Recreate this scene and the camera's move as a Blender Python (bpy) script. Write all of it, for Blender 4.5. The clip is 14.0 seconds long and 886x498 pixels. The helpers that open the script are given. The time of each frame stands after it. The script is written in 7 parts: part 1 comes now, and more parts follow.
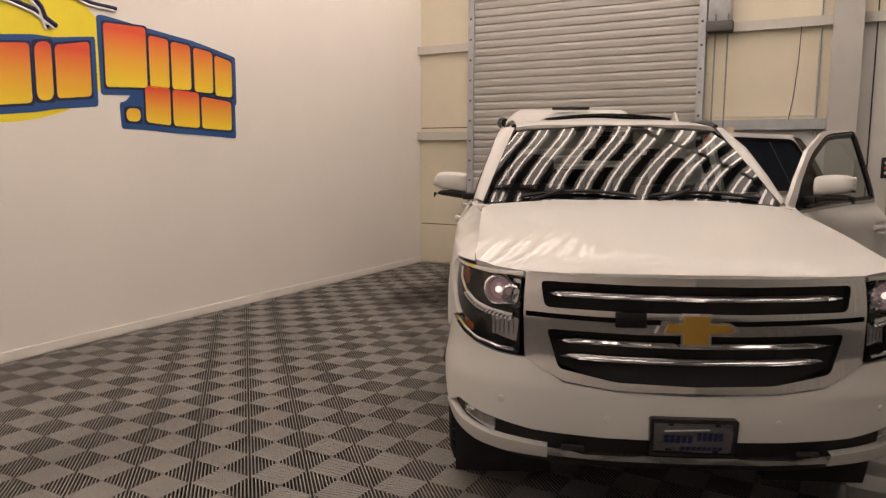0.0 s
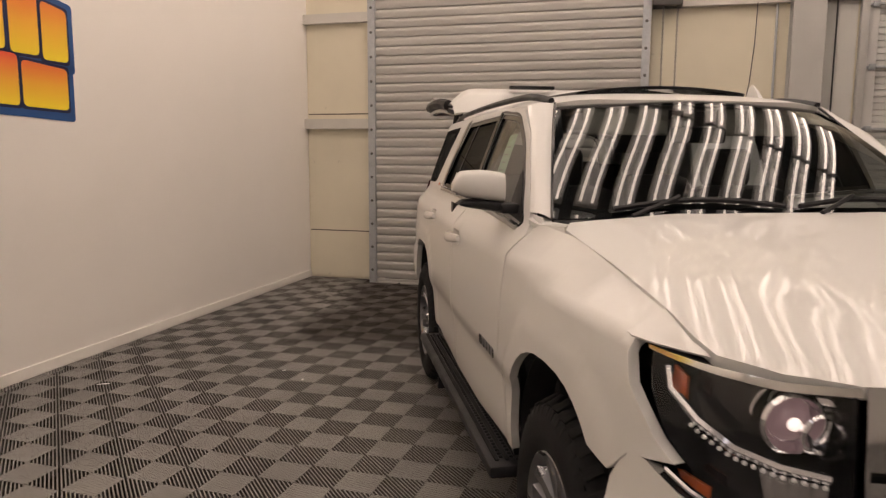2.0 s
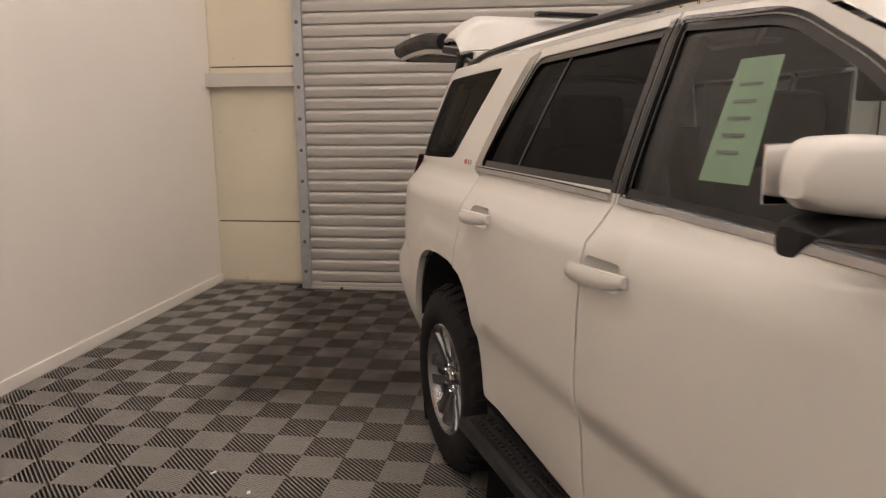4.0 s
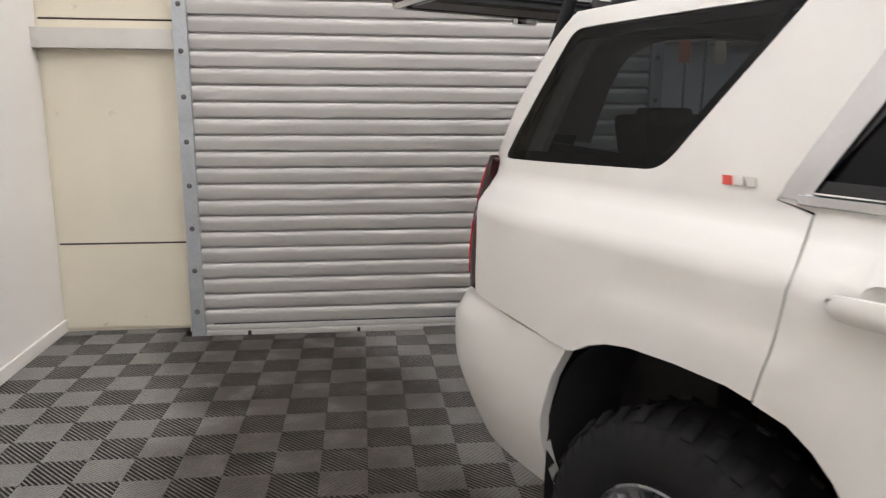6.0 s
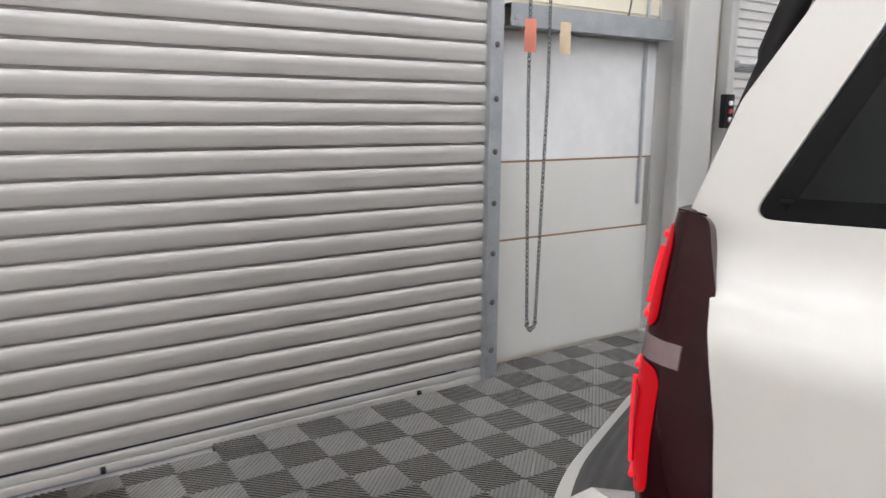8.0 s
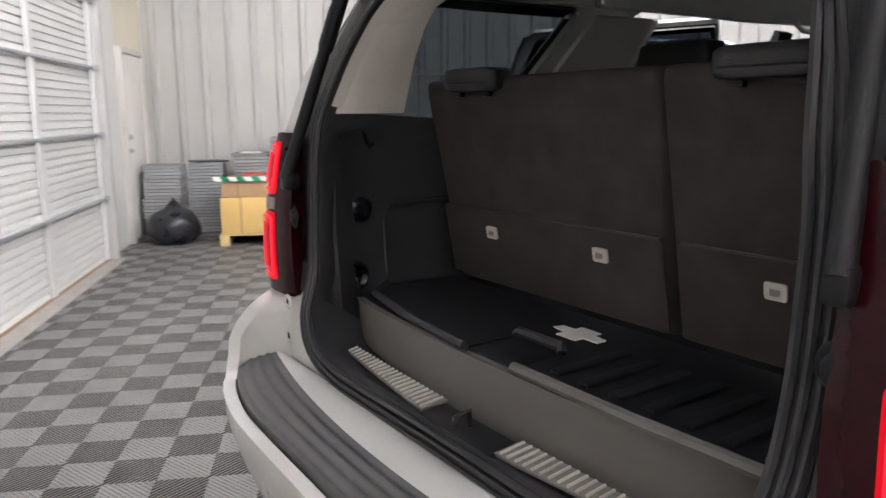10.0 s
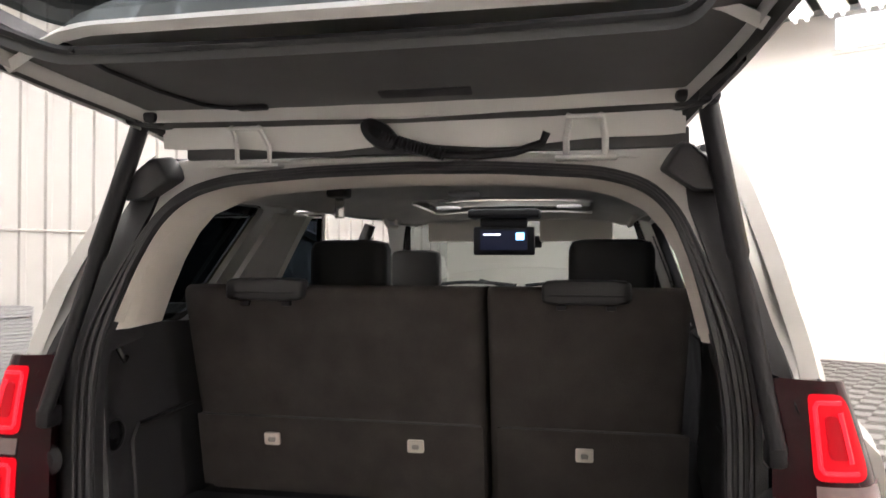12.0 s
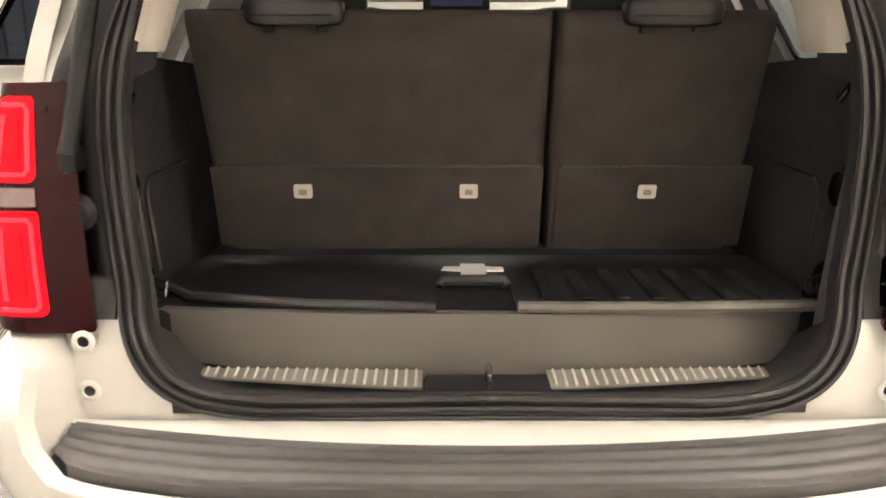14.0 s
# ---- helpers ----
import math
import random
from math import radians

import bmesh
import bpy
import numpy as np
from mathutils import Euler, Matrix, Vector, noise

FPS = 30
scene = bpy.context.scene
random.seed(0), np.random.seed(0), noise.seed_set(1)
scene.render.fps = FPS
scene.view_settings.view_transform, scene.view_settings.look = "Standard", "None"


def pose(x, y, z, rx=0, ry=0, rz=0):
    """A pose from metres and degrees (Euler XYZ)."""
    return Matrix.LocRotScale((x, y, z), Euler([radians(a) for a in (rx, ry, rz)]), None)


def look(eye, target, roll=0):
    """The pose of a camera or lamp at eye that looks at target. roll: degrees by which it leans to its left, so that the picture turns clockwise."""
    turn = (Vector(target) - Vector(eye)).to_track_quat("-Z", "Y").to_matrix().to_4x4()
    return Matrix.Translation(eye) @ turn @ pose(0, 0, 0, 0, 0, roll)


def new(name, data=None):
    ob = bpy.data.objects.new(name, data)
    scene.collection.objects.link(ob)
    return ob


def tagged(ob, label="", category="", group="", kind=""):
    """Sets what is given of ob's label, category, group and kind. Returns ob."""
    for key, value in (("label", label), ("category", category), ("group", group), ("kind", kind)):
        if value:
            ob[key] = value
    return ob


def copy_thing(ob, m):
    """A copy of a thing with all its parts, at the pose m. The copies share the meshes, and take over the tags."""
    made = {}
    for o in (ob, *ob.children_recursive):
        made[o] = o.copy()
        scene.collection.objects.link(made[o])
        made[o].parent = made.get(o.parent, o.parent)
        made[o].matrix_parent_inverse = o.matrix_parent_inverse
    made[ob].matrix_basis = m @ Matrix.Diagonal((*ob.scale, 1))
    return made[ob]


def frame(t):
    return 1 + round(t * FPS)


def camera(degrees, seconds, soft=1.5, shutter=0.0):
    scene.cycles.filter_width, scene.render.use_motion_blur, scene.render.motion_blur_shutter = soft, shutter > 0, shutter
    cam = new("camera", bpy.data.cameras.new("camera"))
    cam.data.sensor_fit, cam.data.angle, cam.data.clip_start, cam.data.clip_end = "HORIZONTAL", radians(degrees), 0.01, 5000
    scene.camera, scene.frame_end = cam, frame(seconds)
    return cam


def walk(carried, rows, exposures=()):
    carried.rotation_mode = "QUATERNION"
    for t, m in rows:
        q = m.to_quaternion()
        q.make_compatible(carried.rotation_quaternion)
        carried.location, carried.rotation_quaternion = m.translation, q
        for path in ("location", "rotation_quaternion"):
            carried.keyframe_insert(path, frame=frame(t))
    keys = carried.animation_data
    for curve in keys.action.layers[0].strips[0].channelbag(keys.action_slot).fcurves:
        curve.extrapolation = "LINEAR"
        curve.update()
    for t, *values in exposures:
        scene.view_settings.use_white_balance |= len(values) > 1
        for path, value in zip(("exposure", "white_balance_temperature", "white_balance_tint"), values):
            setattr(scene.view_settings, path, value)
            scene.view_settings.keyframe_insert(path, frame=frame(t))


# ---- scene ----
cam = camera(63.0, 14.0, soft=1.3, shutter=0.25)
PATH = [
    (0, (-0.803, -2.776, 1.59), (-0.933, -0.796, 1.34), 0.3),
    (0.5, (-1.109, -2.417, 1.584), (-1.143, -0.434, 1.323), 0.4),
    (1, (-1.353, -2.008, 1.589), (-1.246, -0.029, 1.326), 0.4),
    (1.5, (-1.502, -1.521, 1.589), (-1.264, 0.447, 1.325), 0.3),
    (2, (-1.65, -1.051, 1.573), (-1.336, 0.907, 1.308), 0.3),
    (2.5, (-1.739, -0.542, 1.541), (-1.348, 1.401, 1.274), 0.4),
    (3, (-1.817, -0.049, 1.527), (-1.36, 1.879, 1.252), 0.5),
    (3.2, (-1.831, 0.173, 1.53), (-1.356, 2.092, 1.231), 0.2),
    (5.3, (-2.122, 2.203, 1.502), (-1.224, 3.947, 1.115), 0.1),
    (5.5, (-2.158, 2.4, 1.498), (-1.212, 4.118, 1.108), 0.1),
    (6, (-2.211, 2.898, 1.51), (-1.166, 4.558, 1.121), 0.3),
    (6.5, (-2.182, 3.392, 1.491), (-1.042, 4.989, 1.103), 0.5),
    (7, (-2.116, 3.832, 1.476), (-0.867, 5.347, 1.092), 0.6),
    (7.2, (-2.069, 4.012, 1.482), (-0.721, 5.439, 1.1), 0.7),
    (9.3, (-1.309, 5.227, 1.438), (0.65, 5.042, 1.08), -0.1),
    (9.5, (-1.233, 5.305, 1.417), (0.675, 4.824, 1.061), -0.0),
    (10, (-1.061, 5.595, 1.398), (0.555, 4.476, 1.031), -0.2),
    (10.5, (-0.876, 5.808, 1.425), (0.469, 4.381, 1.033), -0.2),
    (11, (-0.665, 5.916, 1.494), (0.442, 4.298, 1.099), -0.1),
    (11.2, (-0.635, 5.975, 1.492), (0.388, 4.287, 1.132), 0.0),
    (11.5, (-0.534, 6.102, 1.554), (0.201, 4.258, 1.315), 0.1),
    (12, (-0.399, 6.169, 1.555), (0.0, 4.21, 1.583), 0.1),
    (12.5, (-0.268, 6.097, 1.521), (-0.103, 4.107, 1.628), 0.2),
    (13, (-0.178, 6.045, 1.456), (-0.127, 4.047, 1.536), 0.2),
    (13.5, (-0.067, 6.039, 1.411), (-0.042, 4.057, 1.145), 0.2),
    (13.6, (-0.036, 6.031, 1.413), (-0.014, 4.061, 1.067), 0.1),
    (14, (0.094, 6.06, 1.399), (0.082, 4.13, 0.875), 0.1),
]
walk(cam, [(t, look(eye, target, roll)) for t, eye, target, roll in PATH],
     exposures=[(0, -0.95, 6750, 22), (3.2, -1.0, 7000, 24), (5.3, -0.25, 5600, 13), (6.5, -0.05, 5500, 13), (7.2, 0.0, 5450, 12), (9.3, 0.45, 5200, 12), (9.5, 0.5, 5200, 12), (10.5, 1.05, 5650, 16), (12.5, 1.25, 5850, 15), (13.5, 1.85, 6350, 14), (14, 2.0, 6450, 13)])

import itertools
from mathutils.geometry import delaunay_2d_cdt

# ---- light: tubes under the roof do the work, the world only fills ----
world = bpy.data.worlds.new("world")
scene.world = world
world.use_nodes = True
sky = world.node_tree.nodes.new("ShaderNodeTexSky")
sky.sky_type = 'NISHITA'
sky.sun_disc = False
sky.sun_elevation, sky.sun_rotation = radians(40), radians(60)
world.node_tree.links.new(sky.outputs[0], world.node_tree.nodes["Background"].inputs[0])
world.node_tree.nodes["Background"].inputs[1].default_value = 0.1
TUBE_POWER = 9.6


# ---- materials ----
def node_mat(name):
    m = bpy.data.materials.new(name)
    m.use_nodes = True
    nt = m.node_tree
    return m, nt, nt.nodes["Principled BSDF"]


def mk(name, col, rough=0.5, metal=0.0, var=0.12, scale=6.0, fine=60.0, bump=0.0, coat=0.0, rvar=0.1, spec=0.5, stretch=None, island=0.0, scuff=0.0):
    """A surface with stains at one scale, grain at another, uneven gloss and fine relief."""
    m, nt, b = node_mat(name)
    n, l = nt.nodes, nt.links
    tc = n.new("ShaderNodeTexCoord")
    src = tc.outputs["Object"]
    if stretch:
        mp = n.new("ShaderNodeMapping")
        mp.inputs["Scale"].default_value = stretch
        l.new(src, mp.inputs[0])
        src = mp.outputs[0]
    big = n.new("ShaderNodeTexNoise")
    big.inputs["Scale"].default_value, big.inputs["Detail"].default_value = scale, 4
    small = n.new("ShaderNodeTexNoise")
    small.inputs["Scale"].default_value, small.inputs["Detail"].default_value = fine, 3
    l.new(src, big.inputs["Vector"])
    l.new(src, small.inputs["Vector"])
    add = n.new("ShaderNodeMath")
    add.operation = 'MULTIPLY_ADD'
    l.new(small.outputs[0], add.inputs[0])
    add.inputs[1].default_value = 0.4
    l.new(big.outputs[0], add.inputs[2])
    rng = n.new("ShaderNodeMapRange")
    rng.inputs[1].default_value, rng.inputs[2].default_value = 0.35, 1.05
    rng.inputs[3].default_value, rng.inputs[4].default_value = 1 - var, 1 + var
    l.new(add.outputs[0], rng.inputs[0])
    mul = n.new("ShaderNodeVectorMath")
    mul.operation = 'SCALE'
    mul.inputs[0].default_value = col
    last = rng.outputs[0]
    if island:
        oi = n.new("ShaderNodeObjectInfo")
        r2 = n.new("ShaderNodeMapRange")
        r2.inputs[3].default_value, r2.inputs[4].default_value = 1 - island, 1 + island
        l.new(oi.outputs["Random"], r2.inputs[0])
        m2 = n.new("ShaderNodeMath")
        m2.operation = 'MULTIPLY'
        l.new(last, m2.inputs[0])
        l.new(r2.outputs[0], m2.inputs[1])
        last = m2.outputs[0]
    if scuff:
        sn = n.new("ShaderNodeTexNoise")
        sn.inputs["Scale"].default_value, sn.inputs["Detail"].default_value, sn.inputs["Roughness"].default_value = 6.0, 7, 0.66
        l.new(tc.outputs["Object"], sn.inputs["Vector"])
        r3 = n.new("ShaderNodeMapRange")
        r3.inputs[1].default_value, r3.inputs[2].default_value = 0.67, 0.78
        r3.inputs[3].default_value, r3.inputs[4].default_value = 1.0, 1.0 - scuff
        l.new(sn.outputs[0], r3.inputs[0])
        m3 = n.new("ShaderNodeMath")
        m3.operation = 'MULTIPLY'
        l.new(last, m3.inputs[0])
        l.new(r3.outputs[0], m3.inputs[1])
        last = m3.outputs[0]
    l.new(last, mul.inputs[3])
    l.new(mul.outputs[0], b.inputs["Base Color"])
    rr = n.new("ShaderNodeMapRange")
    rr.inputs[1].default_value, rr.inputs[2].default_value = 0.3, 0.7
    rr.inputs[3].default_value, rr.inputs[4].default_value = max(0.02, rough - rvar), min(1, rough + rvar)
    l.new(big.outputs[0], rr.inputs[0])
    l.new(rr.outputs[0], b.inputs["Roughness"])
    b.inputs["Metallic"].default_value = metal
    b.inputs["Coat Weight"].default_value = coat
    b.inputs["Coat Roughness"].default_value = 0.03
    b.inputs["Specular IOR Level"].default_value = spec
    if bump:
        bp = n.new("ShaderNodeBump")
        bp.inputs["Strength"].default_value, bp.inputs["Distance"].default_value = bump, 0.003
        l.new(small.outputs[0], bp.inputs["Height"])
        l.new(bp.outputs[0], b.inputs["Normal"])
    return m


def glass(name, tint, gloss=0.02, ior=1.5, graze=0.85):
    """A thin pane: tinted see-through with a mirror gloss by Fresnel."""
    m, nt, b = node_mat(name)
    n, l = nt.nodes, nt.links
    n.remove(b)
    tr, gl, mx = n.new("ShaderNodeBsdfTransparent"), n.new("ShaderNodeBsdfGlossy"), n.new("ShaderNodeMixShader")
    lw, pw, ma = n.new("ShaderNodeLayerWeight"), n.new("ShaderNodeMath"), n.new("ShaderNodeMath")
    tr.inputs[0].default_value = (*tint, 1)
    gl.inputs["Roughness"].default_value = gloss
    pw.operation, ma.operation = 'POWER', 'MULTIPLY_ADD'
    pw.inputs[1].default_value = 4.0
    ma.inputs[1].default_value, ma.inputs[2].default_value = graze, ((ior - 1) / (ior + 1)) ** 2
    l.new(lw.outputs["Facing"], pw.inputs[0])
    l.new(pw.outputs[0], ma.inputs[0])
    l.new(ma.outputs[0], mx.inputs[0])
    l.new(tr.outputs[0], mx.inputs[1])
    l.new(gl.outputs[0], mx.inputs[2])
    l.new(mx.outputs[0], n["Material Output"].inputs[0])
    return m


def glow(name, col, power, base=(0.8, 0.8, 0.8), spec=0.5):
    m, nt, b = node_mat(name)
    b.inputs["Base Color"].default_value = (*base, 1)
    b.inputs["Emission Color"].default_value = (*col, 1)
    b.inputs["Emission Strength"].default_value = power
    b.inputs["Roughness"].default_value = 0.3
    b.inputs["Specular IOR Level"].default_value = spec
    return m


M_PAINT = mk("white_car_paint", (0.63, 0.623, 0.60), 0.5, var=0.015, scale=3, coat=0.48, rvar=0.0, spec=0.2)
M_BLACK = mk("black_plastic", (0.012, 0.012, 0.014), 0.45, var=0.3, bump=0.15, fine=300, spec=0.3)
M_GLOSSBLACK = mk("gloss_black_trim", (0.008, 0.008, 0.01), 0.12, var=0.2, rvar=0.04)
M_RUBBER = mk("tyre_rubber", (0.012, 0.012, 0.013), 0.8, var=0.3, bump=0.3, fine=120, spec=0.2)
M_SEAL = mk("rubber_seal", (0.03, 0.03, 0.032), 0.5, var=0.25, fine=200)
M_CHROME = mk("chrome", (0.82, 0.82, 0.83), 0.07, 1.0, var=0.03, rvar=0.03)
M_SATIN = mk("satin_silver", (0.60, 0.595, 0.58), 0.16, 1.0, var=0.06, rvar=0.06)
M_PLATE = mk("brushed_sill_plate", (0.36, 0.35, 0.32), 0.46, 0.65, var=0.02, scale=4, fine=300, rvar=0.01)
M_PLATERIB = mk("polished_plate_rib", (0.85, 0.83, 0.78), 0.35, 0.6, var=0.02, rvar=0.01)
M_RIM = mk("machined_dark_alloy", (0.24, 0.24, 0.25), 0.3, 1.0, var=0.08)
M_RIMDARK = mk("dark_alloy_paint", (0.05, 0.05, 0.055), 0.35, 0.6, var=0.1)
M_GRILLE = mk("dark_chrome", (0.66, 0.66, 0.67), 0.07, 1.0, var=0.05, rvar=0.03)
M_BELT = mk("polished_window_moulding", (0.46, 0.46, 0.465), 0.2, 1.0, var=0.08, rvar=0.05)
M_GOLD = mk("gold_emblem", (0.62, 0.37, 0.08), 0.32, 0.8, var=0.03, scale=8, rvar=0.02)
M_CLOTH = mk("charcoal_seat_carpet", (0.058, 0.052, 0.049), 0.95, var=0.3, scale=12, bump=0.6, fine=420, spec=0.1)
M_VINYL = mk("black_vinyl", (0.022, 0.022, 0.023), 0.42, var=0.2, bump=0.25, fine=260)
M_TRIM = mk("dark_trim_plastic", (0.036, 0.036, 0.038), 0.55, var=0.2, bump=0.3, fine=350)
M_PAD = mk("weathered_step_plastic", (0.075, 0.073, 0.073), 0.55, var=0.35, scale=9, fine=70, bump=0.15, stretch=(.35, 3, 1))
M_GATETRIM = mk("mid_grey_gate_trim", (0.085, 0.085, 0.083), 0.6, var=0.1, bump=0.2, fine=300)
M_CARGO = mk("grey_cargo_panel_plastic", (0.125, 0.118, 0.108), 0.45, var=0.08, bump=0.2, fine=350)
M_GREYTRIM = mk("taupe_grey_plastic", (0.29, 0.28, 0.265), 0.5, var=0.08, bump=0.2, fine=350)
M_LIGHTTRIM = mk("light_grey_pillar_trim", (0.66, 0.62, 0.56), 0.6, var=0.06, bump=0.15, fine=300)
M_HEAD = mk("grey_headliner_cloth", (0.62, 0.60, 0.565), 0.95, var=0.1, bump=0.4, fine=500, spec=0.1)
M_MAT = mk("black_cargo_mat", (0.014, 0.014, 0.016), 0.36, var=0.1, bump=0.2, fine=150, rvar=0.02, spec=0.28)
M_WELL = mk("dark_wheel_liner", (0.012, 0.012, 0.014), 0.9, var=0.3)
M_CLEAR = glass("clear_lamp_lens", (0.93, 0.93, 0.94))
M_WIND = glass("windscreen_glass", (0.36, 0.39, 0.385), 0.012, 1.9)
M_FRONTGLASS = glass("front_door_glass", (0.55, 0.60, 0.57), 0.01, 1.45)
M_PRIV = glass("privacy_glass", (0.020, 0.026, 0.036), 0.01, 1.3, 0.15)
M_QUART = glass("quarter_glass", (0.060, 0.070, 0.076), 0.01, 1.3, 0.15)
M_SUNGLASS = glass("dark_sunroof_glass", (0.16, 0.18, 0.18), 0.015, 1.6)
M_REDLENS = mk("dark_red_lens", (0.022, 0.002, 0.004), 0.12, var=0.2, rvar=0.04, spec=0.25)
M_REDLIT = glow("lit_red_lens", (1.0, 0.004, 0.012), 0.42, (0.05, 0.001, 0.002), 0.12)
M_REDDIM = glow("dim_red_lens", (1.0, 0.004, 0.012), 0.26, (0.04, 0.001, 0.002), 0.12)
M_REDHOT = glow("red_lamp_core", (1.0, 0.02, 0.03), 0.75, (0.2, 0.01, 0.01), 0.2)
M_REVERSE = mk("clear_reversing_lens", (0.22, 0.16, 0.16), 0.15, var=0.2, fine=90)
M_PROJ = glow("headlamp_bulb_glow", (0.9, 0.58, 0.55), 0.22, (0.22, 0.16, 0.19), 0.8)
M_BULB = glow("lit_white_bulb", (1.0, 0.86, 0.74), 2.2)
M_REFLECT = mk("lamp_reflector", (0.75, 0.75, 0.76), 0.12, 1.0, var=0.1, fine=90)
M_AMBER = mk("amber_reflector", (0.45, 0.09, 0.02), 0.2, var=0.1, coat=0.6)
M_PAPER = mk("pale_green_paper", (0.48, 0.66, 0.50), 0.8, var=0.06)
M_WALL = mk("warm_white_wall_paint", (0.80, 0.765, 0.72), 0.75, var=0.03, scale=1.2, bump=0.12, fine=180)
M_BASEB = mk("white_baseboard_paint", (0.80, 0.77, 0.72), 0.45, var=0.06, scale=5)
M_CREAM = mk("cream_insulated_panel", (0.70, 0.645, 0.515), 0.6, var=0.06, scale=2, bump=0.12, fine=90, scuff=0.35)
M_PANELWHITE = mk("white_lower_wall_panel", (0.68, 0.67, 0.635), 0.5, var=0.04, scale=2)
M_VINYLWALL = mk("white_vinyl_insulation", (0.74, 0.74, 0.74), 0.5, var=0.12, scale=3, bump=0.5, fine=14)
M_CORR = mk("white_corrugated_steel", (0.42, 0.41, 0.385), 0.5, var=0.06, scale=2)
M_SLAT = mk("galvanised_slat", (0.485, 0.470, 0.447), 0.58, 0.08, var=0.08, scale=3, fine=40, stretch=(1, 1, 14))
M_SLATW = mk("white_painted_slat", (0.66, 0.65, 0.63), 0.5, var=0.06, scale=3)
M_GALV = mk("galvanised_steel", (0.42, 0.44, 0.46), 0.45, 0.5, var=0.2, scale=9, fine=50)
M_CHAIN = mk("dull_chain_steel", (0.10, 0.10, 0.10), 0.45, 0.6, var=0.2)
M_STEELW = mk("grey_painted_steel", (0.56, 0.54, 0.50), 0.5, var=0.06)
M_COLUMN = mk("white_painted_column", (0.48, 0.473, 0.455), 0.5, var=0.05)
M_THRESH = mk("worn_concrete_sill", (0.36, 0.33, 0.30), 0.85, var=0.2, scale=9, bump=0.4)
M_CEIL = mk("dark_roof_insulation", (0.16, 0.16, 0.155), 0.85, var=0.1, scale=1)
M_BEAM = mk("dark_roof_steel", (0.10, 0.095, 0.09), 0.6, var=0.1)
M_TUBE = glow("fluorescent_tube", (1.0, 0.90, 0.76), TUBE_POWER, (0.9, 0.9, 0.9))
M_FIXT = mk("white_lamp_housing", (0.75, 0.74, 0.72), 0.4, var=0.03)
M_CARD = mk("brown_cardboard", (0.42, 0.27, 0.14), 0.85, var=0.1, scale=5, bump=0.1)
M_CARDY = mk("yellow_cardboard", (0.62, 0.42, 0.14), 0.85, var=0.08, scale=5, bump=0.1)
M_WOOD = mk("pallet_pine", (0.58, 0.43, 0.20), 0.8, var=0.15, scale=4, stretch=(1, 12, 12))
M_GREEN = mk("green_tape", (0.02, 0.24, 0.10), 0.4, var=0.05)
M_WHITE = mk("white_plastic", (0.78, 0.78, 0.77), 0.45, var=0.04)
M_REDP = mk("red_paper", (0.55, 0.08, 0.06), 0.7, var=0.1)
M_TAGRED = mk("faded_red_tag", (0.62, 0.22, 0.15), 0.7, var=0.2, fine=120)
M_TAGTAN = mk("tan_card_tag", (0.62, 0.50, 0.34), 0.8, var=0.15)
M_BAG = mk("black_bin_bag", (0.018, 0.018, 0.022), 0.3, var=0.3, bump=0.8, fine=25)
M_STACK = mk("stacked_grey_tile", (0.27, 0.27, 0.27), 0.7, var=0.10, scale=20, island=0.12)
M_DOORW = mk("off_white_door_paint", (0.74, 0.71, 0.67), 0.5, var=0.04)
M_GRIME = mk("grimy_joint", (0.055, 0.043, 0.032), 0.9, var=0.4, scale=9, fine=80)
M_BOARD = mk("brown_chipboard", (0.30, 0.20, 0.11), 0.8, var=0.2, fine=80)
M_LBLUE = mk("logo_blue_paint", (0.012, 0.075, 0.25), 0.6, var=0.1)
M_LDARK = mk("logo_navy_paint", (0.008, 0.012, 0.06), 0.6, var=0.1)
M_LYEL = mk("logo_yellow_paint", (0.86, 0.70, 0.03), 0.6, var=0.05)
M_SCREEN = glow("screen_glow", (0.02, 0.03, 0.08), 0.1, (0.01, 0.01, 0.015))
M_ICON = glow("screen_icon_glow", (0.25, 0.6, 1.0), 1.6)
M_TEXT = glow("screen_text_glow", (0.9, 0.9, 1.0), 1.2)
M_DAY = glow("daylight_translucent_panel", (0.95, 0.98, 1.0), 3.0)


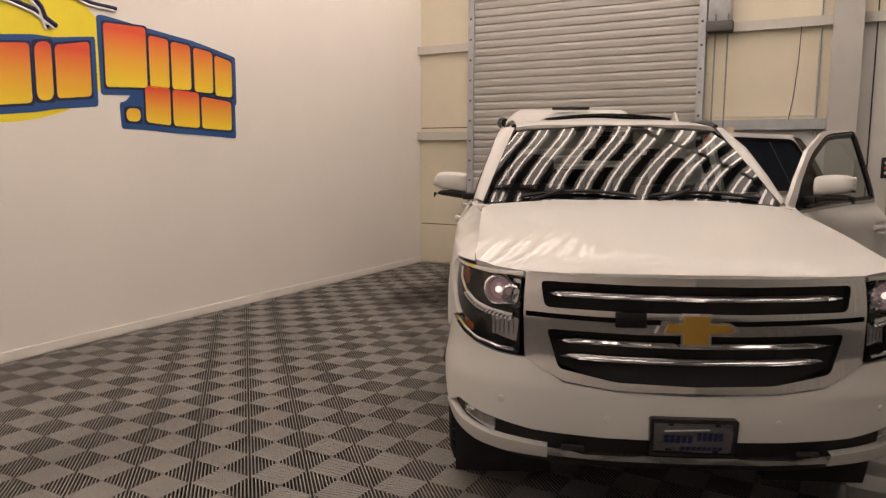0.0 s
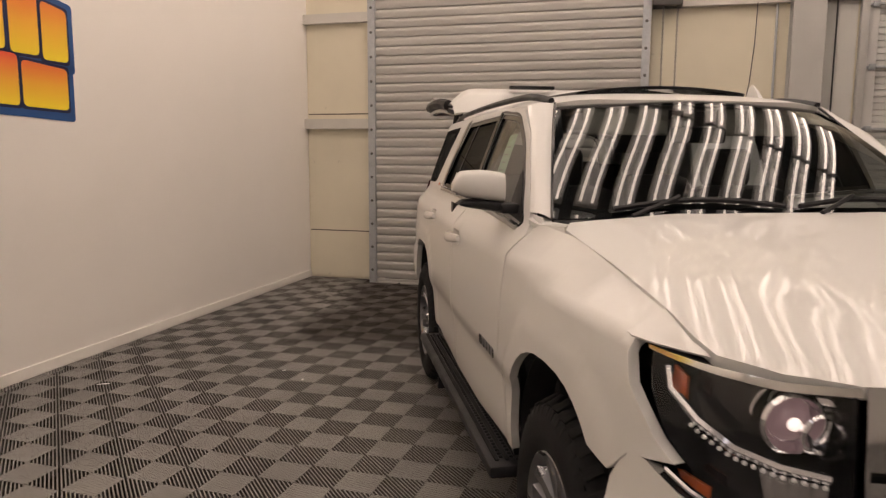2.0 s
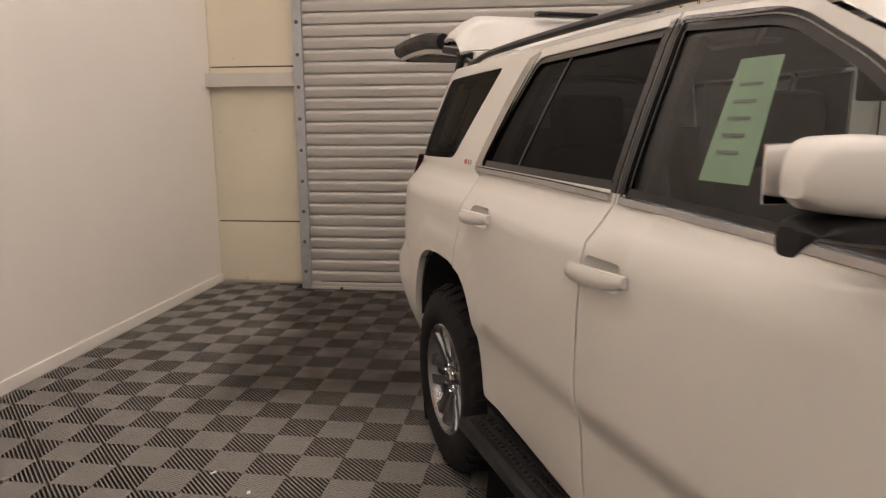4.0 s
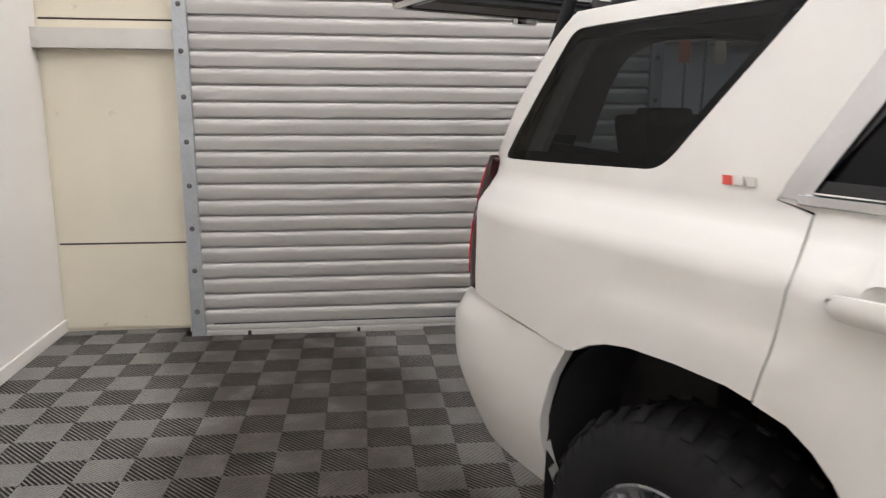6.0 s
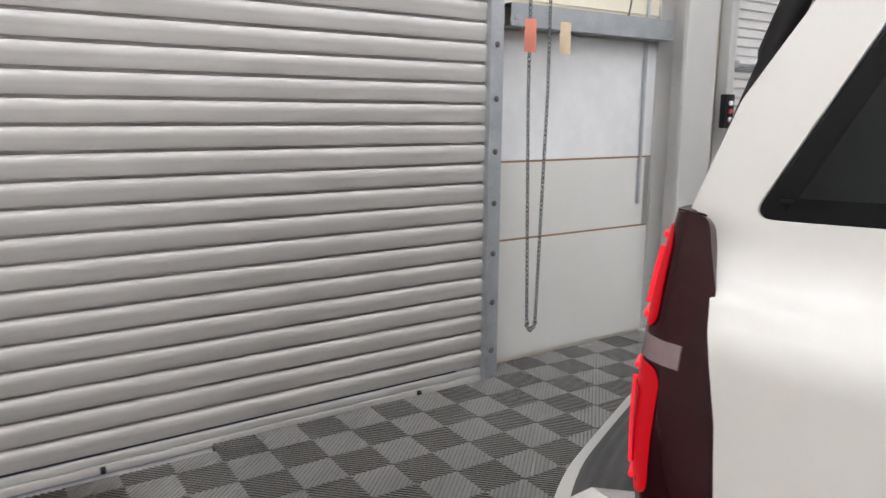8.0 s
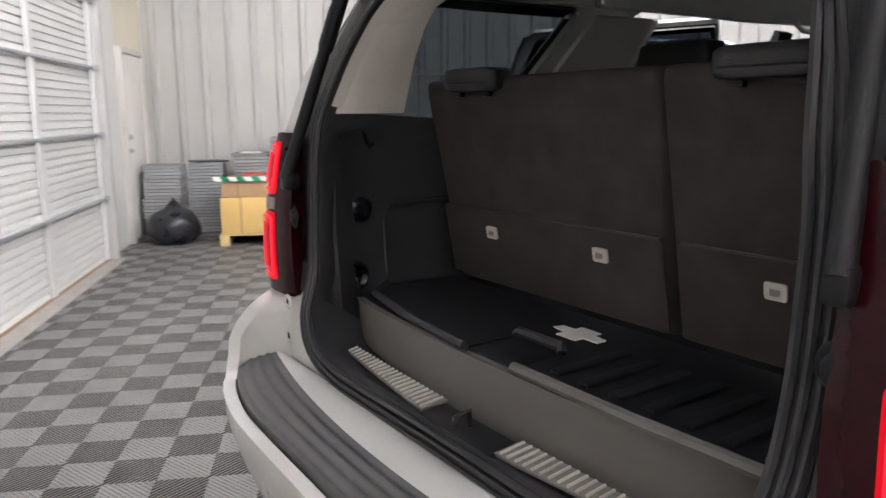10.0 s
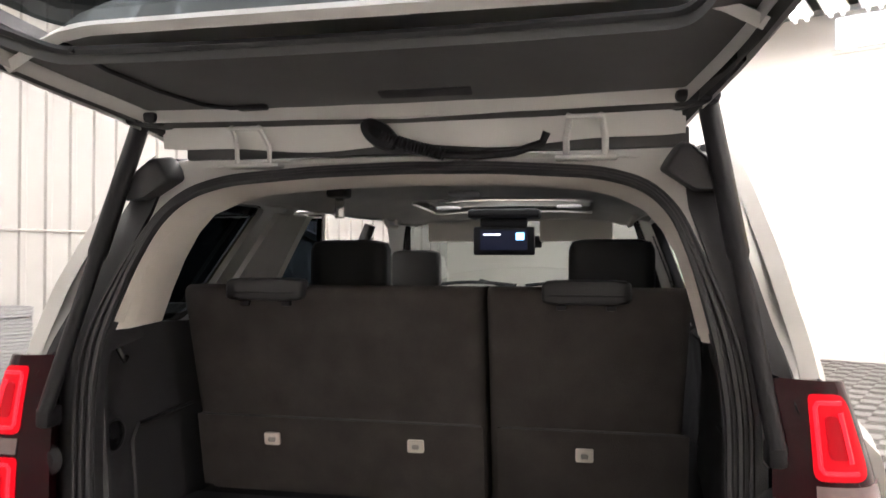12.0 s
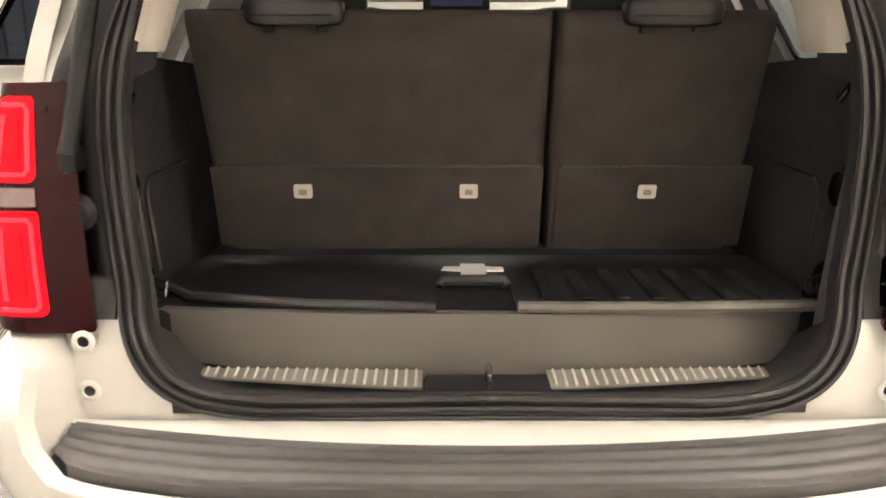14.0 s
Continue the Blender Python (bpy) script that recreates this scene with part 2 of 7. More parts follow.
def floor_mat(name, col, rough, dust, grime):
    """Floor surface with a dusty worn lane from the shutter, stains and fine specks, by its place in the hall."""
    m, nt, b = node_mat(name)
    n, l = nt.nodes, nt.links

    def math_(op, a, v=None, c=None):
        k = n.new("ShaderNodeMath")
        k.operation = op
        for i, s in enumerate((a, v, c)):
            if s is None:
                continue
            if isinstance(s, (int, float)):
                k.inputs[i].default_value = s
            else:
                l.new(s, k.inputs[i])
        return k.outputs[0]

    def noise_(scale, detail=4):
        k = n.new("ShaderNodeTexNoise")
        k.inputs["Scale"].default_value, k.inputs["Detail"].default_value = scale, detail
        l.new(geo.outputs["Position"], k.inputs["Vector"])
        return k.outputs[0]

    def ramp(src, a, b_, lo=0.0, hi=1.0):
        k = n.new("ShaderNodeMapRange")
        k.interpolation_type = 'SMOOTHSTEP'
        for i, v in enumerate((a, b_, lo, hi)):
            k.inputs[i + 1].default_value = v
        l.new(src, k.inputs[0])
        return k.outputs[0]
    geo = n.new("ShaderNodeNewGeometry")
    sp = n.new("ShaderNodeSeparateXYZ")
    l.new(geo.outputs["Position"], sp.inputs[0])
    big, mid_, small, speck = noise_(0.9), noise_(4.5), noise_(40, 3), noise_(75, 1)
    # distance from the lane's middle line, through LANE_A and LANE_B
    (ax, ay), (bx, by) = LANE_A, LANE_B
    ln = math.hypot(bx - ax, by - ay)
    nx, ny = -(by - ay) / ln, (bx - ax) / ln
    dist = math_('ABSOLUTE', math_('ADD', math_('MULTIPLY', sp.outputs[0], nx), math_('MULTIPLY_ADD', sp.outputs[1], ny, -(ax * nx + ay * ny))))
    along = math_('ADD', math_('MULTIPLY', sp.outputs[0], (bx - ax) / ln), math_('MULTIPLY_ADD', sp.outputs[1], (by - ay) / ln, -(ax * (bx - ax) + ay * (by - ay)) / ln))
    edge = math_('MULTIPLY_ADD', big, 0.9, dist)
    lane = math_('MULTIPLY', ramp(edge, 0.82, 1.25, 1.0, 0.0), ramp(along, ln * 0.9, ln * 1.25, 1.0, 0.0))
    lane = math_('MULTIPLY', lane, ramp(mid_, 0.25, 0.6, 0.7, 1.0))
    mixc = n.new("ShaderNodeMix")
    mixc.data_type = 'RGBA'
    l.new(math_('MULTIPLY', lane, dust), mixc.inputs[0])
    mixc.inputs[6].default_value, mixc.inputs[7].default_value = (*col, 1), (*grime, 1)
    tone = math_('ADD', ramp(big, 0.3, 0.7, 0.86, 1.08), math_('MULTIPLY_ADD', mid_, 0.22, math_('MULTIPLY_ADD', small, 0.2, -0.21)))
    tone = math_('MULTIPLY', tone, ramp(speck, 0.74, 0.80, 1.0, 1.7))
    mul = n.new("ShaderNodeVectorMath")
    mul.operation = 'SCALE'
    l.new(mixc.outputs[2], mul.inputs[0])
    l.new(tone, mul.inputs[3])
    l.new(mul.outputs[0], b.inputs["Base Color"])
    l.new(math_('MULTIPLY_ADD', lane, -0.42, 0.5), b.inputs["Specular IOR Level"])
    l.new(math_('ADD', math_('MULTIPLY', lane, 0.4), ramp(mid_, 0.3, 0.7, rough - 0.08, rough + 0.1)), b.inputs["Roughness"])
    return m


LANE_A, LANE_B = (-0.60, 7.6), (-1.32, 5.0)
M_TILE = floor_mat("grey_rib_tile", (0.200, 0.193, 0.184), 0.45, 0.97, (0.078, 0.069, 0.060))
# rib flanks coloured darker to stand in for shade between the ribs
M_GROOVE = floor_mat("shade_toned_rib_flank", (0.072, 0.064, 0.056), 0.8, 0.97, (0.052, 0.045, 0.039))
# near black: deep shade of the rib gaps is put into the subfloor's colour
M_SUBFLOOR = floor_mat("gap_shade_subfloor", (0.013, 0.011, 0.009), 0.9, 0.97, (0.052, 0.045, 0.039))


def gradient_mat(name, low, high, z0, z1):
    """Paint that fades from one colour to another with height, as airbrushed letters do."""
    m, nt, b = node_mat(name)
    n, l = nt.nodes, nt.links
    tc, sp, mr, mx = n.new("ShaderNodeTexCoord"), n.new("ShaderNodeSeparateXYZ"), n.new("ShaderNodeMapRange"), n.new("ShaderNodeMix")
    mx.data_type = 'RGBA'
    l.new(tc.outputs["Object"], sp.inputs[0])
    l.new(sp.outputs[2], mr.inputs[0])
    mr.inputs[1].default_value, mr.inputs[2].default_value = z0, z1
    l.new(mr.outputs[0], mx.inputs[0])
    mx.inputs[6].default_value, mx.inputs[7].default_value = (*low, 1), (*high, 1)
    l.new(mx.outputs[2], b.inputs["Base Color"])
    b.inputs["Roughness"].default_value = 0.6
    return m


# ---- building helpers ----
def curve(pts):
    """A smooth monotone curve through the points."""
    x, y = np.array([p[0] for p in pts], float), np.array([p[1] for p in pts], float)
    h, d = np.diff(x), np.diff(y) / np.diff(x)
    m = np.zeros(len(x))
    m[0], m[-1] = d[0], d[-1]
    for i in range(1, len(x) - 1):
        if d[i - 1] * d[i] > 0:
            w1, w2 = 2 * h[i] + h[i - 1], h[i] + 2 * h[i - 1]
            m[i] = (w1 + w2) / (w1 / d[i - 1] + w2 / d[i])

    def f(v):
        v = min(max(v, x[0]), x[-1])
        i = min(int(np.searchsorted(x, v, "right")) - 1, len(h) - 1)
        t = (v - x[i]) / h[i]
        return float(y[i] * (1 + 2 * t) * (1 - t) ** 2 + m[i] * h[i] * t * (1 - t) ** 2 + y[i + 1] * t * t * (3 - 2 * t) + m[i + 1] * h[i] * t * t * (t - 1))
    return f


def spline(pts):
    """A natural cubic spline through the points, smooth enough for mirror-like paint."""
    x, y = np.array([p[0] for p in pts], float), np.array([p[1] for p in pts], float)
    n, h = len(x), np.diff(x)
    A, b = np.eye(n), np.zeros(n)
    for i in range(1, n - 1):
        A[i, i - 1:i + 2] = h[i - 1], 2 * (h[i - 1] + h[i]), h[i]
        b[i] = 6 * ((y[i + 1] - y[i]) / h[i] - (y[i] - y[i - 1]) / h[i - 1])
    m = np.linalg.solve(A, b)

    def f(v):
        v = min(max(v, x[0]), x[-1])
        i = min(int(np.searchsorted(x, v, "right")) - 1, n - 2)
        s, t = x[i + 1] - v, v - x[i]
        return float((m[i] * s ** 3 + m[i + 1] * t ** 3) / (6 * h[i]) + (y[i] / h[i] - m[i] * h[i] / 6) * s + (y[i + 1] / h[i] - m[i + 1] * h[i] / 6) * t)
    return f


def finish(bm, name, smooth=True, angle=40):
    me = bpy.data.meshes.new(name)
    bm.normal_update()
    if smooth:
        for f in bm.faces:
            f.smooth = True
        lim = radians(angle)
        for e in bm.edges:
            if len(e.link_faces) == 2 and e.calc_face_angle(0) > lim:
                e.smooth = False
    lay = bm.verts.layers.float_vector.get("surface")
    corner = None
    if lay and smooth:
        corner = [v[lay].copy() if all(w[lay].length > .5 for w in f.verts) else Vector((0, 0, 0)) for f in bm.faces for v in f.verts]
    bm.to_mesh(me)
    bm.free()
    if corner:
        me.normals_split_custom_set([tuple(c) for c in corner])
    return me


def part(name, bm, material, parent=None, label="", smooth=True, angle=40):
    """One bmesh, or a ready mesh, as one object under its thing."""
    me = bm if isinstance(bm, bpy.types.Mesh) else finish(bm, name, smooth, angle)
    if material and not me.materials:
        me.materials.append(material)
    ob = new(name, me)
    if parent:
        ob.parent = parent
    if label:
        ob["label"] = label
    return ob


def empty(name, m=None, parent=None):
    ob = new(name)
    if m:
        ob.matrix_basis = m
    if parent:
        ob.parent = parent
    ob.empty_display_size = 0.1
    return ob


def add_box(bm, x0, x1, y0, y1, z0, z1, bev=0.0, m=None, seg=2):
    r = bmesh.ops.create_cube(bm, size=1)
    vs = r["verts"]
    for v in vs:
        v.co = Vector((x0 + (v.co.x + .5) * (x1 - x0), y0 + (v.co.y + .5) * (y1 - y0), z0 + (v.co.z + .5) * (z1 - z0)))
    if bev:
        es = list({e for v in vs for e in v.link_edges})
        r = bmesh.ops.bevel(bm, geom=es, offset=bev, segments=seg, affect='EDGES', profile=0.5)
        vs = list({v for f in r["faces"] for v in f.verts} | {v for v in vs if v.is_valid})
    if m:
        bmesh.ops.transform(bm, matrix=m, verts=vs)
    return vs


def boxbm(*a, **k):
    bm = bmesh.new()
    add_box(bm, *a, **k)
    return bm


def tube(pts, r, seg=8, closed=False, flat=1.0):
    """A round bar along a line of points."""
    bm = bmesh.new()
    pts = [Vector(p) for p in pts]
    n = len(pts)
    rings, side = [], None
    for i, p in enumerate(pts):
        a, b = (pts[i - 1], pts[(i + 1) % n]) if closed else (pts[max(i - 1, 0)], pts[min(i + 1, n - 1)])
        t = (b - a).normalized()
        if side is None:
            side = t.orthogonal().normalized()
        side = (side - t * side.dot(t)).normalized()
        up = t.cross(side)
        rr = r(i / max(n - 1, 1)) if callable(r) else r
        rings.append([bm.verts.new(p + side * rr * math.cos(2 * math.pi * k / seg) + up * rr * flat * math.sin(2 * math.pi * k / seg)) for k in range(seg)])
    for i in range(n if closed else n - 1):
        a, b = rings[i], rings[(i + 1) % n]
        for k in range(seg):
            bm.faces.new((a[k], a[(k + 1) % seg], b[(k + 1) % seg], b[k]))
    if not closed:
        bm.faces.new(rings[0][::-1])
        bm.faces.new(rings[-1])
    return bm


def dense(poly, step, closed=True):
    out = []
    n = len(poly)
    for i in range(n if closed else n - 1):
        a, b = Vector(poly[i]), Vector(poly[(i + 1) % n])
        k = max(1, int(math.ceil((b - a).length / step)))
        out += [a.lerp(b, j / k) for j in range(k)]
    if not closed:
        out.append(Vector(poly[-1]))
    return out


def rounded(poly, r, seg=5):
    """The outline with its corners rounded; r is one radius, or one for each corner."""
    out = []
    n = len(poly)
    for i in range(n):
        p, a, b = Vector(poly[i]), Vector(poly[i - 1]), Vector(poly[(i + 1) % n])
        ri = r[i] if isinstance(r, (list, tuple)) else r
        da, db = a - p, b - p
        ri = min(ri, da.length * .49, db.length * .49)
        if ri < 1e-4:
            out.append(p)
            continue
        s, e = p + da.normalized() * ri, p + db.normalized() * ri
        for k in range(seg + 1):
            t = k / seg
            out.append(s * (1 - t) ** 2 + p * 2 * t * (1 - t) + e * t * t)
    return out


def inside(p, poly):
    c, j = False, len(poly) - 1
    for i in range(len(poly)):
        a, b = poly[i], poly[j]
        if (a[1] > p[1]) != (b[1] > p[1]) and p[0] < (b[0] - a[0]) * (p[1] - a[1]) / (b[1] - a[1]) + a[0]:
            c = not c
        j = i
    return c


def sheet(outline, mapf, holes=(), step=0.05, thick=0.012, bm=None, mid=(0, 2.5, 0.8)):
    """A panel: a flat outline with holes, cut into small faces, laid on a curved surface, its edges rolled inwards."""
    bm = bm or bmesh.new()
    lay = bm.verts.layers.float_vector.get("surface") or bm.verts.layers.float_vector.new("surface")
    loops = [dense([Vector(p) for p in outline], step)] + [dense([Vector(p) for p in h], step) for h in holes]
    pts, edges = [], []
    for lp in loops:
        k = len(pts)
        pts += lp
        edges += [(k + i, k + (i + 1) % len(lp)) for i in range(len(lp))]
    nb = len(pts)
    arr = np.array([(p.x, p.y) for p in pts])
    lo, hi = arr.min(0), arr.max(0)
    for gx in np.arange(lo[0] + step / 2, hi[0], step):
        for gy in np.arange(lo[1] + step / 2, hi[1], step):
            if ((arr[:, 0] - gx) ** 2 + (arr[:, 1] - gy) ** 2).min() > (0.45 * step) ** 2 and inside((gx, gy), loops[0]) and not any(inside((gx, gy), h) for h in loops[1:]):
                pts.append(Vector((gx, gy)))
    vs, _, fs, *_ = delaunay_2d_cdt([Vector((p[0], p[1])) for p in pts], edges, [], 0, 1e-6)
    keep = []
    for f in fs:
        c = ((vs[f[0]].x + vs[f[1]].x + vs[f[2]].x) / 3, (vs[f[0]].y + vs[f[1]].y + vs[f[2]].y) / 3)
        if inside(c, loops[0]) and not any(inside(c, h) for h in loops[1:]):
            keep.append(f)
    used = sorted({i for f in keep for i in f})
    made = {i: bm.verts.new(mapf(vs[i].x, vs[i].y)) for i in used}
    faces = []
    for f in keep:
        try:
            faces.append(bm.faces.new([made[i] for i in f]))
        except ValueError:
            pass
    centre = Vector(mid)

    # surface normal by small steps on the map
    def nrm(i):
        a, b = vs[i].x, vs[i].y
        p = mapf(a, b)
        d = (mapf(a + .003, b) - mapf(a - .003, b)).cross(mapf(a, b + .003) - mapf(a, b - .003)).normalized()
        return d if d.dot(p - centre) > 0 else -d
    border = [e for e in {e for f in faces for e in f.edges} if len(e.link_faces) == 1]
    for f in faces:
        if f.normal.length < 0.5:
            f.normal_update()
        if f.normal.dot(f.calc_center_median() - centre) < 0:
            f.normal_flip()
    back = {v: i for i, v in made.items()}
    low = {}
    for e in border:
        for v in e.verts:
            if v not in low:
                d = nrm(back[v])
                low[v] = (d, bm.verts.new(v.co - d * thick))
    for v, i in back.items():
        v[lay] = nrm(i)
    for e in border:
        a, b = e.verts
        try:
            bm.faces.new((a, b, low[b][1], low[a][1]))
        except ValueError:
            pass
    return bm


def flip_for(ob_fn, sgn):
    """A map mirrored in x for the other flank."""
    return lambda a, b: (lambda p: Vector((sgn * p.x, p.y, p.z)))(ob_fn(a, b))


def lathe(profile, seg=48, axis='X', m=None):
    """Turns (radius, offset) points round an axis."""
    bm = bmesh.new()
    rings = []
    for r, o in profile:
        rings.append([bm.verts.new((o, r * math.cos(2 * math.pi * k / seg), r * math.sin(2 * math.pi * k / seg))) for k in range(seg)])
    for a, b in zip(rings, rings[1:]):
        for k in range(seg):
            bm.faces.new((a[k], a[(k + 1) % seg], b[(k + 1) % seg], b[k]))
    if m:
        bmesh.ops.transform(bm, matrix=m, verts=bm.verts)
    return bm


def mirrored(pts):
    """A half outline (x >= 0, from the top of the middle line to its foot) closed by its mirror image."""
    pts = [Vector(p) for p in pts]
    return pts + [Vector((-p.x, p.y)) for p in reversed(pts) if p.x > 1e-6]


# ---- the room: local x runs along the back wall from the logo wall, local y into the back wall ----
ROOM = pose(-1.87, 8.22, 0, 0, 0, -24.8)
ROOM_X, ROOM_Y, ROOM_Z = 11.4, -13.9, 5.4


def setting(name, bm, material, label="", cat="", smooth=False, parent=None):
    ob = part(name, bm, material, parent, "", smooth)
    ob.matrix_basis = ROOM.copy() if not parent else Matrix()
    return tagged(ob, label, cat, kind="structure") if not parent else ob


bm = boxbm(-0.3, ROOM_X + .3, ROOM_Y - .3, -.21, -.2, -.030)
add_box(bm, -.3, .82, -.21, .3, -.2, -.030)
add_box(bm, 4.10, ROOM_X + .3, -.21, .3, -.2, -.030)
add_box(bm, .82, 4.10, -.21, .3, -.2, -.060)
setting("floor", bm, M_SUBFLOOR, "subfloor shaded near black under grey interlocking ribbed tiles", "floor")
FLOOR = bpy.data.objects["floor"]
setting("wall_west", boxbm(-.2, 0, ROOM_Y - .2, .2, -.1, ROOM_Z), M_WALL, "smooth warm white painted partition wall", "wall")
setting("wall_south", boxbm(0, ROOM_X, ROOM_Y - .2, ROOM_Y, -.1, ROOM_Z), M_WALL, "plain white painted end wall", "wall")
setting("ceiling", boxbm(-.2, ROOM_X + .3, ROOM_Y - .2, .3, ROOM_Z, ROOM_Z + .15), M_CEIL, "dark insulated roof over the hall", "ceiling")
bm = bmesh.new()
add_box(bm, 0, .018, ROOM_Y, -.0, 0, .085, .006)
setting("baseboard", bm, M_BASEB, "white painted baseboard along the logo wall", "baseboard")

# back wall with two door openings
D1, D2, DH = (.935, 3.975), (6.14, 9.26), 4.3
bm = bmesh.new()
for x0, x1, z0, z1 in ((0, D1[0], 0, ROOM_Z), (D1[1], D2[0], 0, ROOM_Z), (D2[1], ROOM_X, 0, ROOM_Z), (D1[0], D1[1], DH, ROOM_Z), (D2[0], D2[1], DH, ROOM_Z)):
    add_box(bm, x0, x1, .0, .2, z0 - (.1 if z0 == 0 else 0), z1)
setting("wall_north", bm, M_CREAM, "cream insulated metal building wall with steel girts", "wall")
WN = bpy.data.objects["wall_north"]
# lower liner panels and the cracks between them
for x0, x1, z0, z1, mt, nm in ((.02, .85, .02, .596, M_CREAM, "lower_panel"), (.02, .85, .604, 1.85, M_CREAM, "upper_panel"), (.02, .85, 2.036, 3.1, M_CREAM, "upper_panel"), (.02, .85, 1.97, 2.026, M_CREAM, "upper_panel"),
                               (4.07, 5.43, .02, .744, M_PANELWHITE, "lower_panel"), (4.07, 5.37, .756, 1.200, M_PANELWHITE, "lower_panel"), (5.72, 6.05, .02, 1.0, M_PANELWHITE, "lower_panel"),
                               (4.07, 5.43, 1.212, 1.93, M_VINYLWALL, "insulation_panel"), (4.07, 5.43, 2.1, 3.1, M_CREAM, "upper_panel"), (5.72, 6.05, 1.0, 3.1, M_PANELWHITE, "upper_panel"),
                               (9.42, 10.12, .02, 3.1, M_PANELWHITE, "upper_panel")):
    setting(nm, boxbm(x0, x1, -.012, 0, z0, z1, bev=.003), mt, parent=WN)
for x0, x1, z, mt in ((.02, .85, .6, M_GRIME), (.02, .85, 2.031, M_GRIME), (4.07, 5.43, .75, M_BOARD), (4.07, 5.43, 1.206, M_BOARD)):
    setting("seam", boxbm(x0, x1, -.0125, 0, z - .006, z + .006), mt, parent=WN)
setting("chipboard_end", boxbm(5.372, 5.425, -.010, -.001, .756, 1.198, bev=.002), M_GREYTRIM, parent=WN)


def girt(x0, x1, z0, z1, d=.10):
    """A steel C-section rail on the wall: web, two flanges and lips."""
    bm = bmesh.new()
    add_box(bm, x0, x1, -d, -d + .004, z0, z1)
    add_box(bm, x0, x1, -d + .004, 0, z1 - .004, z1)
    add_box(bm, x0, x1, -d + .004, 0, z0, z0 + .004)
    add_box(bm, x0 + .02, x0 + .05, -d - .006, -d, z0 + .03, z0 + .06, .004)
    return bm


for x0, x1 in ((0.0, .84), (4.1, 5.41), (5.73, 6.1)):
    for z0, z1 in ((1.85, 1.97), (3.1, 3.21), (4.4, 4.51)):
        if x0 > 4 and z0 < 2 and x0 < 5:
            setting("girt", girt(x0, x1, 1.94, 2.06, .14), M_GALV, parent=WN)
        elif not (x0 > 5 and z0 < 2):
            setting("girt", girt(x0, x1, z0, z1), M_STEELW, parent=WN)
# steel column and base plate
bm = bmesh.new()
add_box(bm, 5.42, 5.72, -.03, 0, 0, ROOM_Z)
add_box(bm, 5.56, 5.58, -.22, -.03, 0, ROOM_Z)
add_box(bm, 5.42, 5.72, -.25, -.22, .03, ROOM_Z, .003)
add_box(bm, 5.40, 5.74, -.28, 0, 0, .02, .004)
setting("column", bm, M_COLUMN, "white painted steel wide-flange building column", "column")
setting("threshold", boxbm(D2[0], D2[1], -.17, .0, -.030, .006, bev=.004), M_THRESH, "worn concrete sill strip under the shutter", "door sill")
setting("threshold", boxbm(D1[0] - .10, D1[1] + .10, -.20, .05, -.10, -.054, bev=.004), M_THRESH, "worn concrete sill strip under the shutter", "door sill")

# far wall of corrugated sheet
bm = bmesh.new()
prof = []
y = .1
while y > ROOM_Y - .2:
    prof += [(y, 0), (y - .19, 0), (y - .21, -.035), (y - .27, -.035), (y - .29, 0)]
    y -= .30
for (ya, da), (yb, db) in zip(prof, prof[1:]):
    if ya - yb < 1e-4:
        continue
    q = [bm.verts.new((ROOM_X + d, yy, zz)) for yy, d, zz in ((ya, da, 0), (yb, db, 0), (yb, db, ROOM_Z), (ya, da, ROOM_Z))]
    bm.faces.new(q)
add_box(bm, ROOM_X + .01, ROOM_X + .25, ROOM_Y - .2, .2, -.1, ROOM_Z)
setting("wall_east", bm, M_CORR, "white corrugated steel sheet wall", "wall")


# ---- roll-up shutters ----
def shutter_slat(length, pitch, material):
    """One interlocking curved slat with its hook joint."""
    bm = bmesh.new()
    prof = [(.022, 0), (.022, .011), (-.008, .012), (-.013, .022), (-.0135, .045), (-.017, .055), (-.019, .070), (-.017, .084), (-.009, .096), (.022, .0975), (.022, .1)]
    k = pitch / .1
    rows = [[bm.verts.new((x, d, z * k)) for d, z in prof] for x in (0, length)]
    for i in range(len(prof) - 1):
        bm.faces.new((rows[0][i], rows[1][i], rows[1][i + 1], rows[0][i + 1]))
    return finish(bm, "slat", True, 60)


def guide_rail(height):
    bm = bmesh.new()
    add_box(bm, 0, .085, -.055, -.051, 0, height)
    add_box(bm, 0, .004, -.051, .072, 0, height)
    add_box(bm, .081, .085, -.051, .072, 0, height)
    return bm


bolt_me = finish(lathe([(.0, -.010), (.008, -.010), (.012, -.006), (.012, -.003), (.017, -.002), (.017, 0)], 10, m=pose(0, 0, 0, 0, 0, 90)), "bolt")

sh1 = empty("roll_up_door", ROOM @ pose(D1[0], -.075, -.055))
tagged(sh1, "closed galvanised steel roll-up door with horizontal curved slats", "roll-up door")
slat_me = shutter_slat(D1[1] - D1[0], .1062, M_SLAT)
for i in range(41):
    part("slat", slat_me, M_SLAT, sh1).matrix_basis = pose(0, .0, .093 + i * .1062)
bm = boxbm(0, D1[1] - D1[0], -.022, .005, .012, .052, bev=.006)
add_box(bm, 0, D1[1] - D1[0], -.016, .005, .054, .092, bev=.005)
part("bottom_bar", bm, M_SLAT, sh1, "galvanised bottom bar with black rubber strip")
for x in (.28, 1.02, 2.6):
    part("latch_clip", boxbm(x, x + .022, -.045, -.022, .022, .05, bev=.004), M_BLACK, sh1)
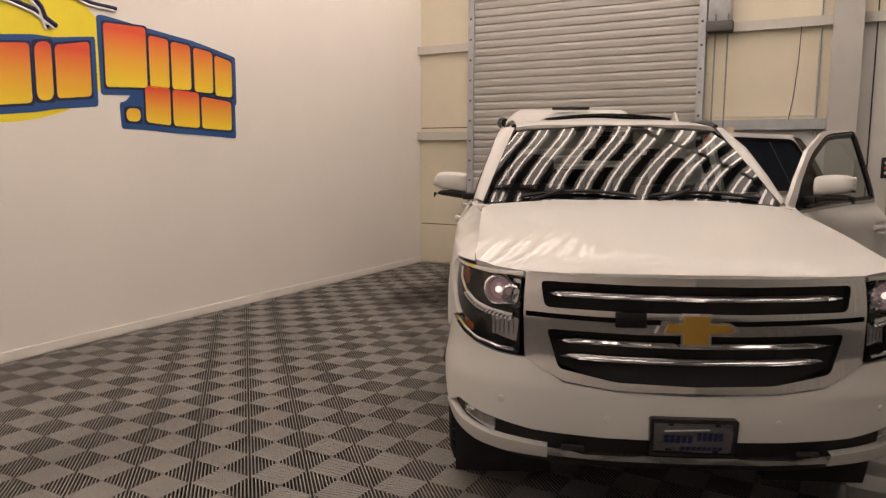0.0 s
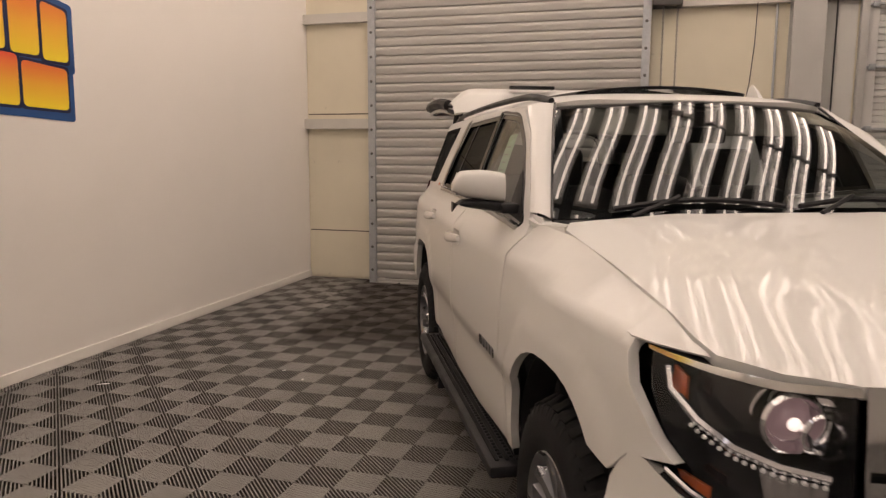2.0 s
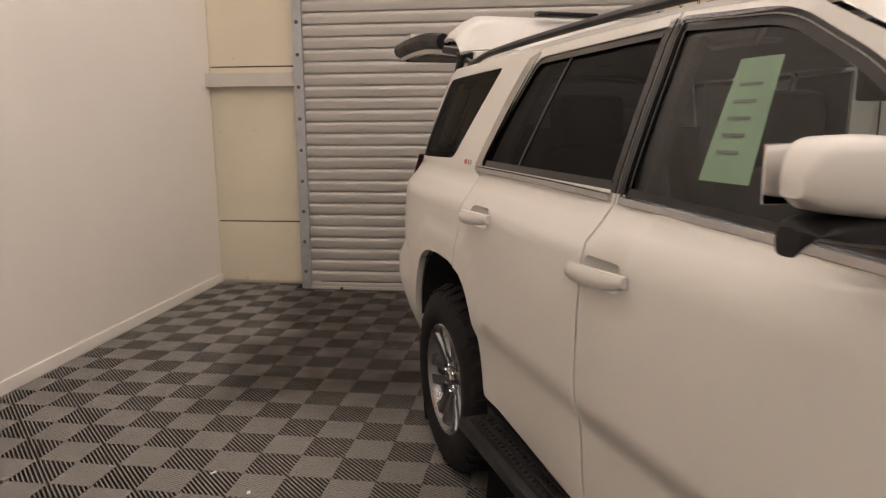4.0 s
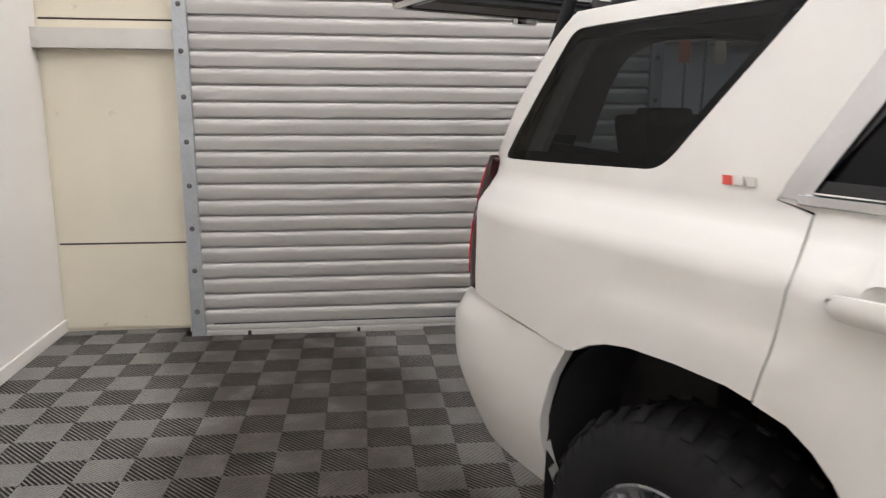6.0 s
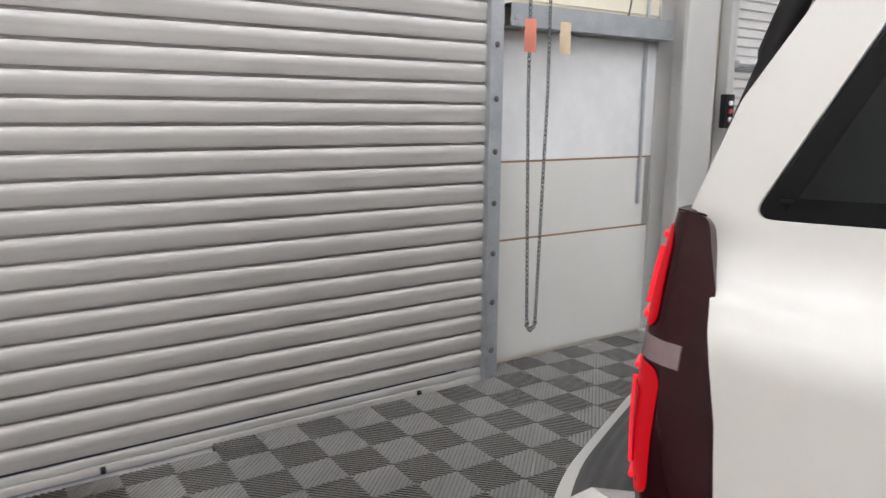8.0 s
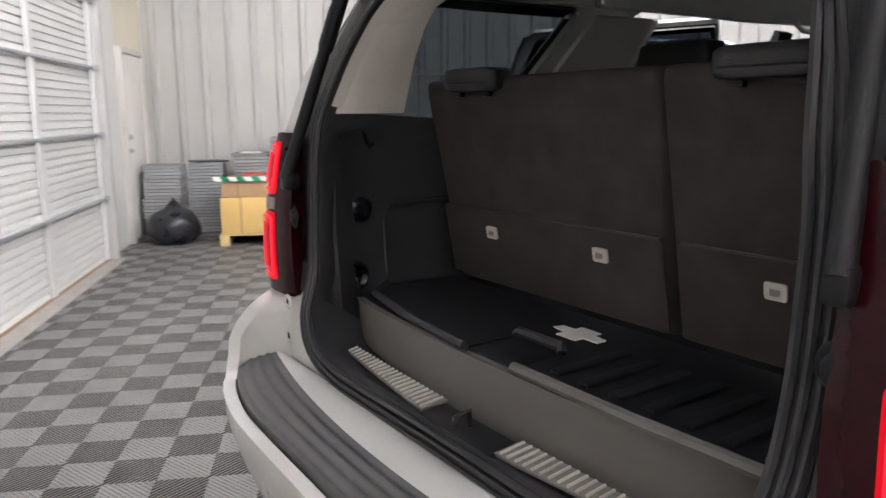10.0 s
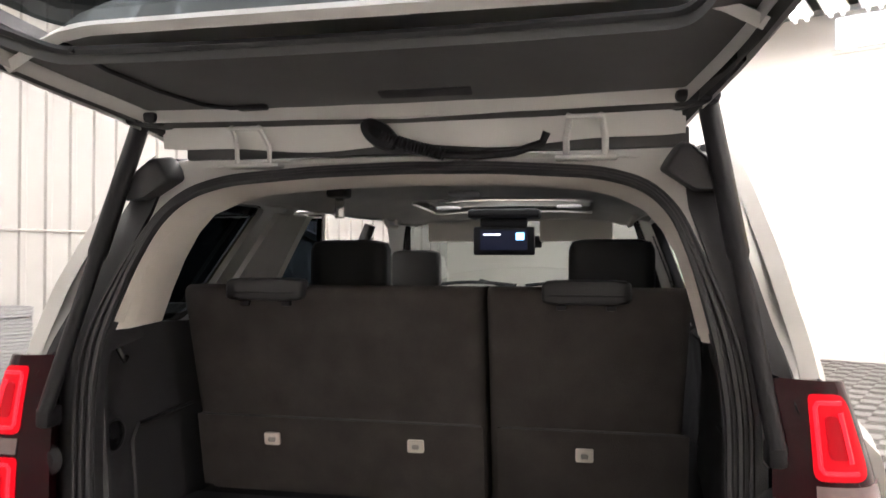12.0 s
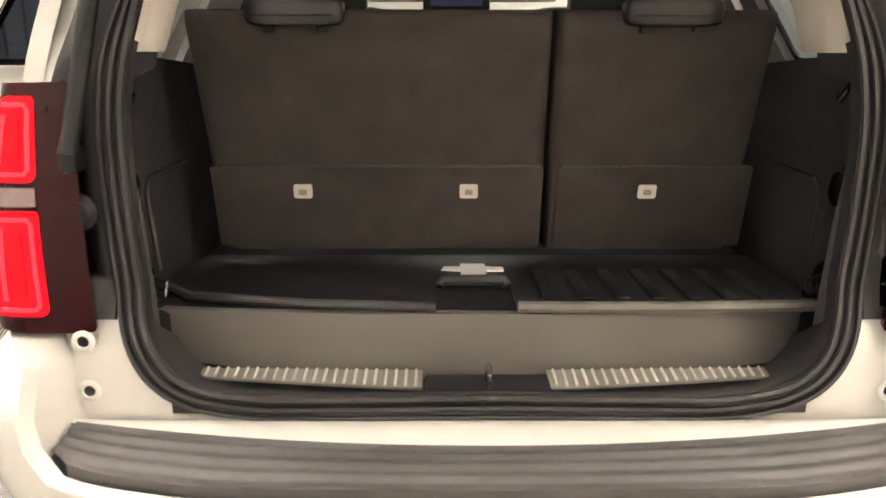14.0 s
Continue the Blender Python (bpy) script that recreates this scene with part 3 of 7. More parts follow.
for x in (-.085, D1[1] - D1[0]):
    g = part("guide_rail", guide_rail(4.46), M_GALV, sh1, "bolted galvanised steel guide rail")
    g.matrix_basis = pose(x, 0, 0)
    for i in range(15):
        part("bolt", bolt_me, M_BEAM, g).matrix_basis = pose(.042, -.055, .20 + i * .282)
bm = lathe([(.0, 0), (.2, 0), (.2, 3.3), (0, 3.3)], 24, m=pose(-.1, .05, 4.6))
part("curtain_roll", bm, M_GALV, sh1)

sh2 = empty("sectional_door", ROOM @ pose(D2[0], 0, 0))
tagged(sh2, "closed white ribbed steel overhead door in four sections", "overhead door")
bm = bmesh.new()
L = D2[1] - D2[0]
prof = [(0, 0)]
z = 0
while z < .58:
    prof += [(0, z + .042), (.018, z + .047), (.018, z + .056), (0, z + .063)]
    z += .064
rows = [[bm.verts.new((x, d, zz)) for d, zz in prof] for x in (0, L)]
for i in range(len(prof) - 1):
    bm.faces.new((rows[0][i], rows[1][i], rows[1][i + 1], rows[0][i + 1]))
add_box(bm, 0, L, -.02, 0, .585, .607, .003)
add_box(bm, 0, L, -.012, 0, 0, .02, .003)
sec_me = finish(bm, "door_section", True, 30)
for i in range(7):
    part("door_section", sec_me, M_SLATW, sh2).matrix_basis = pose(0, 0, .012 + i * .61)
for x in (-.0, L * .5 - .05, L - .1):
    part("stile", boxbm(x, x + .1, -.035, -.004, .02, 4.28, bev=.004), M_SLATW, sh2, "white upright stile")
for i in range(1, 7):
    part("strut_rail", boxbm(.0, L, -.05, -.03, i * .61 - .012, i * .61 + .012, bev=.003), M_GALV, sh2, "thin horizontal stiffening rail")
    for x in (.03, L - .09):
        part("roller_hinge", boxbm(x, x + .06, -.075, -.04, i * .61 - .03, i * .61 + .03, bev=.006), M_GALV, sh2)
for x in (-.075, L + .005):
    part("track", boxbm(x, x + .07, -.1, -.012, .0, 4.3, bev=.004), M_COLUMN, sh2, "white painted door track")
part("bottom_seal", boxbm(0, L, -.03, 0, 0, .02, bev=.004), M_BOARD, sh2)

# control station on the track, chain hoist beside the shutter
ctl = empty("door_control", ROOM @ pose(6.03, -.11, 1.39))
tagged(ctl, "small black push-button door control station on the door jamb", "control box")
part("box", boxbm(-.045, .045, -.055, 0, 0, .23, bev=.008), M_BLACK, ctl)
for z, mt in ((.17, M_WHITE), (.115, M_REDP), (.06, M_WHITE)):
    part("button", lathe([(0, -.014), (.014, -.014), (.017, -.006), (.017, 0)], 14, m=pose(0, -.055, z, 0, 0, 90)), mt, ctl)

ch = empty("hand_chain", ROOM @ pose(4.25, -.20, 0))
tagged(ch, "long looped steel hand chain hanging beside the shutter", "chain")
link = tube([(0.0085 * math.cos(a), 0, .016 * math.sin(a)) for a in np.linspace(0, 2 * math.pi, 11)[:-1]], .0036, 5, True)
link_me = finish(link, "link")
k = 0
for sx in (-1, 1):
    z = .30
    while z < 3.3:
        xx = sx * (.032 + .038 * min(1, (z - .3) / 1.3))
        part("link", link_me, M_CHAIN, ch).matrix_basis = pose(xx, 0, z, 0, 0, 90 * (k % 2))
        z += .0262
        k += 1
for i in range(5):
    a = math.pi * i / 4
    part("link", link_me, M_CHAIN, ch).matrix_basis = pose(-.030 * math.cos(a), 0, .285 - .035 * math.sin(a), 0, 60 * math.cos(a), 90 * (i % 2))
for x, mt in ((-.09, M_TAGRED), (.16, M_TAGTAN)):
    tg = new("hang_tag", finish(boxbm(x - .04, x + .04, -.02, -.017, 1.80, 1.97, bev=.001), "hang_tag"))
    tg.data.materials.append(mt)
    tg.matrix_basis = ROOM @ pose(4.25, -.21, 0)
    tagged(tg, "small hanging paper warning tag on the chain rail", "tag")

bx = empty("motor_box", ROOM @ pose(4.07, 0, 3.10))
tagged(bx, "grey steel shutter motor and gear cabinet on the wall", "cabinet")
part("body", boxbm(.02, .27, -.2, 0, .12, .75, bev=.01), M_GALV, bx)
part("bracket", boxbm(0, .3, -.24, 0, .0, .12, bev=.012), M_BEAM, bx)
part("motor", lathe([(0, 0), (.06, 0), (.06, .18), (0, .18)], 18, m=pose(.07, -.12, .06)), M_GALV, bx)


def cable(name, pts, r, label, mt=M_GALV):
    ob = part(name, tube(pts, r, 6), mt)
    ob.matrix_basis = ROOM.copy()
    return tagged(ob, label, "conduit" if name == "conduit" else "cable")


cable("conduit", [(5.30, -.03, .9), (5.30, -.03, 4.4)], .012, "thin grey electrical conduit running up the wall")
cable("cable", [(5.10, -.12, 3.1), (5.09, -.13, 2.7), (5.06, -.13, 2.3), (5.02, -.12, 2.05), (5.03, -.08, 1.97), (5.07, -.05, 1.96)], .005, "loose thin cable hanging down the wall panel", M_TRIM)
cable("cable", [(5.85, -.06, 1.0), (5.85, -.06, 4.0)], .008, "thin cable running up beside the column", M_TRIM)

# man door at the far end of the back wall
dr = empty("door_1", ROOM @ pose(10.16, -.0, 0))
tagged(dr, "closed off-white steel door in a plain frame", "door", kind="structure")
part("door_leaf", boxbm(.06, .98, -.03, 0, .01, 2.06, bev=.004), M_DOORW, dr)
for x0, x1, z0, z1 in ((0, .06, 0, 2.12), (.98, 1.04, 0, 2.12), (0.06, .98, 2.06, 2.12)):
    part("door_frame", boxbm(x0, x1, -.06, 0, z0, z1, bev=.004), M_STEELW, dr)
for z in (1.02, 1.16):
    part("lock", lathe([(0, -.06), (.022, -.055), (.03, -.04), (.02, -.03), (.03, -.028), (.03, 0)], 16, m=pose(.13, -.03, z, 0, 0, 90)), M_GALV, dr)

# outlet with a surface conduit on the corrugated wall
oc = empty("outlet_box", ROOM @ pose(ROOM_X - .04, -2.56, 1.87))
tagged(oc, "grey surface outlet box on the corrugated wall", "outlet box")
part("box", boxbm(-.05, .04, -.06, .06, -.06, .06, bev=.006), M_STEELW, oc)
part("conduit_run", tube([(-.02, -.06, .02), (-.02, -1.0, .025), (-.02, -3.5, .03)], .012, 6), M_STEELW, oc)

# ---- roof steel and fluorescent lamps ----
bm = bmesh.new()
for y in (-2.55, -5.05, -7.55, -10.05, -12.55):
    add_box(bm, 0, ROOM_X, y - .09, y + .09, ROOM_Z - .02, ROOM_Z)
    add_box(bm, 0, ROOM_X, y - .012, y + .012, ROOM_Z - .34, ROOM_Z - .02)
    add_box(bm, 0, ROOM_X, y - .09, y + .09, ROOM_Z - .36, ROOM_Z - .34)
setting("roof_beam", bm, M_BEAM, "dark steel roof beams across the hall", "beam")


def strip_lamp():
    e = empty("strip_lamp")
    part("housing", boxbm(-.15, .15, -1.22, 1.22, .03, .10, bev=.01), M_FIXT, e)
    for x in (-.075, .075):
        bm = lathe([(0, -1.2), (.019, -1.2), (.019, 1.2), (0, 1.2)], 8, m=pose(x, 0, 0, 0, 0, 90))
        part("tube", bm, M_TUBE, e)
        for y in (-1.21, 1.17):
            part("lamp_holder", boxbm(x - .02, x + .02, y, y + .04, -.03, .03, bev=.004), M_FIXT, e)
    return tagged(e, "white two-tube fluorescent strip lamp under the roof", "strip lamp", "strip lamps under the roof")


lamp = strip_lamp()
lamp.matrix_basis = ROOM @ pose(1.0, -3.8, ROOM_Z - .45)
# the x .55 column is an added one that brightens the west wall
for x, y in itertools.product([.55 + .45 * i for i in range(16)], (-1.3, -3.8, -6.3, -8.8, -11.3)):
    if abs(x - 1.0) > .01 or y != -3.8:
        copy_thing(lamp, ROOM @ pose(x, y, ROOM_Z - .45))

# daylight panels high in the end wall
dl = empty("daylight_panel", ROOM @ pose(0, ROOM_Y, 0))
tagged(dl, "bright translucent daylight panels under the roof line", "daylight panel")
for x in (.2, 1.5, 2.8):
    part("pane", boxbm(x, x + 1.1, .0, .012, 4.82, 5.3, bev=.003), M_DAY, dl)
    part("frame", boxbm(x - .06, x + 1.16, .0, .05, 4.74, 4.82, bev=.006), M_WALL, dl)
    part("frame", boxbm(x - .06, x, .0, .05, 4.82, 5.34, bev=.006), M_WALL, dl)

# ---- painted sign on the logo wall: plain blocks in its colours ----
sign = empty("wall_sign", ROOM @ pose(.0, 0, 0))
tagged(sign, "large painted wall sign with orange and yellow blocks outlined in blue", "wall sign")


def slab(outline, d0, d1):
    """A flat painted layer on the wall; outline in (y, z)."""
    bm = bmesh.new()
    a = [bm.verts.new((d1, p[0], p[1])) for p in outline]
    b = [bm.verts.new((d0, p[0], p[1])) for p in outline]
    bm.faces.new(a)
    for i in range(len(a)):
        bm.faces.new((a[i], a[(i + 1) % len(a)], b[(i + 1) % len(a)], b[i]))
    bmesh.ops.recalc_face_normals(bm, faces=bm.faces)
    return bm


def quad(y0, y1, zl0, zr0, zl1, zr1):
    return [(y0, zl0), (y1, zr0), (y1, zr1), (y0, zl1)]


# yellow disc with dark bird-like strokes above
part("disc", slab([(-6.45 + 1.18 * math.cos(a), 2.45 + .62 * math.sin(a)) for a in np.linspace(0, 2 * math.pi, 40)[:-1]], .0, .002), M_LYEL, sign, "yellow painted ellipse")
for pts, r in (([(-5.22, 2.855), (-5.45, 2.86), (-5.75, 2.93), (-6.1, 2.9), (-6.4, 2.95)], .018), ([(-5.78, 2.62), (-5.95, 2.72), (-6.2, 2.78), (-6.5, 2.84)], .02), ([(-5.85, 2.60), (-5.9, 2.75), (-6.05, 2.9)], .02)):
    part("stroke", tube([(.004, p[0], p[1]) for p in pts], r, 6, flat=1.0), M_LDARK, sign)
    part("highlight", tube([(.014, p[0] - .03, p[1] - .025) for p in pts], r * .6, 6), M_WHITE, sign)
# word blocks: (y0, y1, foot left, foot right, top left, top right)
WORD1 = [(-7.05, -6.72, 1.90, 1.93, 2.36, 2.40), (-6.68, -6.36, 1.93, 1.96, 2.38, 2.42), (-6.32, -6.02, 1.965, 2.00, 2.42, 2.46), (-5.98, -5.84, 2.02, 2.035, 2.47, 2.50), (-5.81, -5.50, 2.05, 2.09, 2.47, 2.54)]
WORD2 = [(-5.36, -4.93, 2.18, 2.21, 2.72, 2.74), (-4.90, -4.68, 2.21, 2.22, 2.68, 2.67), (-4.65, -4.42, 2.22, 2.23, 2.66, 2.65), (-4.38, -4.14, 2.22, 2.22, 2.64, 2.62), (-4.11, -3.88, 2.20, 2.20, 2.60, 2.56)]
WORD3 = [(-5.17, -5.02, 1.90, 1.90, 2.01, 2.02), (-4.96, -4.68, 1.90, 1.88, 2.23, 2.23), (-4.65, -4.33, 1.88, 1.87, 2.22, 2.21), (-4.30, -3.90, 1.87, 1.86, 2.18, 2.15)]
for word, zlo, zhi in ((WORD1, 1.98, 2.46), (WORD2, 2.22, 2.68), (WORD3, 1.88, 2.20)):
    grad = gradient_mat("orange_fade", (0.90, 0.66, 0.03), (0.78, 0.09, 0.035), zlo, zhi)
    lo = [(w[0] - .05, w[2] - .07) for w in word[:1]] + [(w[1] + .015, w[3] - .07) for w in word[:-1]] + [(word[-1][1] + .06, word[-1][3] - .08)]
    hi = [(word[-1][1] + .06, word[-1][5] + .05)] + [(w[0], w[4] + .06) for w in reversed(word)] + [(word[0][0] - .06, word[0][4] + .05)]
    part("outline", slab(rounded(lo + hi, .03, 3), .002, .005), M_LBLUE, sign, "blue outline of a word block")
    for w in word:
        q = quad(w[0] - .018, w[1] + .018, w[2] - .02, w[3] - .02, w[4] + .018, w[5] + .018)
        part("block_shadow", slab(rounded(q, .03, 3), .005, .007), M_LDARK, sign)
        part("block", slab(rounded(quad(*w), .04 if w[1] - w[0] > .2 else .07, 4), .007, .009), grad, sign)


# ---- the car: nose towards -y, its middle line on x = 0 ----
car = empty("car")
tagged(car, "white large four-door SUV with open tailgate and two open doors", "car")

flank = curve([(.25, .90), (.40, .945), (.55, .966), (.68, .974), (.735, .980), (.775, .997), (.85, 1.0), (1.0, .998), (1.12, .991), (1.19, .986), (1.207, .982), (1.222, .971), (1.26, .937), (1.30, .902), (1.318, .893), (1.345, .888), (1.5, .838), (1.64, .786), (1.76, .738), (1.80, .712)])
taper = spline([(0, -.30), (.15, -.13), (.3, -.06), (.5, -.02), (.8, 0), (3.9, 0), (4.3, -.012), (4.6, -.04), (4.75, -.075), (4.88, -.13), (5.0, -.22)])
hood_mid = spline([(.0, 1.112), (.06, 1.14), (.3, 1.206), (.6, 1.263), (1.0, 1.322), (1.38, 1.362), (1.6, 1.38)])
yaw_back = curve([(.6, 4.86), (.8, 4.862), (.88, 4.85), (1.0, 4.812), (1.35, 4.792), (1.5, 4.748), (1.65, 4.68), (1.8, 4.59), (1.9, 4.52)])
roof_mid = spline([(1.9, 1.775), (2.03, 1.815), (2.2, 1.848), (2.5, 1.870), (3.0, 1.882), (3.8, 1.868), (4.4, 1.830), (4.6, 1.806)])
roof_edge = curve([(1.9, 1.742), (2.1, 1.768), (2.3, 1.788), (2.6, 1.796), (3.5, 1.790), (4.3, 1.780), (4.6, 1.770)])


def roof_map(x, y):
    e = min(1, abs(x) / .72)
    front = max(0, (2.15 - y) / .2) ** 2 * .012
    return Vector((x, y, roof_mid(y) - (roof_mid(y) - roof_edge(y)) * (.3 * e ** 2 + .7 * e ** 6) - front))


def arch_bulge(y, z):
    """The raised lip round the wheel openings."""
    best = 0.0
    for cy, h, p in ((.99, .55, 2.5), (3.88, .57, 3.0)):
        d = (abs((y - cy) / .47) ** p + abs((z - .40) / h) ** p) ** (1 / p)
        if d < 1.24:
            t = min(1, (1.24 - d) / .10)
            best = max(best, .008 * t * t * (3 - 2 * t))
    return best


def side_x(y, z):
    drop = max(0.0, 1.345 - (hood_mid(y) - .042)) if y < 1.5 else 0.0
    drop *= min(1, max(0, (1.5 - y) / .25)) if y > 1.25 else 1
    k = max(0, min(1, (z - 1.03) / .215))
    zz = min(z + drop * k * k * (3 - 2 * k), 1.80)
    roll = .9 * max(0.0, min(1.36, zz) - 1.297) * (1 if y < 1.2 else max(0, (1.5 - y) / .3))
    return flank(zz) + taper(y) + arch_bulge(y, z) - roll


def side(sgn):
    return lambda y, z: Vector((sgn * side_x(y, z), y, z))


def arch(cy, w=.47, h=.55, z0=.40, a0=-38, a1=218, n=30, p=2.5):
    """Wheel opening outline, from its rear foot over the top to its front foot."""
    out = []
    for k in range(n + 1):
        a = radians(a0 + (a1 - a0) * k / n)
        c, s = math.cos(a), math.sin(a)
        out.append((cy + w * math.copysign(abs(c) ** (2 / p), c), z0 + h * math.copysign(abs(s) ** (2 / p), s)))
    return out


# window outlines (y, z)
FWIN = rounded([(1.60, 1.285), (1.72, 1.42), (1.95, 1.60), (2.22, 1.735), (2.62, 1.765), (2.62, 1.345), (2.0, 1.322)], [.03, .05, .08, .10, .01, .01, .0])
RWIN = rounded([(2.66, 1.345), (2.66, 1.766), (3.46, 1.752), (3.71, 1.352)], [.01, .01, .05, .03])
QWIN = rounded([(4.06, 1.365), (3.80, 1.742), (4.55, 1.732), (4.75, 1.348)], [.05, .03, .04, .03])
DOOR_SPLIT = 2.64
FDOOR = [(1.555, .47), (1.57, .85), (1.56, 1.03), (1.53, 1.20), (1.49, 1.275), (1.555, 1.35), (1.70, 1.48), (1.93, 1.655), (2.20, 1.775), (DOOR_SPLIT - .003, 1.798), (DOOR_SPLIT - .003, .44), (2.1, .43)]
RDOOR = [(DOOR_SPLIT + .003, .44), (DOOR_SPLIT + .003, 1.798), (3.47, 1.788), (3.56, 1.72), (3.748, 1.332), (3.668, 1.3135), (3.6465, 1.22), (3.663, 1.06), (3.688, .95)]
rear_arch = arch(3.88, h=.57, p=3.0)
RDOOR += [p for p in rear_arch if p[0] < 3.69 and .46 < p[1] < .945]
FW = rounded([(1.615, 1.30), (1.735, 1.435), (1.955, 1.61), (2.225, 1.742), (DOOR_SPLIT - .03, 1.77), (DOOR_SPLIT - .03, 1.335), (2.0, 1.312)], [.03, .05, .08, .08, .01, .01, .0])


def offset_loop(poly, d):
    """The outline moved outwards by d (inwards for a negative d)."""
    poly = [Vector(p) for p in poly]
    area = sum(poly[i - 1].x * poly[i].y - poly[i].x * poly[i - 1].y for i in range(len(poly)))
    sg = 1 if area > 0 else -1
    out = []
    for i, p in enumerate(poly):
        t = poly[(i + 1) % len(poly)] - poly[i - 1]
        n = Vector((t.y, -t.x)).normalized() * sg
        out.append(p + n * d)
    return out


def ring_sheet(loop, d0, d1, mapf, **k):
    return sheet(offset_loop(loop, d1), mapf, [offset_loop(loop, d0)], **k)


def lifted(mapf, d, mid=(0, 2.5, .8)):
    """A surface moved outwards by d."""
    c = Vector(mid)

    def g(a, b):
        p = mapf(a, b)
        n = (mapf(a + .003, b) - p).cross(mapf(a, b + .003) - p).normalized()
        return p + n * (d if n.dot(p - c) > 0 else -d)
    return g


def ribbon(sgn, path, z0, z1, off):
    """A flat moulding strip along a line of (y, z) points on the flank."""
    bm = bmesh.new()
    rows = []
    n = 24
    ys, zs = [p[0] for p in path], [p[1] for p in path]
    for i in range(n + 1):
        y = ys[0] + (ys[-1] - ys[0]) * i / n
        z = float(np.interp(y, ys, zs))
        x = side_x(y, z + (z0 + z1) / 2)
        rows.append([bm.verts.new((sgn * (x + o), y, z + dz)) for o, dz in ((-.012, z0), (off * .7, z0), (off, z0 + .004), (off * .8, z1 - .003), (off * .3, z1), (-.02, z1))])
    for a, b in zip(rows, rows[1:]):
        for k in range(5):
            bm.faces.new((a[k], a[k + 1], b[k + 1], b[k]))
    bm.faces.new(rows[0]), bm.faces.new(rows[-1][::-1])
    bmesh.ops.recalc_face_normals(bm, faces=bm.faces)
    return bm


def pane(name, bm, mt, parent, label=""):
    ob = part(name, bm, mt, parent, label)
    ob.visible_shadow = False
    return ob


def cup_loop(y, z):
    return rounded([(y - .09, z - .036), (y - .09, z + .036), (y + .09, z + .036), (y + .09, z - .036)], .03)


def cup_mesh(sgn, y, z):
    """The finger bowl sunk into the door skin behind a pull handle."""
    def bowl(a, b):
        k = max(0, 1 - ((a - y) / .09) ** 4) * max(0, 1 - ((b - z) / .036) ** 4)
        return side(sgn)(a, b) - Vector((sgn * .026 * k, 0, 0))
    return sheet(cup_loop(y, z), bowl, step=.012, thick=.002)


def handle_mesh(sgn, y, z):
    """A strap pull handle standing off the door skin."""
    bm = bmesh.new()
    x = side_x(y, z) * sgn
    n = 12
    rings = []
    for i in range(n + 1):
        t = i / n
        yy = y - .135 + .27 * t
        off = .012 + .032 * math.sin(math.pi * min(1, max(0, t))) ** .5
        hh = .024 * (.6 + .4 * math.sin(math.pi * t) ** .4)
        xx = sgn * (side_x(yy, z) + off)
        rings.append([bm.verts.new((xx + sgn * dx, yy, z - .012 * (t - .5) + dz)) for dx, dz in ((-.008, -hh), (.003, -hh), (.011, -hh * .62), (.013, hh * .3), (.004, hh), (-.008, hh))])
    for a, b in zip(rings, rings[1:]):
        for k in range(6):
            bm.faces.new((a[k], a[(k + 1) % 6], b[(k + 1) % 6], b[k]))
    bm.faces.new(rings[0]), bm.faces.new(rings[-1][::-1])
    bmesh.ops.recalc_face_normals(bm, faces=bm.faces)
    return bm


def mirror_parts(sgn, door):
    """The wing mirror: painted cap, black lower shell, glass, arm."""
    def shell(z0, z1, grow, mt, nm, lab):
        bm = bmesh.new()
        rows = []
        for i in range(13):
            u = i / 12
            x = .955 + .205 * u
            front, back = 1.695 + .035 * u + .03 * (2 * u - 1) ** 4, 1.865 - .01 * u - .05 * max(0, u - .7) / .3
            zz0 = z0 + .03 * u + .015 * max(0, u - .8) / .2
            zz1 = z1 - .012 * (2 * u - 1) ** 2 - .04 * max(0, u - .88) / .12
            ring = []
            for k in range(16):
                a = 2 * math.pi * k / 16
                c, s = math.cos(a), math.sin(a)
                yy = (front + back) / 2 + (back - front) / 2 * math.copysign(abs(c) ** .55, c) * grow
                zz = (zz0 + zz1) / 2 + (zz1 - zz0) / 2 * math.copysign(abs(s) ** .55, s)
                ring.append(bm.verts.new((sgn * x, yy, zz)))
            rows.append(ring)
        for a, b in zip(rows, rows[1:]):
            for k in range(16):
                bm.faces.new((a[k], a[(k + 1) % 16], b[(k + 1) % 16], b[k]))
        bm.faces.new(rows[0][::-1]), bm.faces.new(rows[-1])
        bmesh.ops.recalc_face_normals(bm, faces=bm.faces)
        part(nm, bm, mt, door, lab)
    shell(1.375, 1.505, 1.0, M_PAINT, "mirror_cap", "white mirror cap")
    shell(1.335, 1.39, .97, M_BLACK, "mirror_shell", "black lower mirror shell")
    bm = bmesh.new()
    add_box(bm, min(sgn * .90, sgn * .98), max(sgn * .90, sgn * .98), 1.70, 1.83, 1.335, 1.375, .01)
    part("mirror_arm", bm, M_BLACK, door)
    part("mirror_glass", boxbm(min(sgn * .98, sgn * 1.13), max(sgn * .98, sgn * 1.13), 1.868, 1.872, 1.40, 1.49, bev=.0015), M_CHROME, door, "silver mirror glass")
    tri = [(1.615, 1.305), (1.73, 1.43), (1.83, 1.50), (1.83, 1.325)]
    part("mirror_base", sheet(tri, lifted(side(sgn), .006), step=.04, thick=.01), M_BLACK, door)


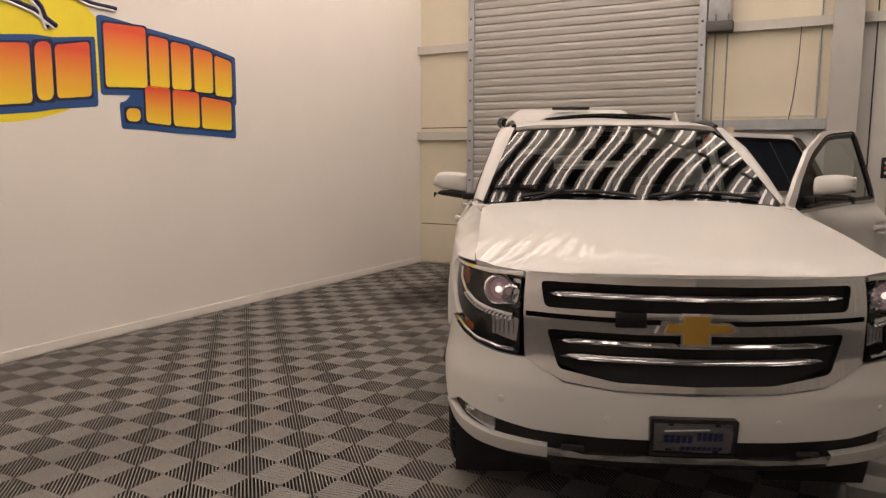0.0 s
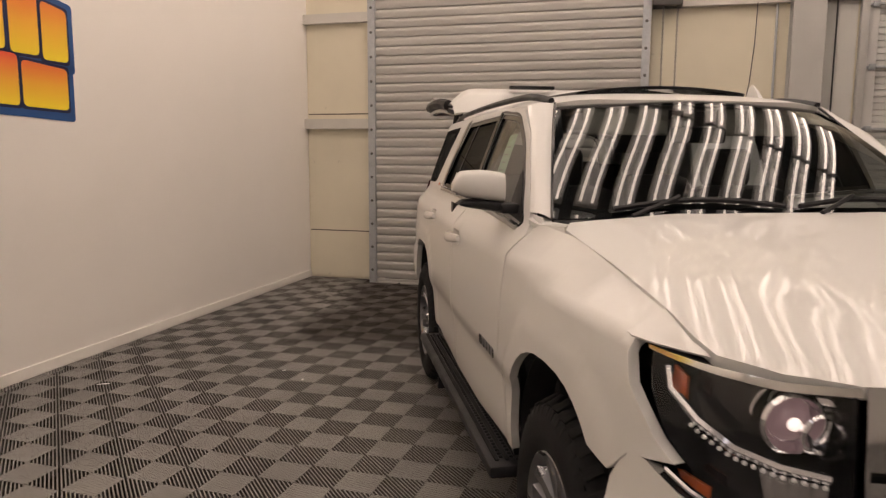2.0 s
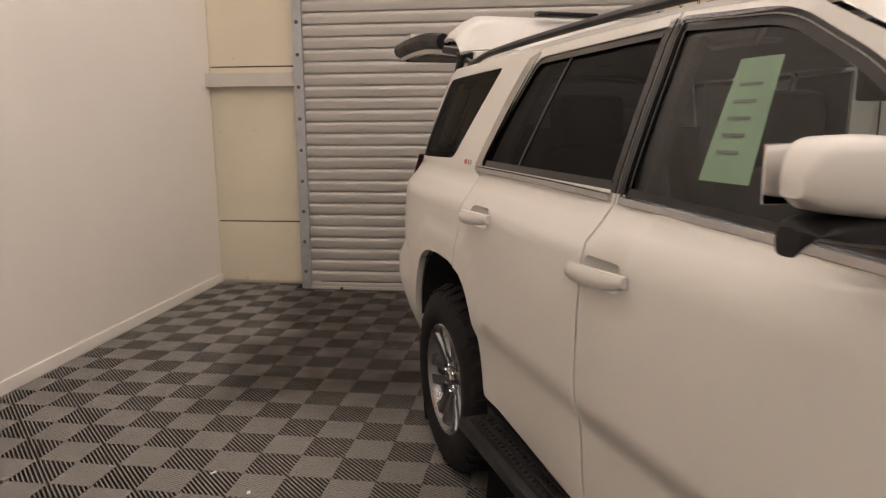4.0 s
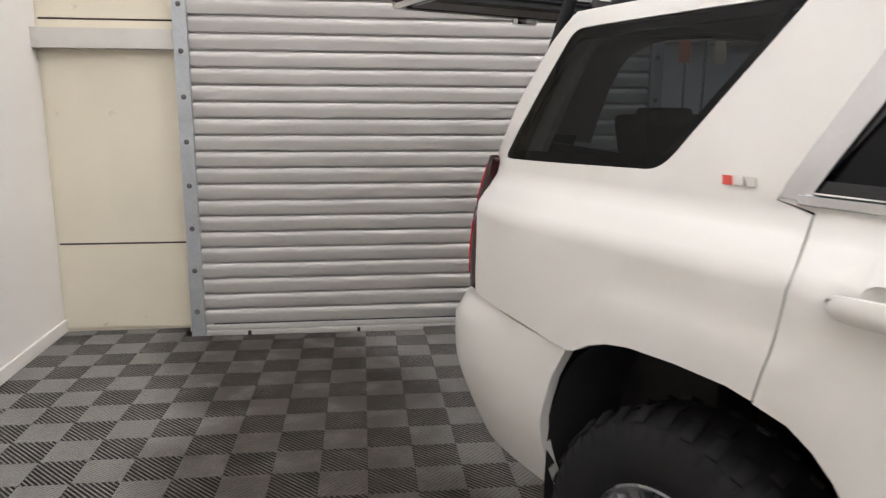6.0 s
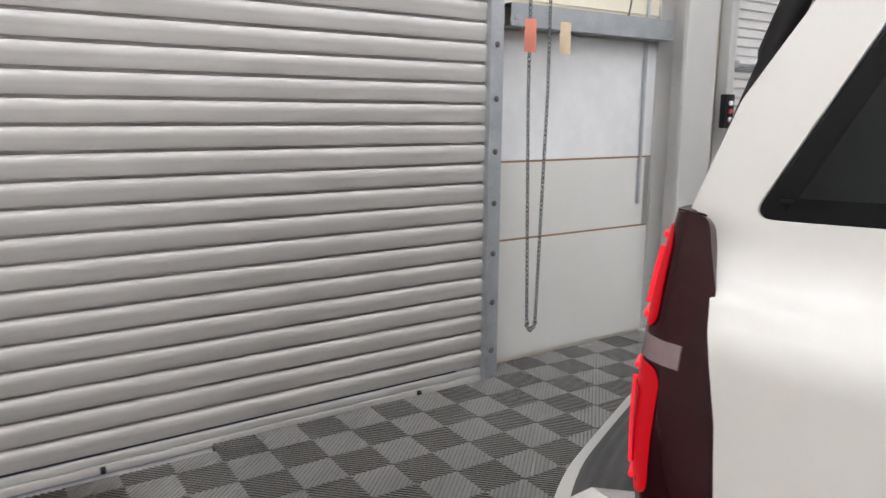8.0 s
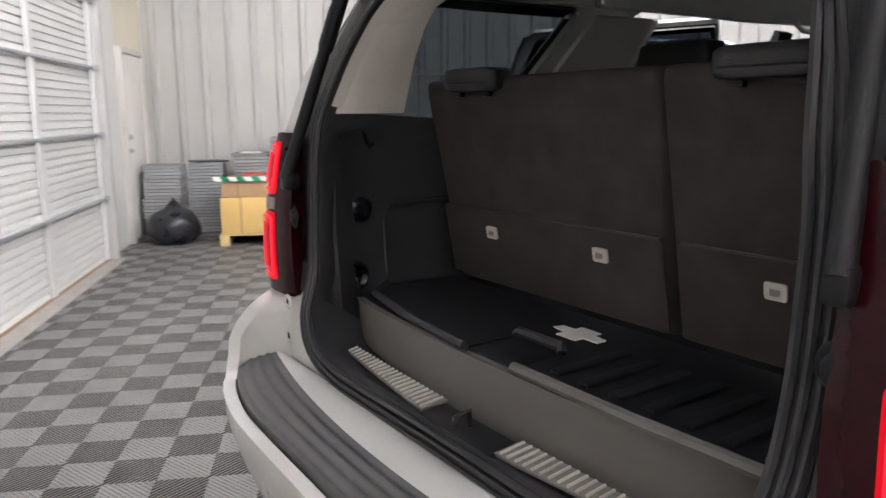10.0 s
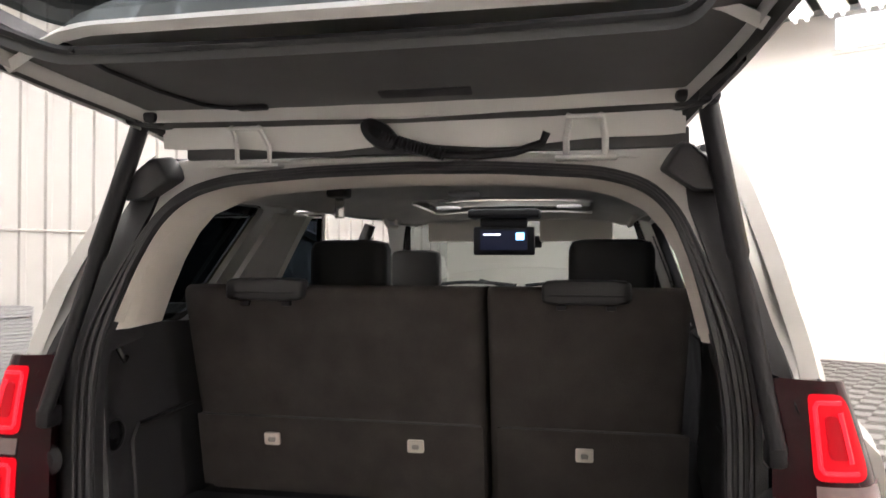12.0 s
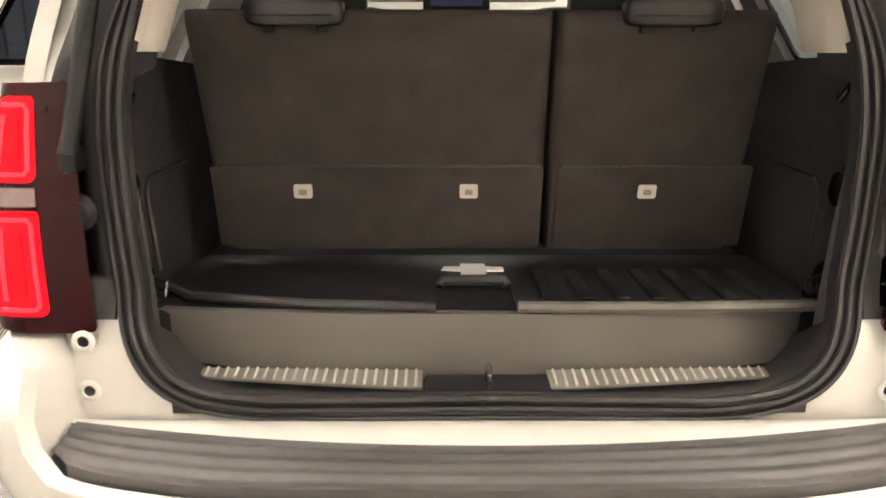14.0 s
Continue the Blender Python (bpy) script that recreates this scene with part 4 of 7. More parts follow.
def door_front(sgn):
    d = part("front_door", sheet(offset_loop(FDOOR, -.0022), side(sgn), [FW, cup_loop(2.535, 1.152)], step=.05, thick=.03), M_PAINT, car, "white front door with a pull handle")
    pane("window_pane", sheet(offset_loop(FW, .004), lifted(side(sgn), -.012), step=.09, thick=.004), M_FRONTGLASS, d, "lightly tinted window glass")
    part("window_seal", ring_sheet(FW, -.022, .004, lifted(side(sgn), -.004), step=.05, thick=.012), M_GLOSSBLACK, d)
    part("window_trim", ring_sheet([p for p in FW], .002, .013, lifted(side(sgn), .003), step=.05, thick=.005), M_GLOSSBLACK, d)
    bl = ((1.64, 1.292), (1.85, 1.302), (2.1, 1.312), (2.4, 1.322), (2.61, 1.328))
    part("belt_strip", ribbon(sgn, bl, -.016, .007, .014), M_BELT, d, "bright belt moulding")
    part("door_handle", handle_mesh(sgn, 2.54, 1.15), M_PAINT, d, "white pull handle")
    part("handle_cup", cup_mesh(sgn, 2.535, 1.152), M_PAINT, d)
    # five small bright bars
    for i in range(5):
        y = 1.865 - i * .052
        part("raised_bar", sheet([(y - .018, .775), (y + .018, .775), (y + .018, .812), (y - .018, .812)], lifted(side(sgn), .005), step=.03, thick=.005), M_RIM, d)
    part("pillar_cover", sheet([(2.604, 1.338), (2.6355, 1.338), (2.6355, 1.782), (2.604, 1.772)], lifted(side(sgn), .0025), step=.06, thick=.004), M_GLOSSBLACK, d, "gloss black pillar cover")
    mirror_parts(sgn, d)
    bm = sheet([(1.60, .48), (1.60, 1.24), (2.60, 1.29), (2.60, .48)], lifted(side(sgn), -.075), step=.12, thick=.03)
    part("door_lining", bm, M_TRIM, d)
    return d


def door_rear(sgn):
    d = part("rear_door", sheet(offset_loop(RDOOR, -.0022), side(sgn), [RWIN, cup_loop(3.43, 1.184)], step=.05, thick=.03), M_PAINT, car, "white rear door with a pull handle")
    pane("window_pane", sheet(offset_loop(RWIN, .004), lifted(side(sgn), -.012), step=.09, thick=.004), M_PRIV, d, "dark privacy window glass")
    part("window_seal", ring_sheet(RWIN, -.024, .004, lifted(side(sgn), -.004), step=.05, thick=.012), M_GLOSSBLACK, d)
    part("window_divider", sheet([(3.352, 1.345), (3.338, 1.345), (3.188, 1.76), (3.202, 1.76)], lifted(side(sgn), -.009), step=.08, thick=.006), M_SEAL, d)
    part("pillar_cover", sheet([(2.6445, 1.338), (2.668, 1.338), (2.668, 1.778), (2.6445, 1.782)], lifted(side(sgn), .0025), step=.06, thick=.004), M_GLOSSBLACK, d, "gloss black pillar cover")
    bl = ((2.66, 1.33), (3.0, 1.337), (3.4, 1.341), (3.70, 1.342))
    part("belt_strip", ribbon(sgn, bl, -.016, .007, .014), M_BELT, d, "bright belt moulding")
    edge = sheet([(3.685, 1.335), (3.742, 1.335), (3.738, 1.36), (3.615, 1.63), (3.535, 1.755), (3.46, 1.77), (3.475, 1.735), (3.555, 1.60)], lifted(side(sgn), .004), step=.04, thick=.006)
    part("window_trim", edge, M_BELT, d, "bright upright window trim")
    part("door_handle", handle_mesh(sgn, 3.43, 1.184), M_PAINT, d, "white pull handle")
    part("handle_cup", cup_mesh(sgn, 3.43, 1.184), M_PAINT, d)
    part("key_cover", lathe([(0, 0), (.007, 0), (.008, -.004)], 10, m=pose(sgn * (side_x(3.55, 1.185) + .03), 3.55, 1.186)), M_GREYTRIM, d)
    part("door_lining", sheet([(2.68, .48), (2.68, 1.29), (3.58, 1.30), (3.50, .85), (3.35, .48)], lifted(side(sgn), -.075), step=.12, thick=.03), M_TRIM, d)
    return d


for sgn in (-1, 1):
    df, dr_ = door_front(sgn), door_rear(sgn)
    if sgn > 0:     # both doors on this flank stand open
        df["label"] = "white front door standing open"
        dr_["label"] = "white rear door standing open"
        df.matrix_basis = pose(.94, 1.53, 0) @ pose(0, 0, 0, 0, 0, -50) @ pose(-.94, -1.53, 0)
        dr_.matrix_basis = pose(.97, 2.66, 0) @ pose(0, 0, 0, 0, 0, -64) @ pose(-.97, -2.66, 0)

    # front wing with the wheel opening
    fa = arch(.99)
    top = [(y, hood_mid(y) - .043) for y in (1.40, 1.2, 1.0, .8, .65, .52)]
    wing = [(1.551, .47), (1.566, .85), (1.556, 1.03), (1.526, 1.197), (1.484, 1.273), (1.44, 1.318)] + top + [(.505, 1.15), (.47, 1.05), (.36, .955), (.30, .925), (.375, .905), (.46, .885), (.535, .815)]
    wing += [p for p in reversed(fa) if p[1] > .47 and not (p[0] < .99 and p[1] < .80)]
    part("front_wing", sheet(wing, side(sgn), step=.045, thick=.03), M_PAINT, car, "white front wing with wheel opening")
    cap = [(sgn * x, y) for x, y in ((.869, .303), (.893, .36), (.925, .44), (.950, .515), (.950, .535), (.90, .535), (.861, .535), (.862, .49), (.870, .38), (.867, .32))]
    part("wing_cap", sheet(cap, lambda x, y: Vector((x, y, 1.141 + .587 * (.967 - abs(x)) - .209 * (.515 - y))), step=.03, thick=.006, mid=(0, .6, .8)), M_PAINT, car)
    # quarter panel round the rear wheel and quarter window
    q = [(3.69, .955), (3.666, 1.06), (3.65, 1.22), (3.672, 1.312), (3.752, 1.33), (3.565, 1.725), (3.475, 1.79), (4.58, 1.785), (4.66, 1.70), (4.78, 1.50), (4.83, 1.352), (4.806, 1.346), (4.782, 1.25), (4.756, 1.1), (4.742, .928), (4.5, .914), (4.225, .896)]
    q += [p for p in rear_arch if p[0] < 4.215 and p[0] > 3.70 and p[1] > .9]
    part("quarter_panel", sheet(q, side(sgn), [QWIN], step=.05, thick=.03), M_PAINT, car, "white rear quarter panel")
    pane("quarter_window", sheet(offset_loop(QWIN, -.002), lifted(side(sgn), -.001), step=.09, thick=.004), M_QUART, car, "dark tinted quarter glass")
    part("window_seal", ring_sheet(QWIN, -.03, .004, lifted(side(sgn), -.008), step=.05, thick=.008), M_GLOSSBLACK, car)
    for i in range(3):      # slanted red bar and two bright bars
        y = 3.872 - i * .029
        part("trim_bar", sheet([(y - .014, 1.349), (y + .008, 1.349), (y + .014, 1.368), (y - .008, 1.368)], lifted(side(sgn), .005), step=.03, thick=.005), M_SATIN if i else M_REDP, car)
    # sill and running board
    part("sill", sheet([(1.50, .33), (1.50, .465), (2.1, .425), (2.7, .435), (3.43, .46), (3.46, .33)], lifted(side(sgn), -.012), step=.1, thick=.03), M_BLACK, car)
    sb = part("running_board", boxbm(min(sgn * .90, sgn * 1.075), max(sgn * .90, sgn * 1.075), 1.42, 3.44, .375, .425, bev=.014), M_BLACK, car, "black ribbed running board")
    for i in range(3):
        x = sgn * (.955 + i * .04)
        part("tread_rib", boxbm(x - .008, x + .008, 1.47, 3.39, .423, .431, bev=.002), M_RUBBER, sb)
    bump = finish(lathe([(0, .006), (.006, .005), (.009, 0)], 6, m=pose(0, 0, 0, 0, -90, 0)), "tread_stud")
    for i in range(60):
        for j in range(2):
            part("tread_stud", bump, M_RUBBER, sb).matrix_basis = pose(sgn * (.975 + j * .04), 1.5 + i * .0315, .4255)
    for y in (1.75, 3.1):
        part("bracket", boxbm(min(sgn * .7, sgn * .95), max(sgn * .7, sgn * .95), y, y + .06, .36, .40, bev=.006), M_BLACK, car)
    # wheel housings
    for cy in (.99, 3.90):
        loop = arch(cy, .465, .545, a0=-30, a1=210) if cy < 2 else arch(3.88, .465, .565, a0=-30, a1=210, p=3.0)
        bm = bmesh.new()
        rows = [[bm.verts.new((sgn * x if x else 0, p[0], p[1])) for p in loop] for x in (.955, .50)]
        for i in range(len(loop) - 1):
            bm.faces.new((rows[0][i], rows[0][i + 1], rows[1][i + 1], rows[1][i]))
        bm.faces.new(rows[1])
        part("wheel_liner", bm, M_WELL, car, "dark inner wheel arch")
    # windscreen pillar
    inn = [Vector((sgn * .845, 1.475, 1.335)), Vector((sgn * .765, 1.74, 1.525)), Vector((sgn * .70, 1.945, 1.672)), Vector((sgn * .645, 2.10, 1.79))]
    outr = [Vector((sgn * side_x(1.56, 1.352), 1.558, 1.352)), Vector((sgn * side_x(1.72, 1.495), 1.712, 1.492)), Vector((sgn * side_x(1.94, 1.662), 1.93, 1.66)), Vector((sgn * side_x(2.2, 1.785), 2.2, 1.785))]
    bm = bmesh.new()
    rows = []
    for a, b in zip(inn, outr):
        c = (a + b) / 2 + Vector((sgn * .012, -.022, .018))
        rows.append([bm.verts.new(a * (1 - t) ** 2 + c * 2 * t * (1 - t) + b * t * t) for t in (0, .25, .5, .75, 1)])
    for a, b in zip(rows, rows[1:]):
        for k in range(4):
            bm.faces.new((a[k], a[k + 1], b[k + 1], b[k]))
    bmesh.ops.subdivide_edges(bm, edges=list(bm.edges), cuts=2, use_grid_fill=True, smooth=.6)
    part("windscreen_pillar", bm, M_PAINT, car)
    part("cowl_corner", sheet([(1.40, 1.28), (1.44, 1.318), (1.475, 1.27), (1.49, 1.275), (1.555, 1.35), (1.47, 1.345)], lifted(side(sgn), -.012), step=.04, thick=.01), M_PAINT, car)
    # windscreen edge moulding
    part("screen_moulding", tube([p + Vector((0, -.004, .002)) for p in inn], .006, 6), M_GLOSSBLACK, car)
    # roof rail
    rail = [(sgn * (.655 + .02 * math.sin(math.pi * (y - 2.1) / 2.4)), y, roof_map(.66, y).z + .006 + .02 * min(1, (y - 2.05) / .4) * min(1, (4.5 - y) / .3)) for y in np.linspace(2.12, 4.46, 24)]
    part("roof_rail", tube(rail, .018, 8, flat=.8), M_BLACK, car, "black roof rail")

# bonnet
def hood_map(x, y):
    e = min(1, abs(x) / .88)
    bulge = .005 * math.cos(math.pi / 2 * (abs(x) - .42) / .22) ** 4 if abs(abs(x) - .42) < .22 else 0
    return Vector((x, y, hood_mid(y) - .045 * e ** 2.4 + bulge * min(1, y / .5)))


hood_half = [(0, .062), (.3, .068), (.5, .085), (.66, .12), (.78, .19), (.862, .29), (.866, .38), (.858, .5), (.856, .8), (.855, 1.1), (.850, 1.30), (.80, 1.40), (.60, 1.385), (.3, 1.365), (0, 1.36)]
part("bonnet", sheet(mirrored(hood_half), hood_map, step=.055, thick=.03), M_PAINT, car, "white bonnet with two soft ridges")

# white corner between bonnet, wing and pillar foot
for sgn in (-1, 1):
    part("wing_corner", sheet([(sgn * x, y) for x, y in ((.803, 1.404), (.852, 1.304), (.87, 1.36), (.905, 1.44), (.915, 1.53), (.90, 1.57), (.86, 1.545), (.83, 1.47))],
                              lambda x, y: Vector((x, y, 1.3215 + .22 * max(0, y - 1.44) ** 1.5 * 2 - .9 * max(0, abs(x) - .85) ** 2)), step=.03, thick=.02, mid=(0, 1.4, .8)), M_PAINT, car)

# windscreen, cowl and wipers
def screen_map(u, v):
    """u across (-1..1), v up (0..1)."""
    x = u * ((.845 + (.645 - .845) * v))
    yb, yt = 1.375 + .10 * u * u, 2.03 + .07 * u * u
    zb, zt = 1.352 - .018 * u * u, 1.806 - .030 * u * u
    belly = math.sin(math.pi * v) * .018
    return Vector((x, yb + (yt - yb) * v - belly * .6, zb + (zt - zb) * v + belly))


sc = [(u, 0) for u in np.linspace(-1, 1, 21)] + [(u, 1) for u in np.linspace(1, -1, 21)]
pane("windscreen", sheet(sc, screen_map, step=.1, thick=.004), M_WIND, car, "clear raked windscreen")
part("screen_band", sheet([(u, .975) for u in np.linspace(-1, 1, 21)] + [(u, 1) for u in np.linspace(1, -1, 21)], lifted(screen_map, -.005), step=.06, thick=.003), M_GLOSSBLACK, car)
part("screen_band", sheet([(u, -.03) for u in np.linspace(-1, 1, 21)] + [(u, .05 + .05 * abs(u) ** 6) for u in np.linspace(1, -1, 21)], lifted(screen_map, -.004), step=.06, thick=.003), M_GLOSSBLACK, car)
for sgn in (-1, 1):
    part("screen_band", sheet([(sgn * 1.0, 0), (sgn * 1.0, 1), (sgn * .965, 1), (sgn * .94, .4), (sgn * .90, 0)], lifted(screen_map, -.004), step=.06, thick=.003), M_GLOSSBLACK, car)
part("cowl", sheet([(u, -.13) for u in np.linspace(-.93, .93, 15)] + [(u, .01) for u in np.linspace(.97, -.97, 15)], lambda u, v: screen_map(u, v) + Vector((0, 0, -.035 - .05 * v)), step=.08, thick=.01), M_BLACK, car)
for x0, x1 in ((-.62, .02), (.08, .72)):
    blade = [screen_map(x0 / .83 + (x1 - x0) / .83 * t, .035 + .05 * math.sin(math.pi * t)) + Vector((0, -.012, .012)) for t in np.linspace(0, 1, 9)]
    part("wiper", tube(blade, .011, 6), M_BLACK, car, "black windscreen wiper")
    part("wiper_arm", tube([blade[0] + Vector((.05, -.06, -.02)), blade[3] + Vector((0, -.012, .016))], .009, 6), M_BLACK, car)

# roof
roof_half = [(0, 2.025), (.35, 2.035), (.645, 2.095), (.66, 2.15), (.715, 2.2), (.722, 2.7), (.72, 3.5), (.705, 4.3), (.68, 4.50), (.5, 4.545), (0, 4.56)]
SUN = rounded([(-.40, 2.37), (.40, 2.37), (.40, 2.95), (-.40, 2.95)], .05)
part("roof", sheet(mirrored(roof_half), roof_map, [SUN], step=.07, thick=.03), M_PAINT, car, "white roof panel")
# tilted sunroof glass and aerial fin
sun = part("sunroof", sheet(rounded([(-.43, 2.36), (.43, 2.36), (.43, 3.02), (-.43, 3.02)], .06), lambda x, y: roof_map(x, y) + Vector((0, -.03, .014 + .022 * math.sin(math.pi * min(1, max(0, (x + .43) / .86))))), step=.06, thick=.016), M_SUNGLASS, car, "raised dark glass sunroof")
sun.visible_shadow = False
part("frame", ring_sheet(rounded([(-.40, 2.39), (.40, 2.39), (.40, 2.99), (-.40, 2.99)], .05), -.05, .03, lambda x, y: roof_map(x, y) + Vector((0, -.03, .012 + .022 * math.sin(math.pi * min(1, max(0, (x + .43) / .86))))), step=.05, thick=.01), M_GLOSSBLACK, sun, "black printed glass border")
fin = bmesh.new()
prof = [(.0, .0), (.03, .035), (.075, .072), (.10, .066), (.125, .0)]
L_ = [fin.verts.new((.44 - .012 * (1 - z / .09), 2.24 + y, roof_mid(2.28) - .018 + z)) for y, z in prof]
R_ = [fin.verts.new((.44 + .012 * (1 - z / .09), 2.24 + y, roof_mid(2.28) - .018 + z)) for y, z in prof]
fin.faces.new(L_[::-1]), fin.faces.new(R_)
for i in range(len(prof)):
    j = (i + 1) % len(prof)
    fin.faces.new((L_[i], L_[j], R_[j], R_[i]))
part("aerial_fin", fin, M_PAINT, car, "white shark-fin aerial", smooth=False)

# ---- nose: plan curve of the front, wrapped from the middle round to the wheel ----
NOSE = [(0, .035), (.3, .040), (.5, .055), (.65, .085), (.76, .125), (.857, .19), (.922, .28), (.958, .38), (.978, .48), (.990, .60), (.995, .75)]
arc = [0.0]
for (xa, ya), (xb, yb) in zip(NOSE, NOSE[1:]):
    arc.append(arc[-1] + math.hypot(xb - xa, yb - ya))
nose_x, nose_y = curve([(s, p[0]) for s, p in zip(arc, NOSE)]), curve([(s, p[1]) for s, p in zip(arc, NOSE)])
nose_out = curve([(.22, -.14), (.34, -.05), (.42, -.005), (.52, .018), (.66, .022), (.74, .010), (.80, .0), (1.0, -.008), (1.13, -.028), (1.2, -.06)])


def arc_at(x):
    return float(np.interp(x, [p[0] for p in NOSE], arc))


def nose(s, z, d=0.0):
    a = abs(s)
    x, y = nose_x(a), nose_y(a)
    tx, ty = nose_x(min(a + .004, arc[-1])) - nose_x(max(a - .004, 0)), nose_y(min(a + .004, arc[-1])) - nose_y(max(a - .004, 0))
    k = math.hypot(tx, ty)
    o = nose_out(z) + d
    return Vector((math.copysign(x + ty / k * o, s), y - tx / k * o, z))


def nose_at(d):
    return lambda s, z: nose(s, z, d)


FRONT = (0, 1.2, .8)
A_IN, A_TIP, A_OUT = arc_at(.668), arc_at(.966), arc_at(.962)
# bumper skin
half = [(0, .668), (.30, .678), (.50, .705), (A_IN - .07, .765), (A_IN - .03, .79), (A_IN + .12, .80), (arc_at(.86), .825), (arc_at(.93), .86), (A_OUT - .01, .895), (arc_at(.9755), .895), (arc_at(.983), .80), (arc_at(.984), .62), (arc_at(.965), .50), (arc_at(.93), .545), (arc_at(.905), .565), (arc_at(.80), .535), (arc_at(.62), .50), (.35, .485), (0, .478)]
part("front_bumper", sheet(mirrored(half), nose, step=.05, thick=.03, mid=FRONT), M_PAINT, car, "white front bumper cover")
for sgn in (-1, 1):
    for x in (.74, .33):
        part("parking_sensor", lathe([(0, .004), (.011, .004), (.013, 0), (.016, 0), (.016, -.006)], 16, m=Matrix.Translation(nose(sgn * arc_at(x), .615 if x > .5 else .565, .001)) @ pose(0, 0, 0, 0, 0, -90 + sgn * (12 if x > .5 else 4))), M_PAINT, car)
# intake band, fog lamps, lower lip, skid strip
half = [(0, .485), (.35, .49), (arc_at(.62), .506), (arc_at(.80), .54), (arc_at(.905), .572), (arc_at(.945), .53), (arc_at(.93), .44), (arc_at(.80), .40), (.55, .375), (0, .37)]
part("lower_intake", sheet(mirrored(half), nose_at(-.03), step=.06, thick=.03, mid=FRONT), M_BLACK, car, "black lower air intake")
half = [(0, .39), (.55, .40), (.7, .42), (arc_at(.90), .46), (arc_at(.88), .33), (.5, .30), (0, .30)]
part("air_dam", sheet(mirrored(half), nose_at(-.07), step=.08, thick=.02, mid=FRONT), M_BLACK, car, "black air dam under the bumper")
half = [(0, .405), (.18, .407), (.22, .402), (.42, .402), (.47, .418), (.56, .425), (.56, .385), (.30, .372), (0, .372)]
part("skid_strip", sheet(mirrored(half), nose_at(.004), step=.04, thick=.025, mid=FRONT), M_SATIN, car, "bright skid strip")
for sgn in (-1, 1):
    lip = [(sgn * s, z) for s, z in ((.565, .425), (arc_at(.78), .445), (arc_at(.90), .475), (arc_at(.95), .52), (arc_at(.968), .505), (arc_at(.95), .44), (arc_at(.86), .395), (arc_at(.74), .378), (.565, .37))]
    part("bumper_lip", sheet(lip, nose_at(.004), step=.045, thick=.03, mid=FRONT), M_PAINT, car, "white lower bumper lip")
    fog = part("fog_lamp", sheet(rounded([(sgn * arc_at(.90), .562), (sgn * arc_at(.905), .50), (sgn * arc_at(.78), .455), (sgn * arc_at(.772), .515)], .012), nose_at(-.024), step=.03, thick=.01, mid=FRONT), M_REFLECT, car, "small bright fog lamp")
    pane("lens", sheet(rounded([(sgn * arc_at(.905), .568), (sgn * arc_at(.91), .495), (sgn * arc_at(.775), .45), (sgn * arc_at(.767), .52)], .012), nose_at(-.008), step=.04, thick=.01, mid=FRONT), M_CLEAR, fog)
    part("bulb", lathe([(0, 0), (.018, .004), (.026, .02)], 12, m=Matrix.Translation(nose(sgn * arc_at(.865), .525, -.012)) @ pose(0, 0, 0, 0, 0, 90)), M_CHROME, fog)
    part("tow_hook", tube([nose(sgn * .50, .43, .0), nose(sgn * .46, .44, .02), nose(sgn * .42, .43, .0)], .014, 8), M_BLACK, car)

# grille: chrome surround with two slots, bars and a dark mesh
gr = part("grille", sheet(mirrored([(0, 1.128), (.4, 1.131), (A_IN - .005, 1.142), (A_IN - .002, .985), (A_IN - .012, .80), (A_IN - .055, .77), (.50, .712), (.30, .684), (0, .674)]),
                          nose_at(.006),
                          [rounded([(-.605, 1.108), (-.585, 1.005), (-.2, .992), (.2, .992), (.585, 1.005), (.605, 1.108), (.2, 1.098), (-.2, 1.098)], .022, 3),
                           rounded([(-.575, .918), (-.525, .762), (-.3, .716), (0, .706), (.3, .716), (.525, .762), (.575, .918), (.2, .905), (-.2, .905)], .022, 3),
                           [(-A_IN + .012, .965), (-.2, .946), (.2, .946), (A_IN - .012, .965), (A_IN - .012, .985), (.2, .966), (-.2, .966), (-A_IN + .012, .985)]],
                          step=.035, thick=.035, mid=FRONT), M_GRILLE, car, "chrome grille surround with two wide slots")
part("mesh_back", sheet(mirrored([(0, 1.12), (A_IN - .03, 1.12), (A_IN - .04, .80), (.3, .69), (0, .68)]), nose_at(-.05), step=.07, thick=.01, mid=FRONT), M_WELL, gr, "black grille backing")


def grille_bar(z, w, droop, nm="bar"):
    bm = bmesh.new()
    rows = []
    for s in np.linspace(-w, w, 29):
        zz = z + droop * (s / w) ** 2
        e = min(1, (w - abs(s)) / .05 + .15)
        rows.append([bm.verts.new(nose(s, zz + dz * e, d)) for d, dz in ((-.04, .016), (-.012, .013), (-.002, .002), (-.008, -.008), (-.04, -.014))])
    for a, b in zip(rows, rows[1:]):
        for k in range(4):
            bm.faces.new((a[k], a[k + 1], b[k + 1], b[k]))
    part(nm, bm, M_CHROME, gr, "slim chrome grille bar")


grille_bar(1.045, .575, .012)
grille_bar(.858, .54, .014)
grille_bar(.794, .52, .014)
part("camera_pod", sheet(rounded([(-.31, .935), (-.19, .935), (-.19, .995), (-.31, .995)], .008), nose_at(.016), step=.05, thick=.02, mid=FRONT), M_GLOSSBLACK, gr, "small black sensor block")
